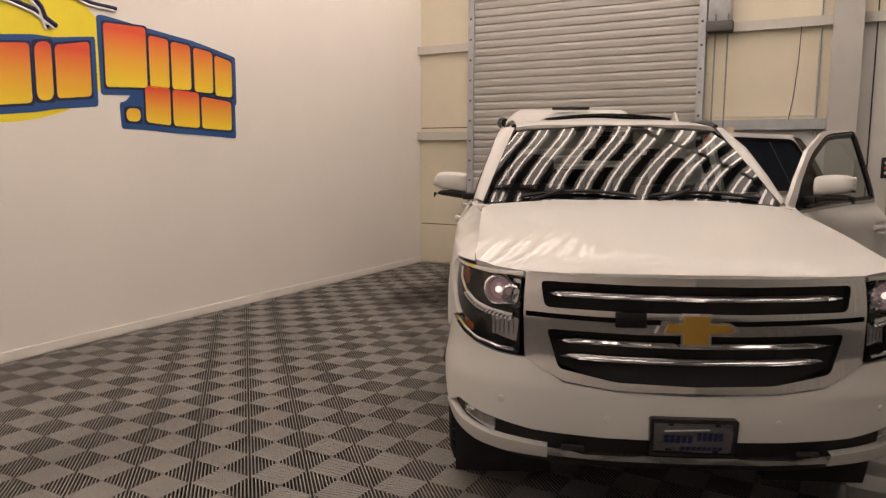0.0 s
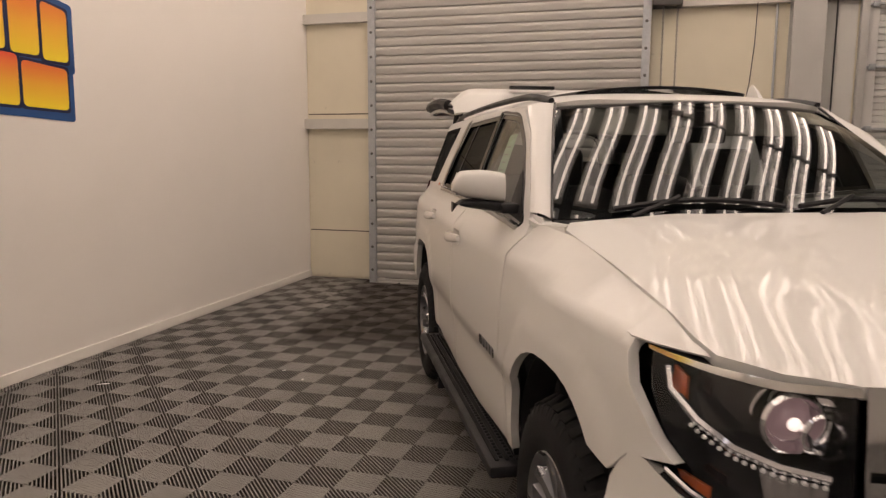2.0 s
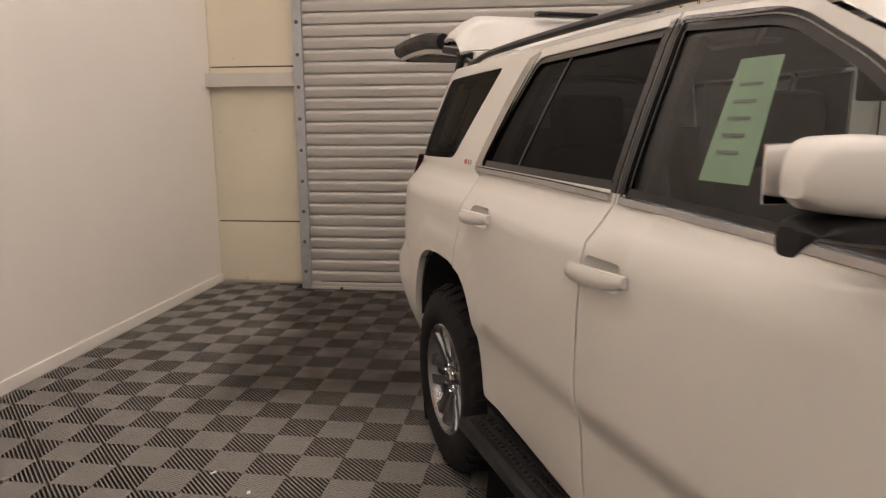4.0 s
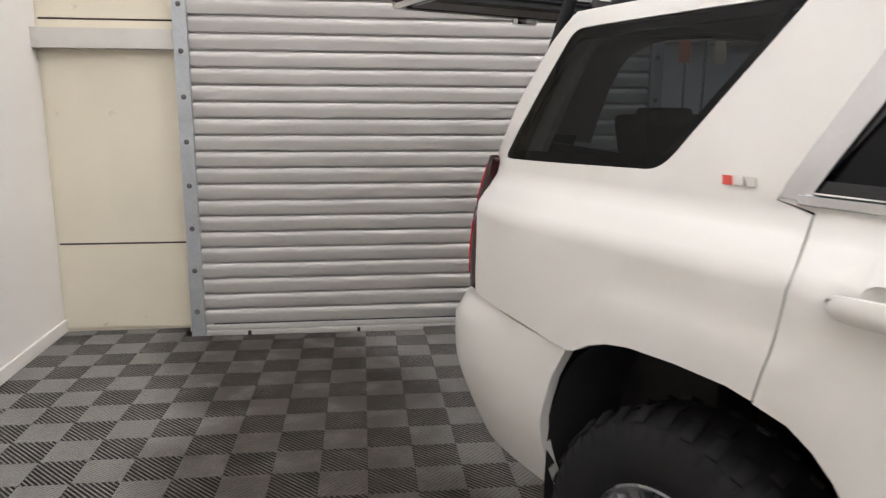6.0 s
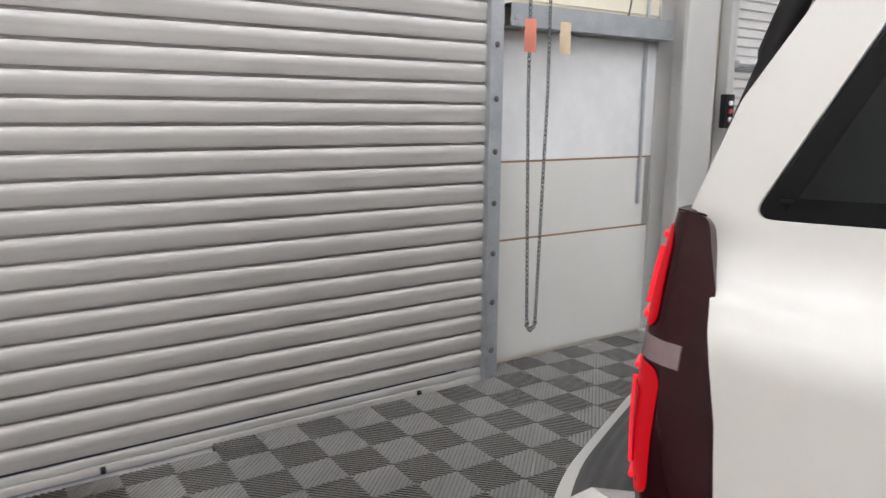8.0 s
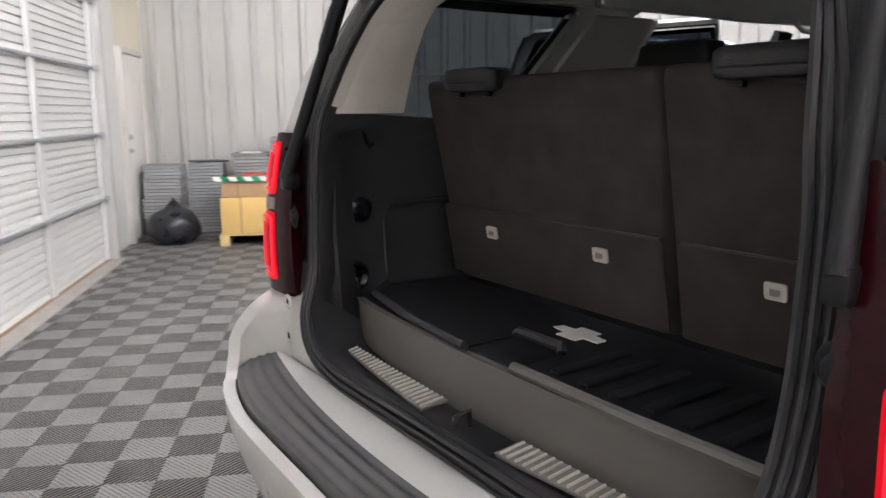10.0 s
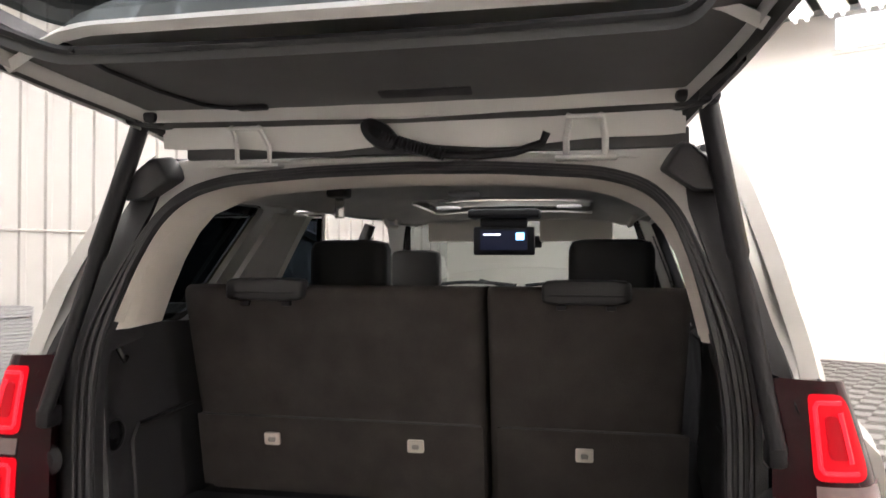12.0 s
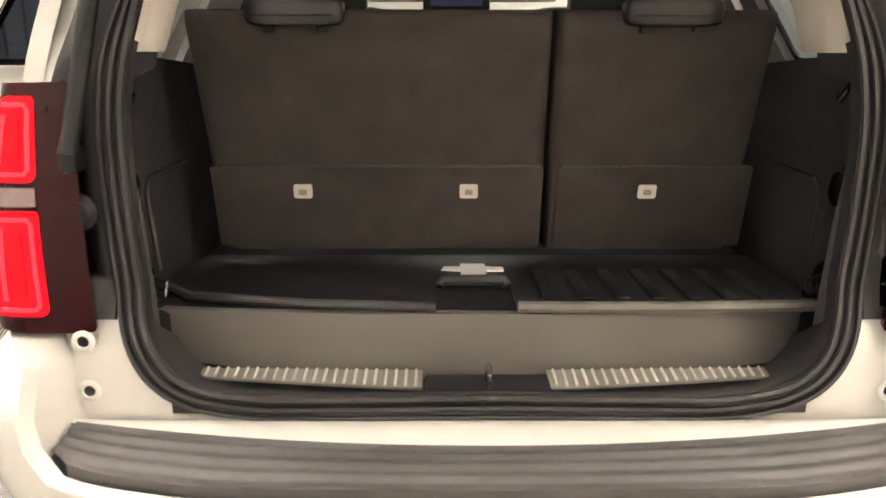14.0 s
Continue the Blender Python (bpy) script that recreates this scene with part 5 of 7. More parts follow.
# emblem: a plain wide gold bar with a taller middle block, in a bright rim
em = part("emblem", sheet([(-.155, .915), (-.06, .915), (-.06, .868), (.055, .868), (.055, .915), (.155, .925), (.155, .945), (.12, .965), (.055, .965), (.055, .998), (-.06, .998), (-.06, .965), (-.135, .965)], nose_at(.024), step=.03, thick=.02, mid=FRONT), M_CHROME, gr, "bright emblem rim")
part("emblem_face", sheet([(-.125, .921), (-.05, .921), (-.05, .878), (.045, .878), (.045, .921), (.135, .928), (.14, .942), (.11, .957), (.045, .957), (.045, .988), (-.05, .988), (-.05, .957), (-.11, .957)], nose_at(.030), step=.03, thick=.008, mid=FRONT), M_GOLD, gr, "gold emblem face")

# front plate with plain dark bars
pl = empty("number_plate", None, car)
part("plate_frame", sheet(rounded([(-.166, .425), (.166, .425), (.170, .585), (-.170, .585)], .014), nose_at(.028), [rounded([(-.150, .44), (.150, .44), (.152, .568), (-.152, .568)], .008)], step=.04, thick=.03, mid=FRONT), M_GLOSSBLACK, pl, "dark plate frame")
part("plate_sheet", sheet([(-.156, .43), (.156, .43), (.156, .575), (-.156, .575)], nose_at(.022), step=.08, thick=.012, mid=FRONT), M_RIM, pl, "grey metal plate")
for s0, s1, z0, z1 in ((-.112, .002, .485, .516), (.014, .118, .495, .53), (-.045, .118, .452, .470)):
    n = 5 if z1 - z0 > .02 else 8
    for i in range(n):
        w = (s1 - s0) / n
        part("plate_bar", sheet([(s0 + i * w, z0), (s0 + (i + .82) * w, z0 + .002), (s0 + (i + .82) * w, z1), (s0 + i * w, z1 - .002)], nose_at(.0245), step=.05, thick=.002, mid=FRONT), M_LDARK, pl)
part("plate_line", tube([nose(s, .535 + .012 * math.sin(5 * (s + .1)), .026) for s in np.linspace(-.11, .06, 9)], .0025, 5), M_WHITE, pl)
for s in (-.09, .09):
    for z in (.448, .562):
        part("plate_screw", boxbm(s - .01, s + .01, nose(s, z).y - .03, nose(s, z).y - .022, z - .004, z + .004, bev=.002), M_GLOSSBLACK, pl)

# headlamps
for sgn in (-1, 1):
    def P(*pts):
        return [(sgn * s, z) for s, z in pts]
    body = P((A_IN + .012, 1.122), (A_IN + .15, 1.122), (arc_at(.86), 1.128), (arc_at(.93), 1.136), (A_TIP, 1.142), (arc_at(.962), 1.06), (arc_at(.948), .99), (arc_at(.93), .945), (arc_at(.915), .922), (arc_at(.94), .905), (A_OUT, .897), (arc_at(.93), .862), (arc_at(.86), .827), (arc_at(.75), .806), (A_IN + .012, .80))
    hl = part("headlamp", sheet(body, nose_at(-.075), step=.05, thick=.01, mid=FRONT), M_GLOSSBLACK, car, "headlamp with black housing and lit projector")
    wallbm = bmesh.new()
    lp = dense([Vector(p) for p in body], .05)
    ra = [wallbm.verts.new(nose(p.x, p.y, -.002)) for p in lp]
    rb = [wallbm.verts.new(nose(p.x, p.y, -.085)) for p in lp]
    for i in range(len(lp)):
        j = (i + 1) % len(lp)
        wallbm.faces.new((ra[i], ra[j], rb[j], rb[i]))
    part("housing", wallbm, M_GLOSSBLACK, hl)
    pane("lens", sheet(offset_loop(body, -.003), nose_at(.003), step=.05, thick=.004, mid=FRONT), M_CLEAR, hl, "clear lamp lens")
    top = P((A_IN + .006, 1.124), (A_IN + .15, 1.124), (arc_at(.86), 1.130), (arc_at(.93), 1.138), (A_TIP, 1.144), (A_TIP + .003, 1.152), (arc_at(.93), 1.150), (arc_at(.86), 1.146), (A_IN + .15, 1.141), (A_IN + .006, 1.139))
    part("top_strip", sheet(top, nose_at(.012), step=.04, thick=.012, mid=FRONT), M_SATIN, hl, "chrome strip over the lamp")
    drl = [(A_IN + .05, .952), (arc_at(.80), .965), (arc_at(.87), .985), (arc_at(.92), 1.02), (arc_at(.95), 1.065), (arc_at(.958), 1.11)]
    part("light_strip", tube([nose(sgn * s, z, -.02) for s, z in drl], .012, 8, flat=1.4), M_REFLECT, hl, "curved chrome light strip")
    for i, t in enumerate(np.linspace(.02, .62, 16)):
        k = t * (len(drl) - 1)
        a, b = drl[int(k)], drl[min(int(k) + 1, 5)]
        s, z = a[0] + (b[0] - a[0]) * (k % 1), a[1] + (b[1] - a[1]) * (k % 1)
        part("light_bead", lathe([(0, .004), (.004, .002), (.005, -.003)], 8, m=Matrix.Translation(nose(sgn * s, z - .012, -.008)) @ pose(0, 0, 0, 0, 0, -90)), M_WHITE, hl)
    low = [(A_IN + .04, .815), (arc_at(.77), .822), (arc_at(.86), .842), (arc_at(.92), .872), (arc_at(.945), .895)]
    part("lower_strip", tube([nose(sgn * s, z, -.012) for s, z in low], .008, 8), M_CHROME, hl, "thin chrome lower strip")
    # projector with its bezel and glowing bulb
    c = nose(sgn * arc_at(.782), 1.055, -.03)
    face = Matrix.Translation(c) @ pose(0, 0, 0, 0, 0, -90 + sgn * 16)
    part("projector_ring", lathe([(.068, -.03), (.064, .012), (.056, .018), (.050, .006), (.046, -.04)], 32, m=face), M_CHROME, hl, "chrome projector ring")
    part("projector_shroud", sheet(rounded(P((A_IN + .03, 1.095), (arc_at(.84), 1.105), (arc_at(.865), 1.06), (arc_at(.82), .995), (A_IN + .05, .985)), .02), nose_at(-.062), step=.03, thick=.012, mid=FRONT), M_REFLECT, hl, "silver projector shroud")
    part("second_ring", lathe([(.046, -.03), (.044, .004), (.038, .008), (.034, -.01)], 28, m=Matrix.Translation(nose(sgn * arc_at(.728), 1.035, -.032)) @ pose(0, 0, 0, 0, 0, -90 + sgn * 10)), M_CHROME, hl, "chrome inner ring")
    part("projector_eye", lathe([(0, .014), (.018, .010), (.034, -.002), (.045, -.022)], 28, m=face), M_PROJ, hl, "glowing projector eye")
    part("bulb", lathe([(0, .022), (.008, .020), (.013, .014), (.015, .006)], 16, m=face), M_BULB, hl, "bright white bulb")
    c2 = nose(sgn * arc_at(.712), 1.035, -.045)
    part("side_bowl", lathe([(.012, -.05), (.03, -.03), (.048, .0), (.052, .01)], 24, m=Matrix.Translation(c2) @ pose(0, 0, 0, 0, 0, -90 + sgn * 10)), M_REFLECT, hl)
    part("low_reflector", sheet(rounded(P((A_IN + .035, .935), (arc_at(.835), .950), (arc_at(.815), .862), (A_IN + .045, .838)), .01), nose_at(-.06), step=.03, thick=.02, mid=FRONT), M_REFLECT, hl, "silver lower reflector")
    for i in range(5):
        s = A_IN + .06 + i * .024
        part("flute", sheet(P((s, .86), (s + .012, .862), (s + .012, .925), (s, .922)), nose_at(-.052), step=.1, thick=.006, mid=FRONT), M_REFLECT, hl)
    part("side_marker", sheet(P((arc_at(.94), 1.10), (arc_at(.955), 1.115), (arc_at(.953), 1.06), (arc_at(.938), 1.05)), nose_at(-.03), step=.02, thick=.008, mid=FRONT), M_AMBER, hl, "amber side marker")
    part("side_marker", sheet(P((arc_at(.90), .885), (arc_at(.94), .90), (arc_at(.935), .878), (arc_at(.90), .86)), nose_at(-.03), step=.02, thick=.008, mid=FRONT), M_AMBER, hl, "amber side marker")

# ---- tail: plan curve of the back bumper ----
TAIL = [(0, 5.10), (.4, 5.092), (.62, 5.055), (.75, 4.995), (.84, 4.925), (.90, 4.84), (.938, 4.72), (.962, 4.58), (.978, 4.42), (.988, 4.26), (.99, 4.2)]
tarc = [0.0]
for (xa, ya), (xb, yb) in zip(TAIL, TAIL[1:]):
    tarc.append(tarc[-1] + math.hypot(xb - xa, yb - ya))
tail_x, tail_y = curve([(s, p[0]) for s, p in zip(tarc, TAIL)]), curve([(s, p[1]) for s, p in zip(tarc, TAIL)])
tail_out = curve([(.30, -.14), (.40, -.085), (.52, -.03), (.62, .008), (.70, .028), (.78, .030), (.825, .028), (.840, .022), (.90, -.022), (.93, -.045)])


tail_flat = curve([(.30, -.14), (.40, -.085), (.52, -.032), (.62, -.002), (.72, .006), (.83, .004), (.93, -.002)])


def tarc_at(x):
    return float(np.interp(x, [p[0] for p in TAIL], tarc))


def tarc_y(y):
    return float(np.interp(-y, [-p[1] for p in TAIL], tarc))


def tail(s, z, d=0.0):
    a = abs(s)
    x, y = tail_x(a), tail_y(a)
    tx, ty = tail_x(min(a + .004, tarc[-1])) - tail_x(max(a - .004, 0)), tail_y(min(a + .004, tarc[-1])) - tail_y(max(a - .004, 0))
    k = math.hypot(tx, ty)
    f = min(1, max(0, (y - 4.45) / .35))
    f = f * f * (3 - 2 * f)
    o = tail_out(z) * f + tail_flat(z) * (1 - f) + d
    # the corner has a crease that fades forwards
    return Vector((math.copysign(x - ty / k * o, s), y + tx / k * o, z))


def tail_at(d):
    return lambda s, z: tail(s, z, d)


BACK = (0, 3.9, .75)
half = [(0, .735), (.45, .735), (tarc_at(.70), .735), (tarc_at(.745), .775), (tarc_at(.765), .86), (tarc_at(.79), .895), (tarc_at(.86), .912), (tarc_y(4.80), .919), (tarc_y(4.5), .907), (tarc_y(4.240), .890), (tarc_y(4.29), .80), (tarc_y(4.335), .66), (tarc_y(4.347), .50), (tarc_y(4.33), .42), (tarc_y(4.60), .41), (tarc_at(.86), .40), (.6, .395), (0, .395)]
part("rear_bumper", sheet(mirrored(half), tail, step=.05, thick=.03, mid=BACK), M_PAINT, car, "white rear bumper cover")
part("bumper_underside", boxbm(-.70, .70, 4.4, 4.90, .33, .40, bev=.02), M_BLACK, car)
for sgn in (-1, 1):
    for x in (.70, .30):
        part("parking_sensor", lathe([(0, .004), (.011, .004), (.013, 0), (.016, 0), (.016, -.006)], 16, m=Matrix.Translation(tail(sgn * tarc_at(x), .63, .001)) @ pose(0, 0, 0, 0, 0, 90 - sgn * (30 if x > .5 else 6))), M_PAINT, car)


# step pad with long grooves
def pad_map(x, v):
    """v 0 at the body, 1 at the outer edge."""
    yo = tail_y(tarc_at(abs(x))) - .005
    yi = 4.985 - .085 * (abs(x) / .74) ** 2
    return Vector((x, yi + (yo - yi) * v, .768 - .012 * v * v))


pad = bmesh.new()
rows = []
for k in range(27):
    v = k / 26
    rows.append([pad.verts.new(pad_map(x * (1 - .05 * max(0, v - .85) / .15), v) + Vector((0, 0, .0022 * math.cos(8 * math.pi * v) * (1 if .06 < v < .94 else 0)))) for x in np.linspace(-.735, .735, 33)])
rows.append([pad.verts.new(v.co + Vector((0, -.004, -.045))) for v in rows[-1]])
for a, b in zip(rows, rows[1:]):
    for k in range(32):
        pad.faces.new((a[k], a[k + 1], b[k + 1], b[k]))
bmesh.ops.recalc_face_normals(pad, faces=pad.faces)
pd = part("step_pad", pad, M_PAD, car, "dark grooved plastic bumper step pad")


def ledge_map(x, v):
    a, b = Vector((x, 4.868, .752)), pad_map(x, 0) + Vector((0, .004, -.002))
    return a.lerp(b, v) + Vector((0, 0, .006 * math.sin(math.pi * v)))


part("bumper_ledge", sheet([(-.75, 0), (.75, 0), (.75, 1), (-.75, 1)], ledge_map, step=.1, thick=.01, mid=(0, 4.9, .3)), M_PAINT, car)
for sgn in (-1, 1):   # inner cheek between the pad, the lamp foot and the corner
    bm = bmesh.new()
    skin = [tail(tarc_at(.735), .742), tail(tarc_at(.745), .775), tail(tarc_at(.765), .86), tail(tarc_at(.79), .895), tail(tarc_at(.86), .912), tail(tarc_y(4.80), .918)]
    body = [Vector(p) for p in ((.735, 4.845, .742), (.742, 4.845, .775), (.752, 4.845, .87), (.765, 4.845, .906), (.81, 4.82, .919), (.875, 4.76, .922))]
    rows = []
    for a, b in zip(skin, body):
        rows.append([bm.verts.new((sgn * p.x, p.y, p.z)) for p in (a.lerp(b, k / 5) for k in range(6))])
    for a, b in zip(rows, rows[1:]):
        for k in range(5):
            bm.faces.new((a[k], a[k + 1], b[k + 1], b[k]))
    bmesh.ops.recalc_face_normals(bm, faces=bm.faces)
    part("bumper_cheek", bm, M_PAINT, car, angle=70)

# ---- tailgate opening ----
def corner_cap(sgn):
    """A wedge-shaped cover over the hinge corner, ridged from the roof edge down to the channel."""
    bm = bmesh.new()
    pts = [(.535, 4.60, 1.742), (.575, 4.60, 1.80), (.60, 4.60, 1.80), (.655, 4.60, 1.745), (.665, 4.60, 1.69), (.60, 4.60, 1.69),
           (.545, 4.68, 1.735), (.580, 4.675, 1.785), (.597, 4.675, 1.785), (.655, 4.70, 1.725), (.665, 4.70, 1.69), (.60, 4.70, 1.69)]
    for x, y, z in pts:
        bm.verts.new((sgn * x, y, z))
    bmesh.ops.convex_hull(bm, input=bm.verts)
    bmesh.ops.bevel(bm, geom=list(bm.edges), offset=.007, segments=2, affect='EDGES', profile=.5)
    return bm



OPEN = [(0, .805), (.42, .800), (.535, .82), (.590, .862), (.618, .93), (.632, 1.1), (.633, 1.28), (.614, 1.42), (.584, 1.56), (.556, 1.645), (.506, 1.70), (.42, 1.728), (.2, 1.744), (0, 1.748)]
OPENING = rounded(mirrored(OPEN[::-1]), .05, 4)


def seal_loop(share):
    """A line round the opening; the rubber is broad at the sides and slim under the roof."""
    wide, slim = offset_loop(OPENING, .050 * share), offset_loop(OPENING, .020 * share)
    out = []
    for a, b, p in zip(wide, slim, OPENING):
        k = min(1, max(0, (p.y - 1.35) / .30))
        out.append(a.lerp(b, k * k * (3 - 2 * k)))
    return out


SEALOUT = seal_loop(1)


def back_map(d):
    def g(x, z):
        y = yaw_back(z)
        k = min(1, max(0, (abs(x) - .705) / .05)) * (1 if z < 1.3 else max(0, 1 - (z - 1.3) / .15))
        return Vector((x, y + (max(y, 4.846) - y) * k + d, z))
    return g


outer = [(0, .745), (.60, .745), (.70, .745), (.752, .745), (.765, .92), (.80, .935), (.815, 1.1), (.80, 1.30), (.775, 1.36), (.755, 1.45), (.715, 1.58), (.685, 1.68), (.655, 1.755), (.60, 1.788), (.40, 1.80), (0, 1.806)]
part("rear_frame", sheet(mirrored(outer[::-1]), back_map(-.006), [seal_loop(.88)], step=.05, thick=.03, mid=(0, 4.3, 1.2)), M_PAINT, car, "white body frame round the tailgate opening")
part("opening_seal", sheet(SEALOUT, back_map(.006), [OPENING], step=.04, thick=.010, mid=(0, 4.3, 1.2)), M_SEAL, car, "black rubber door seal")
for d, r in ((.14, .007), (.52, .006), (.88, .005)):
    lp = [back_map(.012)(p.x, p.y) for p in dense(seal_loop(d), .04)]
    part("seal_bead", tube(lp, r, 6, True), M_SEAL, car)
# inner jamb: dark below, light above
lp = dense([Vector(p) for p in OPENING], .04)
low_jamb, high_jamb = bmesh.new(), bmesh.new()
for i in range(len(lp)):
    p, q = lp[i], lp[(i + 1) % len(lp)]
    bm, inn_ = (low_jamb, 0.0) if min(p.y, q.y) < 1.40 else (high_jamb, .014)

    def deep(v):
        if .9 < v.y < 1.36:
            return back_map(-.02)(v.x, v.y), back_map(-.05)(v.x * 1.03, v.y)
        return back_map(-.06)(v.x * (1 - inn_ * .9), v.y - (.027 if v.y < .9 else inn_)), back_map(-.15)(v.x * (1.02 - inn_ * 1.5), v.y - (.045 if v.y < .9 else inn_ * 1.25))
    (p1, p2), (q1, q2) = deep(p), deep(q)
    p0, q0 = back_map(0)(p.x, p.y), back_map(0)(q.x, q.y)
    for quad_ in ((p0, q0, q1, p1), (p1, q1, q2, p2)):
        bm.faces.new([bm.verts.new(v) for v in quad_])
for bm, mt, lab in ((low_jamb, M_TRIM, "dark lower trim of the tailgate opening"), (high_jamb, M_LIGHTTRIM, "light beige upper trim of the tailgate opening")):
    bmesh.ops.remove_doubles(bm, verts=bm.verts, dist=.0005)
    part("opening_jamb", bm, mt, car, lab, angle=60)
for sgn in (-1, 1):
    # light pillar trim from the quarter window up into the roof trim
    rows = []
    bm = bmesh.new()
    for z, xo, w, dy in ((1.40, .616, .085, -.02), (1.48, .601, .08, -.02), (1.56, .583, .075, -.02), (1.63, .561, .07, -.02), (1.68, .535, .07, -.022), (1.715, .47, .075, -.03), (1.735, .38, .08, -.03)):
        y0 = yaw_back(z) + dy
        zz = z if z < 1.67 else z - .004
        bl = min(1, max(0, (z - 1.42) / .26))
        rows.append([bm.verts.new((sgn * xo, y0, zz)), bm.verts.new((sgn * (xo - .012), y0 - .03, zz - (.0 if z < 1.67 else .006))), bm.verts.new((sgn * (xo - .02 + .05 * (1 - bl)), y0 - .22 + .10 * bl, zz - .012 * bl))])
    for a, b in zip(rows, rows[1:]):
        for k in range(2):
            bm.faces.new((a[k], a[k + 1], b[k + 1], b[k]))
    part("pillar_trim", bm, M_LIGHTTRIM, car, "light grey pillar trim")
    # gas strut channel and the strut
    ch_ = sheet([(sgn * x, z) for x, z in ((.676, .935), (.765, .935), (.755, 1.27), (.735, 1.38), (.70, 1.52), (.668, 1.64), (.640, 1.735), (.585, 1.735), (.590, 1.66), (.616, 1.565), (.648, 1.43), (.672, 1.29), (.674, 1.1))], back_map(.004), step=.04, thick=.02, mid=(0, 4.3, 1.2))
    part("strut_channel", ch_, M_TRIM, car, "dark gas strut channel")
    a, b = Vector((sgn * .706, 4.866, 1.235)), Vector((sgn * .628, 4.66, 1.87))
    st = part("gas_strut", tube([a, a.lerp(b, .5), a.lerp(b, .52), b], lambda t: .021 if t > .5 else .016, 10), M_BLACK, car, "black tailgate gas strut")
    part("strut_ball", boxbm(sgn * .706 - .016, sgn * .706 + .016, 4.83, 4.876, 1.205, 1.25, bev=.008), M_BLACK, st)
    part("strut_cap", corner_cap(sgn), M_TRIM, car, "black plastic cap over the hinge corner")
    part("bump_stop", lathe([(0, .014), (.022, .012), (.03, .002), (.034, 0)], 16, m=Matrix.Translation((sgn * .712, 4.846, 1.135)) @ pose(0, 0, 0, 0, 0, 90)), M_BLACK, car)
    for z in (.905, .81):
        part("hole_rim", lathe([(.010, .001), (.012, .004), (.018, .003), (.021, 0)], 20, m=Matrix.Translation((sgn * .722, 4.866, z)) @ pose(0, 0, 0, 0, 0, 90)), M_PAINT, car)
        part("frame_hole", lathe([(0, .001), (.008, .001), (.0095, .002), (.011, .001), (.012, 0)], 16, m=Matrix.Translation((sgn * .722, 4.866, z)) @ pose(0, 0, 0, 0, 0, 90)), M_BLACK, car)

# ---- tail lamps ----
LAMP = [(.69, 4.848), (.75, 4.866), (.803, 4.872), (.850, 4.864), (.886, 4.832), (.908, 4.782), (.916, 4.735)]
larc = [0.0]
for (xa, ya), (xb, yb) in zip(LAMP, LAMP[1:]):
    larc.append(larc[-1] + math.hypot(xb - xa, yb - ya))
lamp_x, lamp_y = curve([(s, p[0]) for s, p in zip(larc, LAMP)]), curve([(s, p[1]) for s, p in zip(larc, LAMP)])
LE = larc[-1]


def lamp_map(sgn, d=0.0):
    def g(s, z):
        t = max(0, (z - .92) / .43)
        tx, ty = lamp_x(min(s + .004, LE)) - lamp_x(max(s - .004, 0)), lamp_y(min(s + .004, LE)) - lamp_y(max(s - .004, 0))
        k = math.hypot(tx, ty)
        bow = .012 * math.sin(math.pi * min(1, t)) + d
        x, y = lamp_x(s) - ty / k * bow, lamp_y(s) + tx / k * bow
        return Vector((sgn * (x - .085 * t ** 1.6 * min(1, max(0, s - .045) / (LE - .08))), y - .024 * t ** 2, z))
    return g


for sgn in (-1, 1):
    out = rounded([(.012, .918), (.016, 1.352), (LE - .088, 1.350), (LE - .055, 1.26), (LE - .024, 1.12), (LE - .012, .93)], [.01, .01, .02, .0, .0, .015])
    LC = (0, 4.5, 1.1)
    tl = part("tail_lamp", sheet(out, lamp_map(sgn), step=.035, thick=.05, mid=LC), M_REDLENS, car, "tall dark red tail lamp, lit bright red")
    for z0, z1, a1, a2 in ((.955, 1.143, .200, .210), (1.19, 1.330, .184, .172)):
        bar = rounded([(.082, z0), (.082, z1), (a2, z1), (a1, z0)], [.018, .012, .03, .03])
        part("light_bar", sheet(bar, lamp_map(sgn, .0025), step=.03, thick=.004, mid=LC), M_REDLIT, tl, "glowing red light bar")
        pocket = rounded([(.112, z0 + .035), (.112, z1 - .035), (a2 - .032, z1 - .035), (a1 - .032, z0 + .035)], .012)
        part("lens_pocket", sheet(pocket, lamp_map(sgn, .0045), step=.03, thick=.003, mid=LC), M_REDDIM, tl, "dim red lens pocket")
        for guide in ([(.152, z1 - .014), (.102, z1 - .014), (.095, z1 - .022), (.095, z0 + .022), (.102, z0 + .014), (.160, z0 + .014)], [(.150, z0 + .03), (.146, z1 - .03)]):
            part("light_core", tube([lamp_map(sgn, .005)(p.x, p.y) for p in dense(guide, .012, False)], .0042, 6), M_REDHOT, tl, "bright red light guide")
    part("reversing_lens", sheet([(.085, 1.15), (.085, 1.182), (.235, 1.182), (.235, 1.15)], lamp_map(sgn, .003), step=.03, thick=.004, mid=LC), M_REVERSE, tl, "clear reversing lens")

# ---- open tailgate: v runs from the hinge outwards ----
gate = empty("tailgate", None, car)
HINGE = Vector((0, 4.575, 1.862))
gate_w = curve([(0, .585), (.12, .625), (.4, .672), (.8, .70), (1.12, .69)])
gate_rise = curve([(0, 0), (.10, .028), (.25, .052), (.6, .085), (1.12, .075)])


def gate_map(d):
    """u across (-1..1), v outwards; d above the inner skin."""
    return lambda u, v: Vector((u * gate_w(v), HINGE.y + v, HINGE.z + gate_rise(v) + d - .02 * u * u * (1 - min(1, v)) * .5))


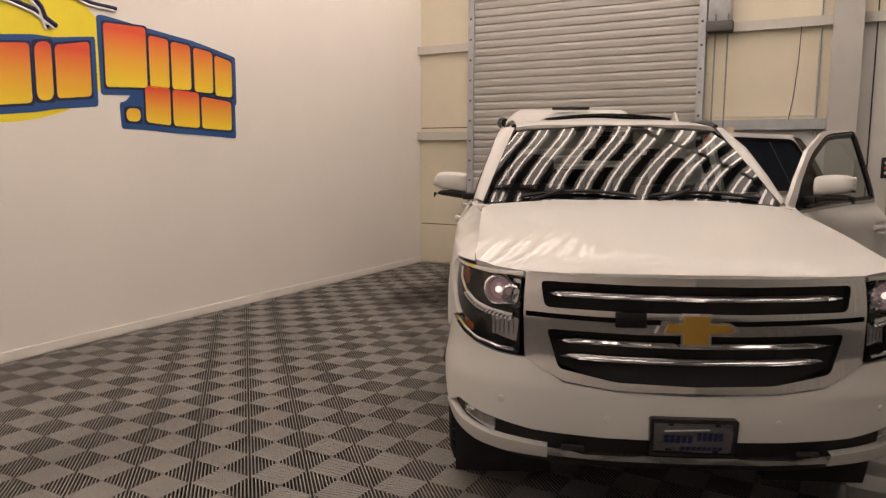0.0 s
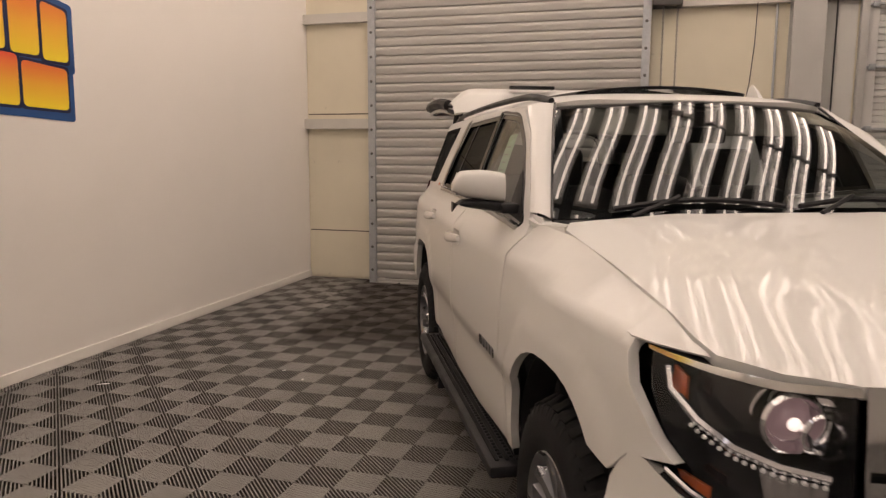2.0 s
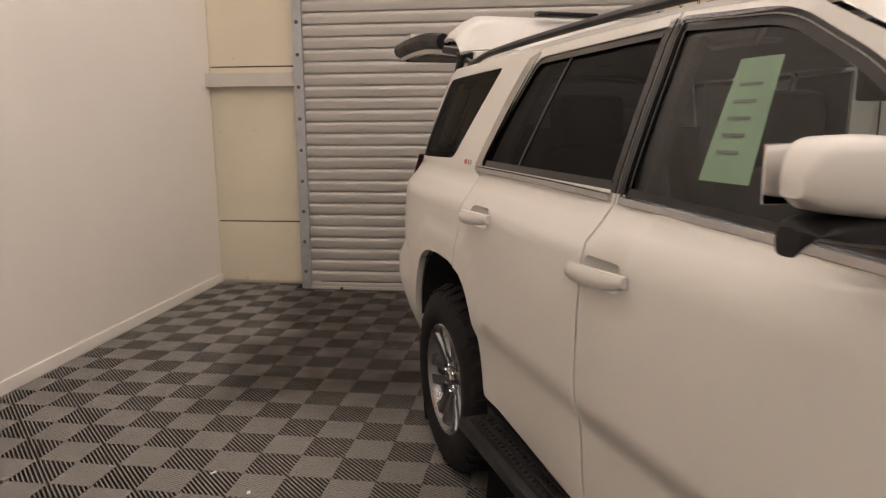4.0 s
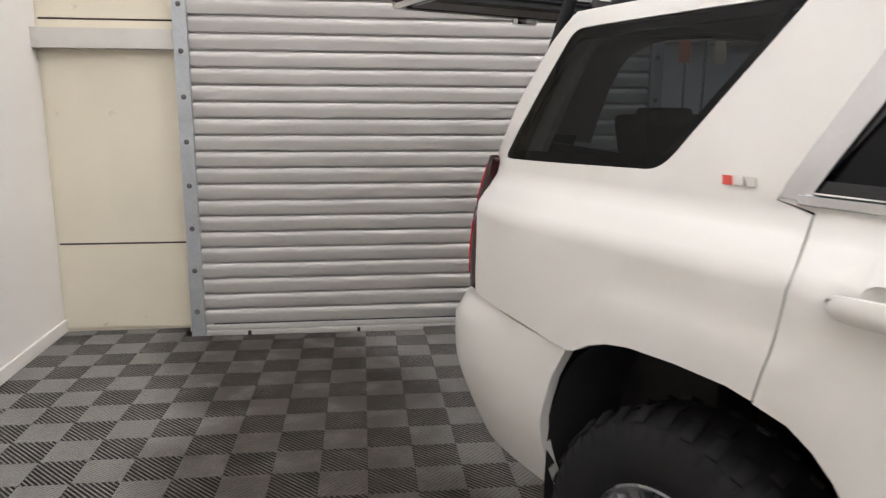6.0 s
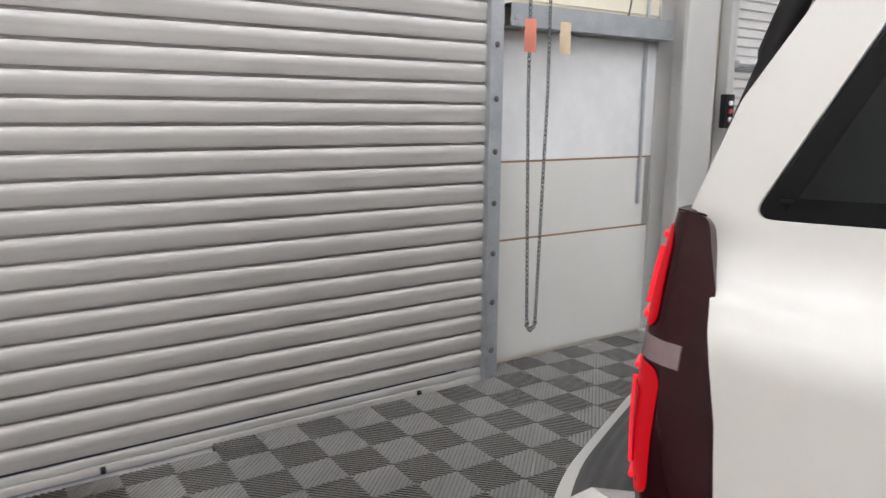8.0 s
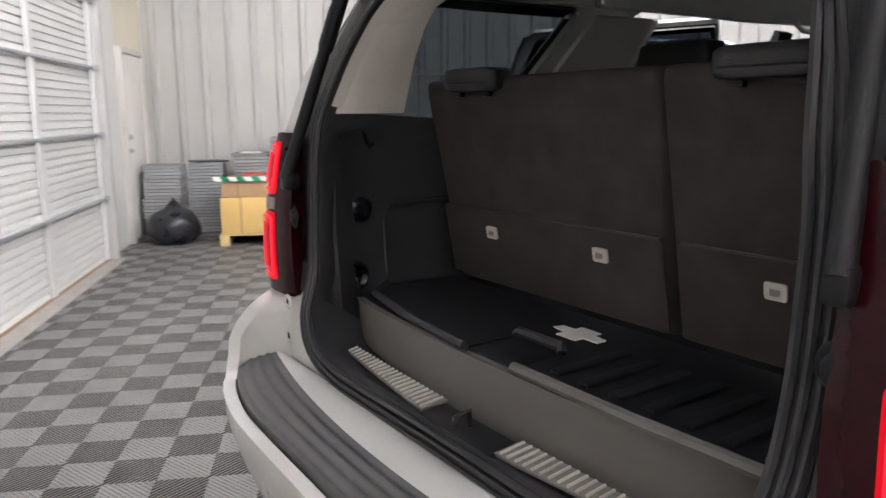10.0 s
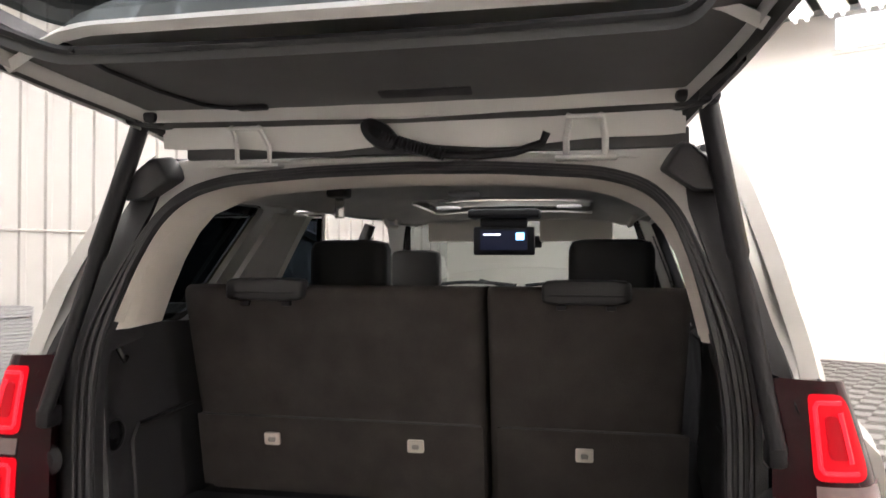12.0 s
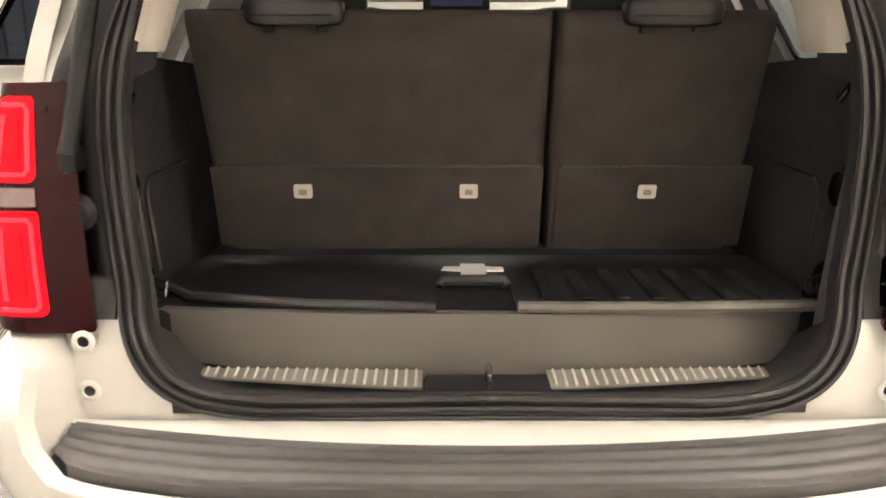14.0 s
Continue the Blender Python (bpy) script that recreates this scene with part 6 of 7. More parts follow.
GC = (0, 5.1, 2.6)
grid_out = [(-1, .0), (1, .0), (1, 1.12), (-1, 1.12)]
glass_hole = rounded([(-.82, .45), (-.40, .43), (0, .425), (.40, .43), (.82, .45), (.86, .80), (-.86, .80)], .06)
trim_out = rounded([(-.955, .10), (-.5, .072), (0, .062), (.5, .072), (.955, .10), (.985, .4), (.975, 1.08), (-.975, 1.08), (-.985, .4)], .04)
part("inner_trim", sheet(trim_out, gate_map(0), [glass_hole], step=.06, thick=-.03, mid=GC), M_GATETRIM, gate, "dark grey inner tailgate trim")
part("gate_shell", sheet(grid_out, gate_map(.02), [offset_loop(trim_out, -.03)], step=.07, thick=-.05, mid=GC), M_PAINT, gate, "white painted tailgate shell")
pane("rear_window", sheet(offset_loop(glass_hole, .02), gate_map(.05), step=.09, thick=.004, mid=(0, 5.1, 1)), M_QUART, gate, "dark rear window glass")
part("outer_skin", sheet([(-1, .83), (1, .83), (1, 1.12), (-1, 1.12)], gate_map(.11), step=.1, thick=.09, mid=(0, 5.1, 1)), M_PAINT, gate, "white outer tailgate skin")
part("glass_moulding", tube([gate_map(-.004)(p.x, p.y) for p in dense(glass_hole, .05)], .009, 6, True), M_SEAL, gate)
part("pull_cup", sheet(rounded([(-.26, .13), (.05, .128), (.05, .165), (-.26, .168)], .008), gate_map(-.002), step=.05, thick=.004, mid=GC), M_BLACK, gate)
wire = [gate_map(-.006)(u, v) for u, v in ((.52, .13), (.60, .13), (.68, .16), (.74, .25), (.77, .36), (.76, .46))]
part("demister_wire", tube(wire, .005, 6), M_BLACK, gate)
part("wire_clip", boxbm(.29, .36, HINGE.y + .12, HINGE.y + .14, HINGE.z + .018, HINGE.z + .03, bev=.004), M_BLACK, gate)
def hem_map(u, w):
    """The painted hem that curls from the inner trim down to the hinge line."""
    return Vector((u * gate_w(.05), HINGE.y + .085 - .018 * w - .008 * math.sin(math.pi * w / 2), HINGE.z + .022 - .041 * w + .006 * math.cos(9 * u) * w / 2 + .02 * u ** 6))


part("gate_hem", sheet([(-.98, 0), (.98, 0), (.98, 2), (-.98, 2)], hem_map, step=.08, thick=-.012, mid=GC), M_PAINT, gate, "white painted hem of the tailgate")
part("hinge_flange", sheet([(-.60, 4.50), (.60, 4.50), (.60, 4.605), (-.60, 4.605)], lambda x, y: Vector((x, y, 1.786 + .55 * (4.60 - y) - .03 * (x / .6) ** 4)), step=.06, thick=.01, mid=(0, 4.4, 1.5)), M_PAINT, car, "white painted roof edge under the hinges")
# spoiler above the window, standing up while the gate is open
def spoiler_map(u, v):
    prof = [(0, .03), (.05, .12), (.10, .19), (.20, .225), (.34, .205), (.44, .11)]
    k = v * 5
    i = min(int(k), 4)
    y, z = (prof[i][j] + (prof[i + 1][j] - prof[i][j]) * (k - i) for j in (0, 1))
    e = max(0, (abs(u) - .72) / .28)
    return Vector((u * .66, HINGE.y + .02 + y, HINGE.z + z * (1 - .55 * e ** 2)))


part("spoiler", sheet([(-1, 0), (1, 0), (1, 1), (-1, 1)], spoiler_map, step=.09, thick=.02, mid=(0, 4.9, 1.5)), M_PAINT, gate, "white tailgate spoiler")
part("brake_light", boxbm(-.20, .17, HINGE.y + .085, HINGE.y + .135, HINGE.z + .212, HINGE.z + .242, bev=.008), M_GLOSSBLACK, gate, "dark high-level brake lamp strip")
part("gate_edge", tube([gate_map(.04)(-1, v) for v in np.linspace(.3, 1.12, 10)], .045, 8, flat=1.0), M_BLACK, gate)
part("gate_edge", tube([gate_map(.04)(1, v) for v in np.linspace(.3, 1.12, 10)], .045, 8, flat=1.0), M_BLACK, gate)
part("gate_latch", boxbm(-.06, .06, HINGE.y + 1.10, HINGE.y + 1.15, HINGE.z + .02, HINGE.z + .08, bev=.01), M_SATIN, gate)
part("corner_latch", boxbm(-.69, -.62, HINGE.y + 1.08, HINGE.y + 1.16, HINGE.z + .05, HINGE.z + .13, bev=.01), M_SATIN, gate)
# hinges, wiring loom and roof-edge rail
for x in (.36, -.39):
    h = empty("hinge", None, gate)
    for dx in (-.04, .04):
        part("hinge_arm", tube([(x + dx, 4.628, 1.772), (x + dx, 4.632, 1.81), (x + dx * .85, 4.655, 1.838), (x + dx * .8, 4.672, 1.850)], .0055, 6, flat=1.6), M_PAINT, h)
    part("hinge_plate", boxbm(x - .04, x + .04, 4.664, 4.678, 1.843, 1.852, bev=.003), M_PAINT, h)
    part("hinge_foot", boxbm(x - .065, x + .065, 4.60, 4.638, 1.764, 1.774, bev=.004), M_PAINT, h)
part("wiring_boot", tube([(.045 - .135 * k / 40, 4.672 - .036 * k / 40, 1.822 - .040 * (k / 40) ** .8) for k in range(41)], lambda t: .012 + .003 * (int(t * 40 + .5) % 2), 10), M_BLACK, gate, "black corrugated wiring boot")
part("boot_flange", lathe([(0, 0), (.045, .0), (.05, .008), (.045, .02), (.02, .03)], 18, m=Matrix.Translation((.05, 4.652, 1.826)) @ pose(0, 0, 0, -35, 0, 90) @ Matrix.Diagonal((1, 1, .55, 1))), M_BLACK, gate)
part("wiring_loom", tube([(-.09, 4.636, 1.782), (-.16, 4.632, 1.778), (-.24, 4.635, 1.782), (-.30, 4.64, 1.80), (-.31, 4.645, 1.822)], .009, 8), M_BLACK, gate)
part("edge_seal", boxbm(-.60, .54, 4.592, 4.612, 1.788, 1.832, bev=.006), M_SEAL, gate)
for sgn in (-1, 1):
    part("strut_mount", boxbm(sgn * .60 - .045, sgn * .60 + .04, 4.62, 4.72, 1.858, 1.885, bev=.01), M_BLACK, gate)
    part("gate_cheek", tube([gate_map(-.004)(sgn * .99, v) for v in np.linspace(.02, .30, 8)], .02, 8), M_BLACK, gate)

# ---- wheels ----
def wheel():
    w = empty("wheel", None, car)
    R, W = .402, .135
    tyre = lathe([(.235, -W * .80), (.25, -W * .92), (.30, -W), (.352, -W * .97), (.384, -W * .86), (.398, -W * .70), (R, -W * .4), (R, W * .4), (.398, W * .70), (.384, W * .86), (.352, W * .97), (.30, W), (.25, W * .92), (.235, W * .80)], 64)
    t = part("tyre", tyre, M_RUBBER, w, "black all-terrain tyre")
    lug = finish(boxbm(-.03, .03, -.016, .016, -.004, .008, bev=.003), "tread_block")
    for i in range(36):
        for j, o in enumerate((-.085, 0, .085)):
            a = 10 * i + 5 * (j % 2)
            part("tread_block", lug, M_RUBBER, t).matrix_basis = pose(0, 0, 0, a) @ pose(o, 0, R - .001, 0, 0 if j == 1 else (25 if o > 0 else -25), 12)
    for i in range(48):
        a = 7.5 * i
        part("sidewall_rib", lug, M_RUBBER, t).matrix_basis = pose(0, 0, 0, a) @ pose(.118, 0, .372, 0, 68, 0) @ Matrix.Scale(.55, 4)
    rim = lathe([(.243, .112), (.246, .120), (.240, .124), (.228, .112), (.216, .07), (.210, -.05), (.225, -.10), (.235, -.11)], 56)
    r = part("rim", rim, M_RIM, w, "machined alloy rim with six split spokes")
    part("barrel_back", lathe([(0, -.03), (.21, -.03)], 32), M_WELL, r)
    part("brake_disc", lathe([(.06, -.01), (.165, -.01), (.165, .012), (.06, .012)], 40), M_GALV, r)
    hub = lathe([(0, .098), (.034, .098), (.040, .092), (.045, .085), (.082, .078), (.088, .06), (.088, .0)], 36)
    part("hub", hub, M_RIM, r)
    part("centre_cap", lathe([(0, .104), (.030, .102), (.036, .096)], 24), M_SATIN, r)
    bm = bmesh.new()
    for s in (-1, 1):
        prof = [(.07, .082, .034), (.12, .090, .034), (.17, .098, .040), (.215, .108, .056), (.232, .112, .064)]
        rows = []
        for rad, o, hw in prof:
            c = s * (.020 + .16 * max(0, rad - .10))
            rows.append([bm.verts.new((o - .03, c - s * hw * .55, rad)), bm.verts.new((o, c - s * hw * .30, rad)), bm.verts.new((o, c + s * hw * .55, rad)), bm.verts.new((o - .035, c + s * hw * .85, rad))])
        for a, b in zip(rows, rows[1:]):
            for k in range(3):
                bm.faces.new((a[k], a[k + 1], b[k + 1], b[k]))
    bmesh.ops.recalc_face_normals(bm, faces=bm.faces)
    sp = finish(bm, "spoke", True, 25)
    pocket = finish(boxbm(.062, .086, -.016, .016, .10, .21, bev=.006), "spoke_pocket")
    nut = finish(lathe([(0, .022), (.007, .022), (.010, .018), (.010, 0)], 6), "wheel_nut")
    for i in range(6):
        part("spoke", sp, M_RIM, r).matrix_basis = pose(0, 0, 0, 60 * i + 12)
        part("spoke_pocket", pocket, M_RIMDARK, r).matrix_basis = pose(0, 0, 0, 60 * i + 12)
        part("wheel_nut", nut, M_CHROME, r).matrix_basis = pose(0, 0, 0, 60 * i + 42) @ pose(.078, 0, .058)
    return w


w0 = wheel()
spots = [(-1, .99), (-1, 3.90), (1, .99), (1, 3.90)]
for i, (sgn, y) in enumerate(spots):
    m = pose(sgn * .862, y, .402, 0, 0, 0 if sgn > 0 else 180) @ pose(0, 0, 0, 25 * i)
    if i == 0:
        w0.matrix_basis = m
    else:
        copy_thing(w0, m)

# ---- underbody and cabin shell ----
part("underbody", boxbm(-.72, .72, .30, 4.75, .28, .48, bev=.03), M_WELL, car, "dark underbody")
part("engine_bay", boxbm(-.70, .70, .22, 1.42, .48, 1.08, bev=.03), M_WELL, car)
part("cabin_floor", boxbm(-.86, .86, 1.5, 4.72, .48, .52, bev=.01), M_VINYL, car)
part("bulkhead", boxbm(-.84, .84, 1.36, 1.50, .48, 1.27, bev=.02), M_WELL, car)
part("headlining", sheet(mirrored([(0, 2.08), (.58, 2.14), (.62, 2.3), (.655, 3.0), (.65, 4.2), (.60, 4.50), (.4, 4.55), (0, 4.555)]), lambda x, y: roof_map(x, y) + Vector((0, 0, -.05 - .02 * (x / .6) ** 4)), [offset_loop(SUN, .01)], step=.09, thick=.01), M_HEAD, car, "grey cloth headlining")
# dashboard, steering wheel, visors
def dash_map(u, v):
    prof = [(1.44, 1.25), (1.55, 1.262), (1.68, 1.258), (1.76, 1.22), (1.78, 1.12), (1.72, .92), (1.62, .80)]
    k = v * 6
    i = min(int(k), 5)
    y, z = (prof[i][j] + (prof[i + 1][j] - prof[i][j]) * (k - i) for j in (0, 1))
    return Vector((u * .82, y - .05 * u * u, z))


part("dashboard", sheet([(-1, 0), (1, 0), (1, 1), (-1, 1)], dash_map, step=.08, thick=.01, mid=(0, 1.4, .9)), M_VINYL, car, "black dashboard")
part("steering_wheel", tube([(.38 + .185 * math.cos(a), 1.93 - .07 * math.sin(a), 1.10 + .17 * math.sin(a)) for a in np.linspace(0, 2 * math.pi, 33)[:-1]], .016, 8, True), M_VINYL, car)
for sgn in (-1, 1):
    part("sun_visor", boxbm(min(sgn * .12, sgn * .52), max(sgn * .12, sgn * .52), 2.06, 2.09, 1.655, 1.775, bev=.012), M_LIGHTTRIM, car, "grey sun visor")
    part("grab_handle", tube([(sgn * .60, 2.5, 1.755), (sgn * .585, 2.54, 1.72), (sgn * .585, 2.70, 1.72), (sgn * .60, 2.74, 1.755)], .011, 8), M_LIGHTTRIM, car)
part("rear_view_mirror", boxbm(-.13, .13, 2.0, 2.03, 1.62, 1.69, bev=.012), M_BLACK, car)
part("paper_on_dash", sheet([(.62, .06), (.80, .06), (.78, .30), (.64, .26)], lambda u, v: dash_map(u, v) + Vector((0, 0, .012)), step=.06, thick=.002, mid=(0, 1.4, .9)), M_WHITE, car)
for x, y in ((.30, 2.6), (-.30, 2.6), (.1, 3.3)):
    part("roof_lamp", boxbm(x - .06, x + .06, y - .035, y + .035, roof_mid(y) - .072, roof_mid(y) - .055, bev=.008), M_WHITE, car)
for x, y in ((.22, 3.95), (-.05, 4.2)):
    part("ceiling_speaker", lathe([(0, -.008), (.035, -.006), (.04, 0)], 16, m=pose(x, y, roof_mid(y) - .066, 0, 90, 0)), M_GREYTRIM, car)


# seats
def cushion(x0, x1, y0, y1, z0, z1, bev=.04, lean=0.0, puff=.015, mt=M_VINYL, nm="cushion", par=None, lab=""):
    bm = boxbm(x0, x1, y0, y1, z0, z1)
    bmesh.ops.subdivide_edges(bm, edges=list(bm.edges), cuts=5, use_grid_fill=True)
    cx, cy, cz = (x0 + x1) / 2, (y0 + y1) / 2, (z0 + z1) / 2
    for v in bm.verts:
        q = [(v.co.x - cx) / (x1 - x0) * 2, (v.co.y - cy) / (y1 - y0) * 2, (v.co.z - cz) / (z1 - z0) * 2]
        l8 = (abs(q[0]) ** 7 + abs(q[1]) ** 7 + abs(q[2]) ** 7) ** (1 / 7)
        m8 = max(abs(q[0]), abs(q[1]), abs(q[2]))
        k = m8 / l8 if l8 else 1
        v.co = Vector((cx + q[0] * k * (x1 - x0) / 2, cy + q[1] * k * (y1 - y0) / 2, cz + q[2] * k * (z1 - z0) / 2))
        v.co.y += lean * (v.co.z - z0)
    return part(nm, bm, mt, par, lab)


def bucket(x, y, top, w=.50, hr=.28, nm="front_seat"):
    s = empty(nm, None, car)
    cushion(x - w / 2, x + w / 2, y - .50, y + .05, .72, .92, par=s, nm="seat_base")
    cushion(x - w / 2, x + w / 2, y - .02, y + .12, .90, top - .19, lean=.22, par=s, nm="backrest")
    yy = y + .17 + (top - 1.1) * .22
    cushion(x - hr / 2, x + hr / 2, yy - .055, yy + .055, top - .20, top, par=s, nm="headrest")
    for dx in (-.06, .06):
        part("headrest_post", tube([(x + dx, yy, top - .25), (x + dx, yy, top - .15)], .007, 6), M_CHROME, s)
    return s


for x in (.47, -.47):
    bucket(x, 2.30, 1.60, .54, .25)["label"] = "black leather front seat"
    bucket(x, 3.32, 1.625, .52, .29, "second_row_seat")["label"] = "black leather second row seat"
# third row seat backs: wide pair and a single, split off the middle
third = empty("third_row_seat", None, car)
third["label"] = "charcoal carpeted folding third row seat"


def back_y(z):
    return 4.385 + (z - .95) * .20


for x0, x1, tags in ((-.148, .632, (.405, .025)), (-.625, -.158, (-.385,))):
    bm = bmesh.new()
    n, m_ = 12, 14
    def seat_pt(u, v, d):
        x = x0 + (x1 - x0) * u
        z = .945 + (1.487 - .945) * v
        e = min(u, 1 - u) * (x1 - x0)
        r = .03
        pull = 0 if e > r else (r - math.sqrt(max(0, r * r - (r - e) ** 2)))
        topr = 0 if (1 - v) * .54 > r else (r - math.sqrt(max(0, r * r - (r - (1 - v) * .54) ** 2)))
        side_in = .028 * (1 - v) * (1 if (x1 > .5 and u > .5) or (x0 < -.5 and u < .5) else 0) * abs(2 * u - 1)
        return Vector((x - math.copysign(side_in, u - .5), back_y(z) - pull - topr + d, z))
    us, vs_ = [0, .012, .03, .06] + list(np.linspace(.12, .88, n)) + [.94, .97, .988, 1], list(np.linspace(0, .9, m_)) + [.94, .97, .985, .995, 1]
    g = [[bm.verts.new(seat_pt(u, v, 0)) for u in us] for v in vs_]
    for a, b in zip(g, g[1:]):
        for k in range(len(us) - 1):
            bm.faces.new((a[k], a[k + 1], b[k + 1], b[k]))
    fr = [[bm.verts.new(seat_pt(u, v, -.10)) for u in us] for v in vs_]
    for k in range(len(us) - 1):
        bm.faces.new((g[-1][k], g[-1][k + 1], fr[-1][k + 1], fr[-1][k]))
    for k in range(len(vs_) - 1):
        bm.faces.new((g[k][0], g[k + 1][0], fr[k + 1][0], fr[k][0]))
        bm.faces.new((g[k][-1], g[k + 1][-1], fr[k + 1][-1], fr[k][-1]))
    part("seat_back", bm, M_CLOTH, third, "charcoal carpeted seat back")
    # folding flap with its top seam, and the anchor covers
    flap = sheet([(x0 + .004, .955), (x1 - .02, .955), (x1 - .02, 1.148), (x0 + .004, 1.148)], lambda x, z: Vector((x, back_y(z) + .006, z)), step=.08, thick=.006, mid=(0, 4.0, 1.05))
    part("seat_flap", flap, M_CLOTH, third)
    part("seat_seam", tube([(x, back_y(1.15) + .003, 1.15) for x in np.linspace(x0 + .01, x1 - .03, 8)], .003, 5), M_VINYL, third)
    for x in tags:
        tg = part("anchor_cover", sheet(rounded([(x - .021, 1.075), (x + .021, 1.075), (x + .021, 1.107), (x - .021, 1.107)], .006), lambda xx, z: Vector((xx, back_y(z) + .012, z)), step=.03, thick=.006, mid=(0, 4.0, 1.05)), M_LIGHTTRIM, third, "small pale anchor cover")
        part("anchor_mark", boxbm(x - .009, x + .009, back_y(1.09) + .0115, back_y(1.09) + .0135, 1.084, 1.098, bev=.003), M_GREYTRIM, tg)
    hx = .39 if x1 > .5 else -.39
    cushion(hx - .100, hx + .100, back_y(1.5) - .045, back_y(1.5) + .030, 1.452, 1.508, par=third, nm="headrest", lab="folded black headrest")
    part("headrest_seam", tube([(hx + dx, back_y(1.5) + .0315 - .02 * (abs(dx) / .1) ** 8, 1.472) for dx in np.linspace(-.092, .092, 15)], .0022, 5), M_BLACK, third)
    for dx in (-.055, .055):
        part("headrest_post", boxbm(hx + dx - .012, hx + dx + .012, back_y(1.45) + .005, back_y(1.45) + .02, 1.438, 1.452, bev=.004), M_BLACK, third)
# cargo floor: dark mat, raised lip with a grip, grey front panel, sill with bright plates
part("cargo_box", boxbm(-.68, .68, 4.0, 4.70, .52, .905, bev=.01), M_WELL, car)
part("cargo_mat", sheet([(-.655, 4.36), (.655, 4.36), (.685, 4.58), (.60, 4.665), (.35, 4.715), (.10, 4.735), (.10, 4.60), (-.06, 4.60), (-.06, 4.735), (-.35, 4.735), (-.66, 4.72), (-.67, 4.58)], lambda x, y: Vector((x, y, .922)), step=.08, thick=.012, mid=(0, 4.5, .5)), M_MAT, car, "glossy black cargo floor mat")
part("cargo_floor_edge", tube([(.685, 4.58, .922), (.60, 4.668, .924), (.35, 4.718, .924), (.10, 4.738, .924)], .010, 8), M_TRIM, car)
part("cargo_floor_edge", tube([(-.06, 4.74, .924), (-.35, 4.742, .924), (-.64, 4.73, .924)], .012, 8), M_CARGO, car)
grip = part("grip_recess", boxbm(-.07, .11, 4.58, 4.73, .90, .917, bev=.01), M_BLACK, car, "black floor grip")
part("grip_bar", tube([(-.05, 4.605, .925), (-.045, 4.60, .935), (.085, 4.60, .935), (.09, 4.605, .925)], .012, 8), M_TRIM, grip)
for i in range(7):
    x = -.13 - .072 * i
    part("floor_rib", boxbm(x - .014, x + .014, 4.50, 4.70, .922, .930, bev=.003), M_MAT, car)
em2 = part("cargo_emblem", sheet([(-.052, 4.505), (-.012, 4.505), (-.012, 4.53), (.045, 4.53), (.045, 4.505), (.088, 4.497), (.082, 4.472), (.045, 4.472), (.045, 4.45), (-.012, 4.45), (-.012, 4.472), (-.052, 4.478)], lambda x, y: Vector((x, y, .927)), step=.05, thick=.003, mid=(0, 4.5, .5)), M_WHITE, car, "pale plain emblem on the floor mat")


def front_panel(x, z):
    return Vector((x, 4.748 - .05 * (abs(x) / .64) ** 3, z))


part("cargo_front_panel", sheet(rounded([(-.642, .800), (-.3, .779), (0, .777), (.3, .779), (.642, .800), (.66, .905), (.4, .912), (-.4, .912), (-.66, .905)], .01), front_panel, step=.08, thick=.02, mid=(0, 4.3, .85)), M_CARGO, car, "smooth grey cargo front panel")
part("sill_trim", sheet([(-.60, 4.70), (-.3, 4.745), (.3, 4.745), (.60, 4.70), (.58, 4.86), (.3, 4.872), (-.3, 4.872), (-.58, 4.86)], lambda x, y: Vector((x, y, .779 + .003 * math.sin(30 * y))), step=.06, thick=.02, mid=(0, 4.8, .3)), M_TRIM, car, "dark plastic sill trim")
for x0, x1 in ((.125, .555), (-.545, -.115)):
    pts = [(x0, 4.766), (x1, 4.766), (x1, 4.832), (x0, 4.832)]

    def taper_(x, y):
        k = (y - 4.766) / .066
        return Vector((x, 4.764 - .012 * (abs(x) / .55) ** 2 + .066 * k * (1 - .6 * min(1, max(0, (abs(x) - .15) / .42))), .8035 - .006 * k))
    pz = part("sill_plate", sheet(pts, taper_, step=.05, thick=.006, mid=(0, 4.8, .3)), M_PLATE, car, "bright ribbed sill plate")
    for i in range(22):
        x = x0 + .012 + i * (x1 - x0 - .024) / 21
        a, b = taper_(x, 4.770), taper_(x, 4.828)
        part("plate_rib", tube([a + Vector((0, 0, .002)), b + Vector((0, 0, .002))], .003, 8), M_PLATERIB, pz)
part("latch_tray", boxbm(-.12, .12, 4.765, 4.85, .776, .798, bev=.009), M_BLACK, car)
part("striker", tube([(-.0, 4.835, .785), (-.0, 4.835, .825), (-.0, 4.80, .83), (-.0, 4.795, .785)], .006, 8), M_SATIN, car, "steel latch striker")
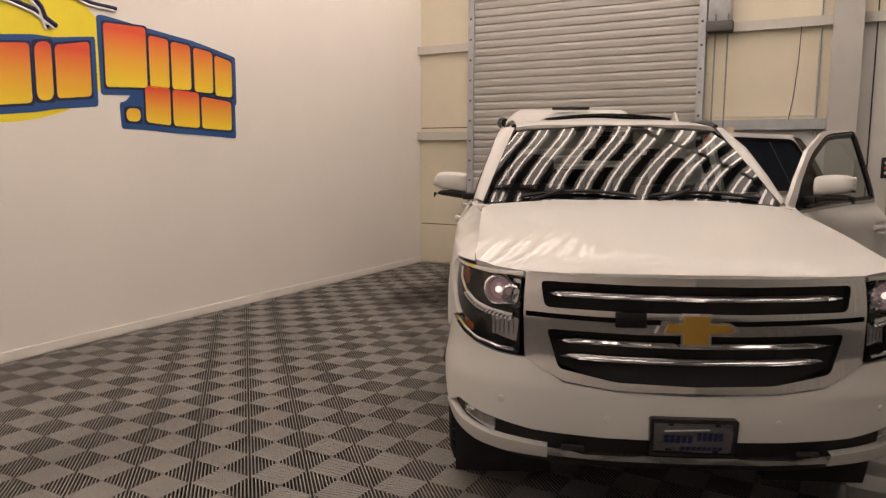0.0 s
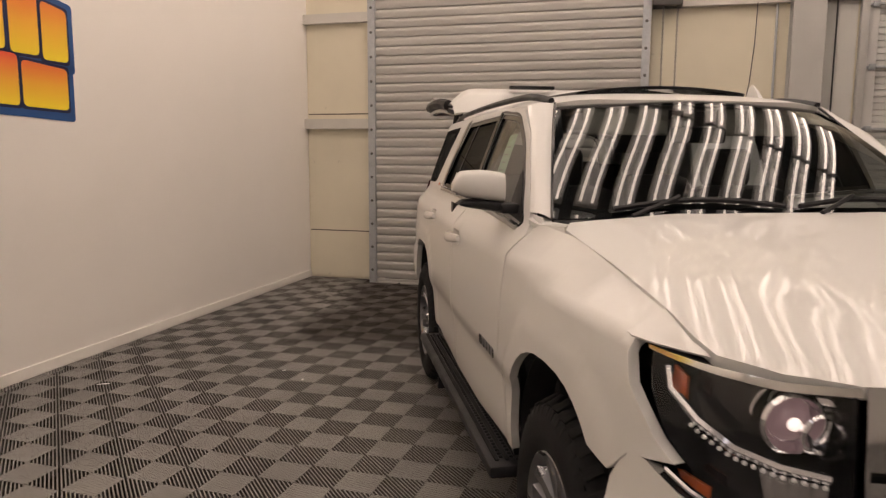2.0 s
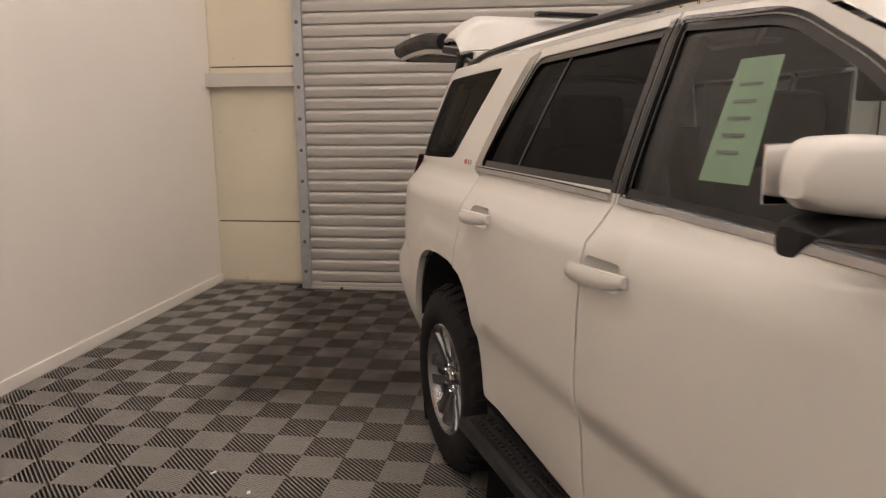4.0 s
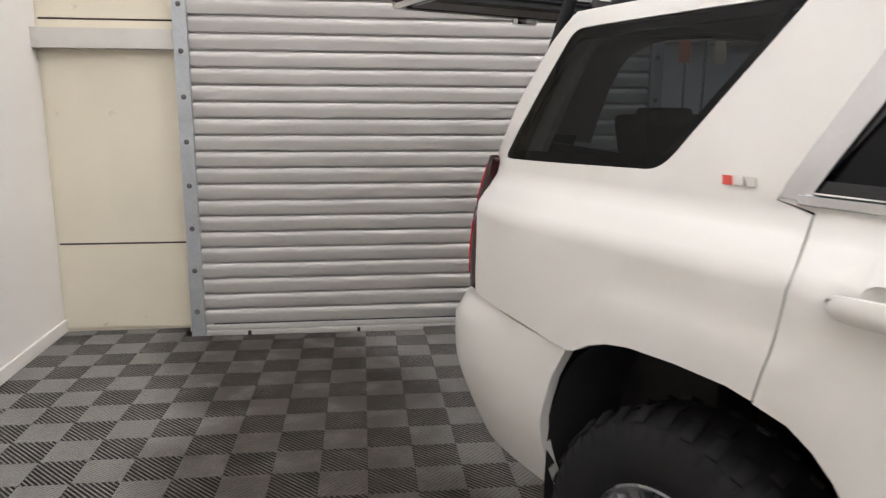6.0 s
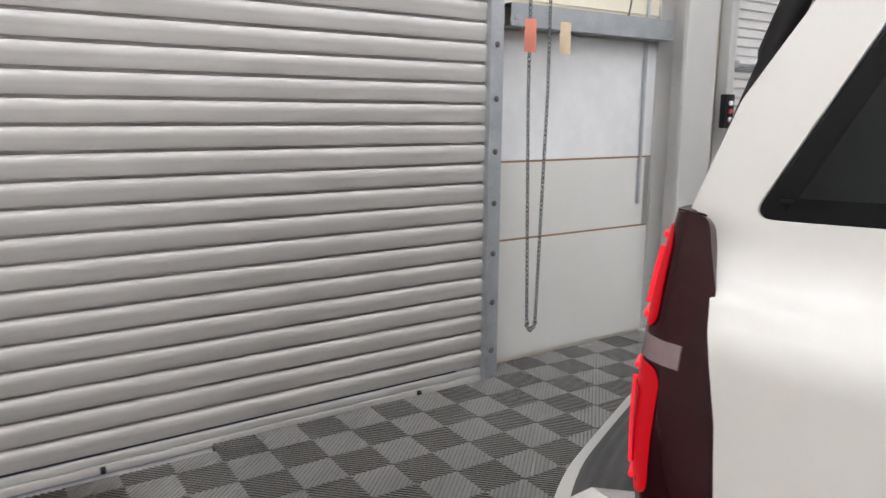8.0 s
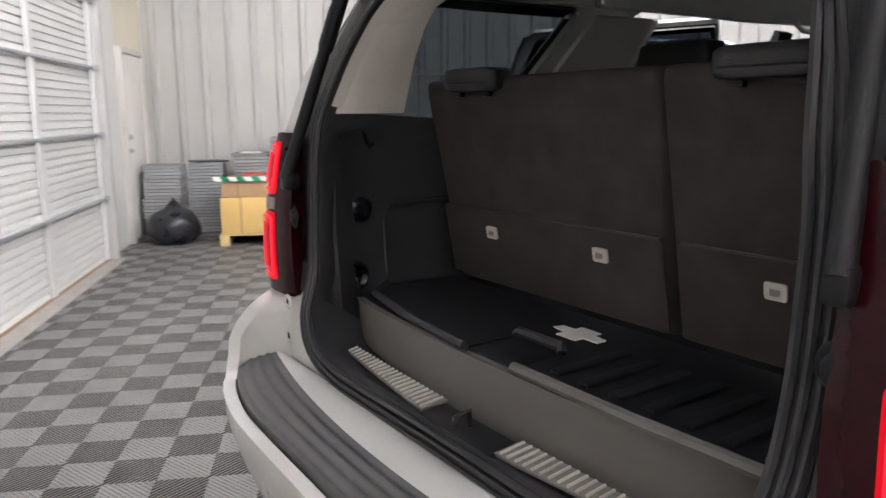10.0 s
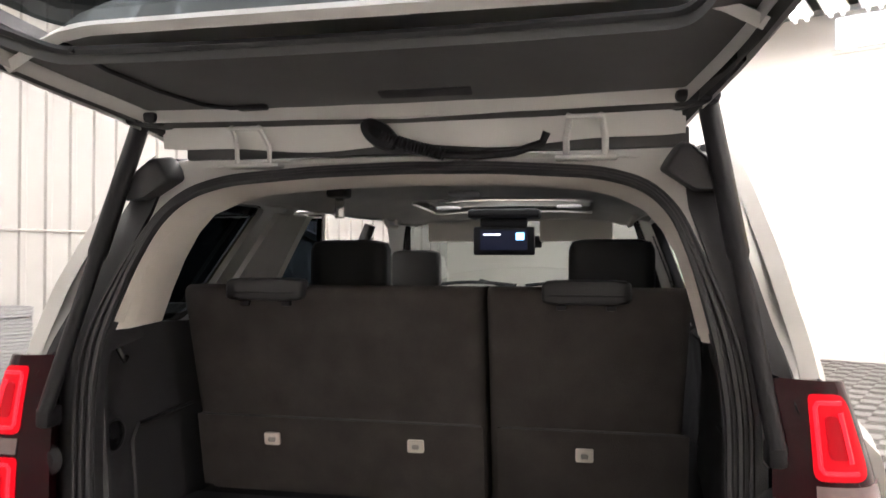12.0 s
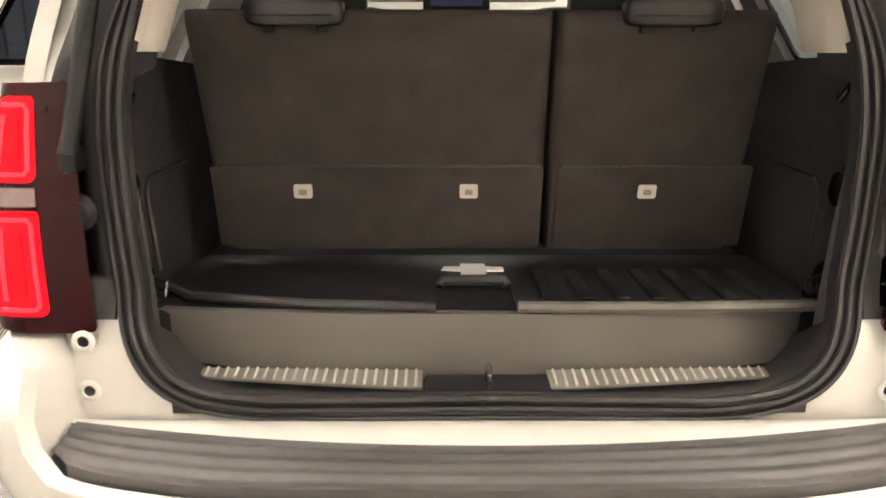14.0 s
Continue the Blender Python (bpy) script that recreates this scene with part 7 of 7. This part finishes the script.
for sgn in (-1, 1):
    # lower side lining with recess, hooks and roller
    lin = lambda y, z, s=sgn: Vector((s * (.70 + .012 * math.sin(6 * z) - .05 * max(0, (y - 4.62) / .12) ** 2), y, z))
    li = part("side_lining", sheet([(4.0, .90), (4.0, 1.36), (4.45, 1.39), (4.74, 1.405), (4.76, 1.1), (4.75, .82), (4.6, .82)], lin, step=.07, thick=-.02, mid=(0, 4.4, 1.1)), M_TRIM, car, "dark side lining of the cargo bay")
    part("lining_panel", tube([lin(y, z) - Vector((sgn * .004, 0, 0)) for y, z in ((4.575, .95), (4.578, 1.11), (4.55, 1.145), (4.3, 1.15))], .005, 6), M_VINYL, li)
    part("lining_knob", lathe([(0, .018), (.018, .014), (.034, .010), (.042, 0)], 16, m=Matrix.Translation(lin(4.655, 1.14)) @ pose(0, 0, 0, 0, 0, 180 if sgn > 0 else 0)), M_GLOSSBLACK, li)
    part("knob_ring", lathe([(.030, .004), (.036, .010), (.042, .008), (.046, 0)], 20, m=Matrix.Translation(lin(4.655, 1.14)) @ pose(0, 0, 0, 0, 0, 180 if sgn > 0 else 0)), M_VINYL, li)
    part("hook_cup", lathe([(0, .001), (.024, .002), (.034, .010), (.040, .006), (.044, 0)], 20, m=Matrix.Translation(lin(4.685, .958)) @ pose(0, 0, 0, 0, 0, 180 if sgn > 0 else 0)), M_GLOSSBLACK, li)
    part("bag_hook", tube([lin(4.632, 1.35) - Vector((sgn * .002, 0, 0)), lin(4.630, 1.325) - Vector((sgn * .016, 0, 0)), lin(4.622, 1.31) - Vector((sgn * .02, 0, 0)), lin(4.612, 1.32) - Vector((sgn * .018, 0, 0))], .006, 6), M_GLOSSBLACK, li)
    part("tie_hook", tube([lin(4.69, .975) - Vector((sgn * .005, 0, 0)), lin(4.71, .965) - Vector((sgn * .04, 0, 0)), lin(4.70, .935) - Vector((sgn * .038, 0, 0)), lin(4.68, .925) - Vector((sgn * .004, 0, 0))], .0055, 6), M_CHROME, li, "chrome tie-down hook")
    # inner pillar skins round the quarter glass
    part("inner_pillar", sheet([(3.60, 1.33), (4.02, 1.34), (3.76, 1.74), (3.45, 1.75)], lifted(side(sgn), -.05), step=.1, thick=.02), M_HEAD, car)
    part("inner_pillar", sheet([(4.60, 1.38), (4.80, 1.38), (4.66, 1.70), (4.55, 1.74), (4.50, 1.74)], lifted(side(sgn), -.04), step=.1, thick=.02), M_LIGHTTRIM, car)
    part("centre_pillar", sheet([(2.58, .5), (2.72, .5), (2.70, 1.76), (2.60, 1.76)], lifted(side(sgn), -.055), step=.1, thick=.03), M_TRIM, car)
    part("seat_belt", sheet([(2.62, .8), (2.66, .8), (2.665, 1.70), (2.625, 1.70)], lifted(side(sgn), -.10), step=.2, thick=.003), M_VINYL, car)
# centre seat belt buckle hanging from the roof, drop-down screen
part("roof_belt_reel", boxbm(.30, .36, 4.10, 4.17, 1.735, 1.79, bev=.01), M_BLACK, car)
part("belt_tongue", boxbm(.315, .345, 4.12, 4.135, 1.675, 1.74, bev=.005), M_SATIN, car)
scr = part("overhead_screen", boxbm(-.135, .165, 2.62, 2.655, 1.575, 1.715, bev=.01), M_BLACK, car, "flip-down rear screen, switched on")
part("screen_glass", boxbm(-.10, .13, 2.655, 2.6575, 1.60, 1.695), M_SCREEN, scr)
part("screen_icon", boxbm(-.085, -.045, 2.6575, 2.6595, 1.648, 1.684, bev=.0008), M_ICON, scr)
part("screen_text", boxbm(.03, .115, 2.6575, 2.6590, 1.672, 1.679), M_TEXT, scr)
part("screen_base", boxbm(-.16, .19, 2.52, 2.68, 1.755, 1.80, bev=.012), M_BLACK, scr)
part("screen_hinge", boxbm(-.10, .13, 2.63, 2.66, 1.71, 1.76, bev=.006), M_BLACK, scr)
# price sheet in the front passenger window
part("window_sheet", sheet([(2.36, 1.40), (2.20, 1.40), (2.23, 1.665), (2.36, 1.665)], lifted(side(-1), -.022), step=.1, thick=.0015), M_PAPER, car, "pale green paper sheet in the window")
for i in range(5):
    z = 1.46 + i * .036
    part("print_line", sheet([(2.33, z), (2.26, z), (2.26, z + .007), (2.33, z + .007)], lifted(side(-1), -.0195), step=.1, thick=.0008), M_GREYTRIM, car)


# ---- stacked goods by the corrugated wall ----
pal = empty("pallet", ROOM @ pose(9.80, -2.0, 0))
tagged(pal, "low pine shipping pallet under yellow cartons", "pallet")
for y in (0, .44, .90):
    part("bearer", boxbm(0, .9, y, y + .1, .02, .11, bev=.004), M_WOOD, pal)
    part("foot_board", boxbm(0, .9, y, y + .1, 0, .02, bev=.003), M_WOOD, pal)
for i in range(6):
    part("deck_board", boxbm(i * .16, i * .16 + .10, 0, 1.0, .11, .13, bev=.003), M_WOOD, pal)


def carton(x0, x1, y0, y1, z0, z1, mt, label, straps=True):
    c = empty("carton", ROOM @ pose(x0, y0, z0))
    tagged(c, label, "carton", "cartons on the pallet")
    w, d, h = x1 - x0, y1 - y0, z1 - z0
    part("box_body", boxbm(0, w, 0, d, 0, h, bev=.006), mt, c)
    part("flap_tape", boxbm(-.002, w + .002, d / 2 - .025, d / 2 + .025, h - .0, h + .002), M_CARD, c)
    if straps:
        for k in (.22, .78):
            part("strap", boxbm(-.003, .0, d * k - .008, d * k + .008, 0, h), M_BOARD, c)
    return c


carton(9.82, 10.66, -1.98, -1.02, .132, .52, M_CARDY, "large yellow carton strapped on the pallet")
carton(9.84, 10.6, -1.80, -1.04, .522, .70, M_CARD, "brown carton lying on the yellow one")
carton(9.86, 10.3, -1.97, -1.82, .522, .60, M_CARDY, "small open yellow carton end", False)
tape = empty("striped_tape", ROOM @ pose(9.8, -1.86, .70))
tagged(tape, "green and white striped packing tape laid over the carton", "tape")
for i in range(11):
    y = i * .08
    bm = bmesh.new()
    q = [bm.verts.new((0, y + .0, 0)), bm.verts.new((0, y + .08, 0)), bm.verts.new((-.0, y + .11, .05)), bm.verts.new((0, y + .03, .05))]
    r = [bm.verts.new(v.co + Vector((.012, 0, 0))) for v in q]
    bm.faces.new(q), bm.faces.new(r[::-1])
    for k in range(4):
        bm.faces.new((q[k], q[(k + 1) % 4], r[(k + 1) % 4], r[k]))
    part("stripe", bm, M_GREEN if i % 2 else M_WHITE, tape, smooth=False)
rp = part("red_folder", boxbm(9.9, 10.2, -1.55, -1.25, .752, .765, bev=.003), M_REDP)
rp.matrix_basis = ROOM.copy()
tagged(rp, "flat red paper folder lying on the carton", "folder")

# stacks of floor tiles: each a pile of thin ribbed slabs, a little out of line
slab_me = finish(boxbm(-.2, .2, -.2, .2, 0, .034, bev=.004, seg=1), "stacked_tile")
rng = random.Random(5)


def tile_stack(x, y, n, label="tall pile of grey floor tiles by the wall"):
    s = empty("tile_stack", ROOM @ pose(x, y, 0))
    tagged(s, label, "tile stack", "stacks of floor tiles")
    z, dx, dy, a = 0, 0, 0, 0
    for i in range(n):
        if i % 6 == 0:
            dx, dy, a = rng.uniform(-.025, .025), rng.uniform(-.02, .02), rng.uniform(-2.5, 2.5)
        part("stacked_tile", slab_me, M_STACK, s).matrix_basis = pose(dx + rng.uniform(-.006, .006), dy + rng.uniform(-.006, .006), z, 0, 0, a + rng.uniform(-.8, .8))
        z += .038
    return z


heights = [(10.70, -.30, 22), (11.1, -.75, 22), (10.95, -1.28, 25), (10.95, -1.72, 30), (10.92, -2.16, 29), (10.80, -2.62, 28), (10.78, -3.06, 28), (10.80, -3.50, 27), (10.82, -3.94, 28), (10.80, -4.38, 28), (10.82, -4.82, 27)]
tops = [tile_stack(*h) for h in heights]
for x, y, n in ((11.15, -1.95, 31), (11.17, -2.4, 30), (11.17, -2.85, 30), (11.16, -3.3, 30), (11.16, -3.75, 29)):
    tile_stack(x, y, n, "pile of grey floor tiles in the back row")
# bits lying on the stacks
for i, (k, dx, dy, w, d, h, mt, lab) in enumerate(((3, 0, .05, .06, .05, .055, M_BLACK, "small black part on a tile stack"), (3, 0, -.07, .06, .05, .055, M_BLACK, "small black part on a tile stack"), (5, -.05, 0, .10, .24, .02, M_WHITE, "torn white paper on a tile stack"), (7, 0, 0, .18, .28, .03, M_BAG, "flat black plastic bag on a tile stack"), (4, -.1, 0, .1, .18, .025, M_BAG, "crumpled black plastic on a tile stack"), (2, -.1, .0, .12, .22, .012, M_WHITE, "white sheet lying on a tile stack"), (1, 0, 0, .2, .3, .02, M_BAG, "dark film lying on a tile stack"))):
    x, y, n = heights[k]
    bm = boxbm(-w, w, -d / 2, d / 2, 0, h, bev=min(.4 * h, .012))
    bmesh.ops.subdivide_edges(bm, edges=list(bm.edges), cuts=2, use_grid_fill=True)
    for v in bm.verts:
        v.co.z += .35 * h * noise.noise(v.co * 9 + Vector((i, 0, 0))) if v.co.z > .3 * h else 0
    ob = part("litter", bm, mt)
    ob.matrix_basis = ROOM @ pose(x + dx, y + dy, tops[k] - .003, 0, 0, 20 * i)
    tagged(ob, lab, "litter")
bm = bmesh.new()
bmesh.ops.create_icosphere(bm, subdivisions=4, radius=.28)
for v in bm.verts:
    n_ = noise.noise(v.co * 5) * .05 + noise.noise(v.co * 14) * .02
    v.co = v.co * (1 + n_ * 2.2)
    v.co.z = max(v.co.z * (.75 if v.co.z < 0 else .85) , -.17) + (.10 * max(0, 1 - (v.co.xy.length / .1)) if v.co.z > .1 else 0)
for v in bm.verts:
    v.co.z += .17
bag = part("bin_bag", bm, M_BAG)
bag.matrix_basis = ROOM @ pose(10.15, -.48, 0)
tagged(bag, "full black plastic bin bag on the floor", "bag")

# paper scraps on the floor
for k, (x, y, w, d, a) in enumerate(((-1.98, 4.14, .03, .012, 30), (-1.84, 3.91, .025, .014, 80), (-3.17, 4.0, .08, .012, 10), (-1.62, 5.55, .014, .012, 0), (-1.30, 5.69, .016, .012, 40))):
    bm = boxbm(-w / 2, w / 2, -d / 2, d / 2, .0006, .0030, bev=.0008)
    ob = part("paper_scrap", bm, M_WHITE if k < 3 else M_TRIM)
    ob.matrix_basis = pose(x, y, 0, 0, 0, a)
    tagged(ob, "tiny torn paper scrap lying on the floor" if k < 3 else "small dark crumb lying on the floor", "scrap")

# ---- ribbed floor tiles, last ----
SQ, RIBS = .2, 16
X0, Y0 = -.03, -.13
LAY = pose(1.4, -2.4, 0, 0, 0, -1.05) @ pose(-1.4, 2.4, 0)      # the tiles lie a little askew to the walls


def rib_square(bm, ox, oy, direction, share):
    """A square of slanting ribs with open gaps between; all ribs end at the square's edge."""
    pitch = SQ * 1.41421 / RIBS
    half, h, w = SQ / 2 - .0006, .029, pitch * share
    d, e = Vector((1, direction)).normalized(), Vector((-direction, 1)).normalized()
    for i in range(RIBS):
        c = (i + .5) * pitch - SQ * .70711
        ends = []
        for off in (c - w / 2, c + w / 2):
            # the line e*off + d*t cut to the square
            t0, t1 = -9.0, 9.0
            for ax in (0, 1):
                if abs(d[ax]) > 1e-6:
                    a, b = (-half - e[ax] * off) / d[ax], (half - e[ax] * off) / d[ax]
                    t0, t1 = max(t0, min(a, b)), min(t1, max(a, b))
            ends.append((t0, t1, off))
        (a0, a1, oa), (b0, b1, ob_) = ends
        if a1 - a0 < .003 and b1 - b0 < .003:
            continue
        P = [e * oa + d * a0, e * oa + d * max(a0, a1), e * ob_ + d * max(b0, b1), e * ob_ + d * b0]
        t = [bm.verts.new((ox + p.x, oy + p.y, 0)) for p in P]
        b = [bm.verts.new((ox + p.x, oy + p.y, -h)) for p in P]
        bm.faces.new(t)
        # flanks get the darker tone that paints in the gap shade
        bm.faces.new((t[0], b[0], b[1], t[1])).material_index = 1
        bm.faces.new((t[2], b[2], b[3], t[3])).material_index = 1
    return bm


def rib_tile(bm, ox, oy):
    for i, j in itertools.product((0, 1), (0, 1)):
        # rib widths differ so each square's light or dark tone is built in
        rib_square(bm, ox + SQ * (i + .5), oy + SQ * (j + .5), *((1, .87) if (i + j) % 2 == 0 else (-1, .38)))


bm = bmesh.new()
rib_tile(bm, 0, 0)
tile_me = finish(bm, "floor_tile", False)
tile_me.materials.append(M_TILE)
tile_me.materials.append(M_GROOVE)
bm = bmesh.new()
rib_tile(bm, 0, 0)
bmesh.ops.bisect_plane(bm, geom=bm.verts[:] + bm.edges[:] + bm.faces[:], plane_co=(0, .32, 0), plane_no=(0, 1, 0), clear_outer=True)
cut_me = finish(bm, "floor_tile", False)      # a tile trimmed along the shutter's sill
cut_me.materials.append(M_TILE)
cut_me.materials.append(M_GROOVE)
near, far = [], []
for i in range(-1, int(ROOM_X / .4) + 1):
    for j in range(int(ROOM_Y / .4) - 1, 2):
        x, y = X0 + .4 * i, Y0 + .4 * j
        q = LAY @ Vector((x + .2, y + .2, 0))
        if q.y > .19 or q.x < -.02 or q.x > ROOM_X + .2 or q.y < ROOM_Y - .2:
            continue
        p = ROOM @ q
        under = abs(p.x) < .8 and .5 < p.y < 4.6
        (near if ((q.y > -.4 and .6 < q.x < 4.1) or not under and p.x < 4.2 and p.y > -1.6 and len(near) < 290 and y > -9.6) else far).append((x, y))
near.sort()
for x, y in near:
    q = LAY @ Vector((x + .2, y + .2, 0))
    at_door = q.y > -.35 and .72 < q.x < 3.96
    if q.y > -.02 and at_door:
        continue
    part("floor_tile", cut_me if at_door else tile_me, M_TILE, FLOOR).matrix_basis = LAY @ pose(x, y, 0)
base = np.array([v.co[:] for v in tile_me.vertices])
polys = [list(p.vertices) for p in tile_me.polygons]
verts, faces = [], []
for k, (x, y) in enumerate(far):
    verts += [(a + x, b + y, c) for a, b, c in base]
    n_ = k * len(base)
    faces += [tuple(v + n_ for v in p) for p in polys]
me = bpy.data.meshes.new("far_floor_tiles")
me.from_pydata(verts, [], faces)
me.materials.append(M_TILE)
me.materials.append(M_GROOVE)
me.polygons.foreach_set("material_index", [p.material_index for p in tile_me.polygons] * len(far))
ft = new("far_floor_tiles", me)
ft.matrix_basis = ROOM @ LAY
tagged(ft, "grey ribbed interlocking floor tiles laid in a chequer pattern", "floor tiles", kind="stuff")
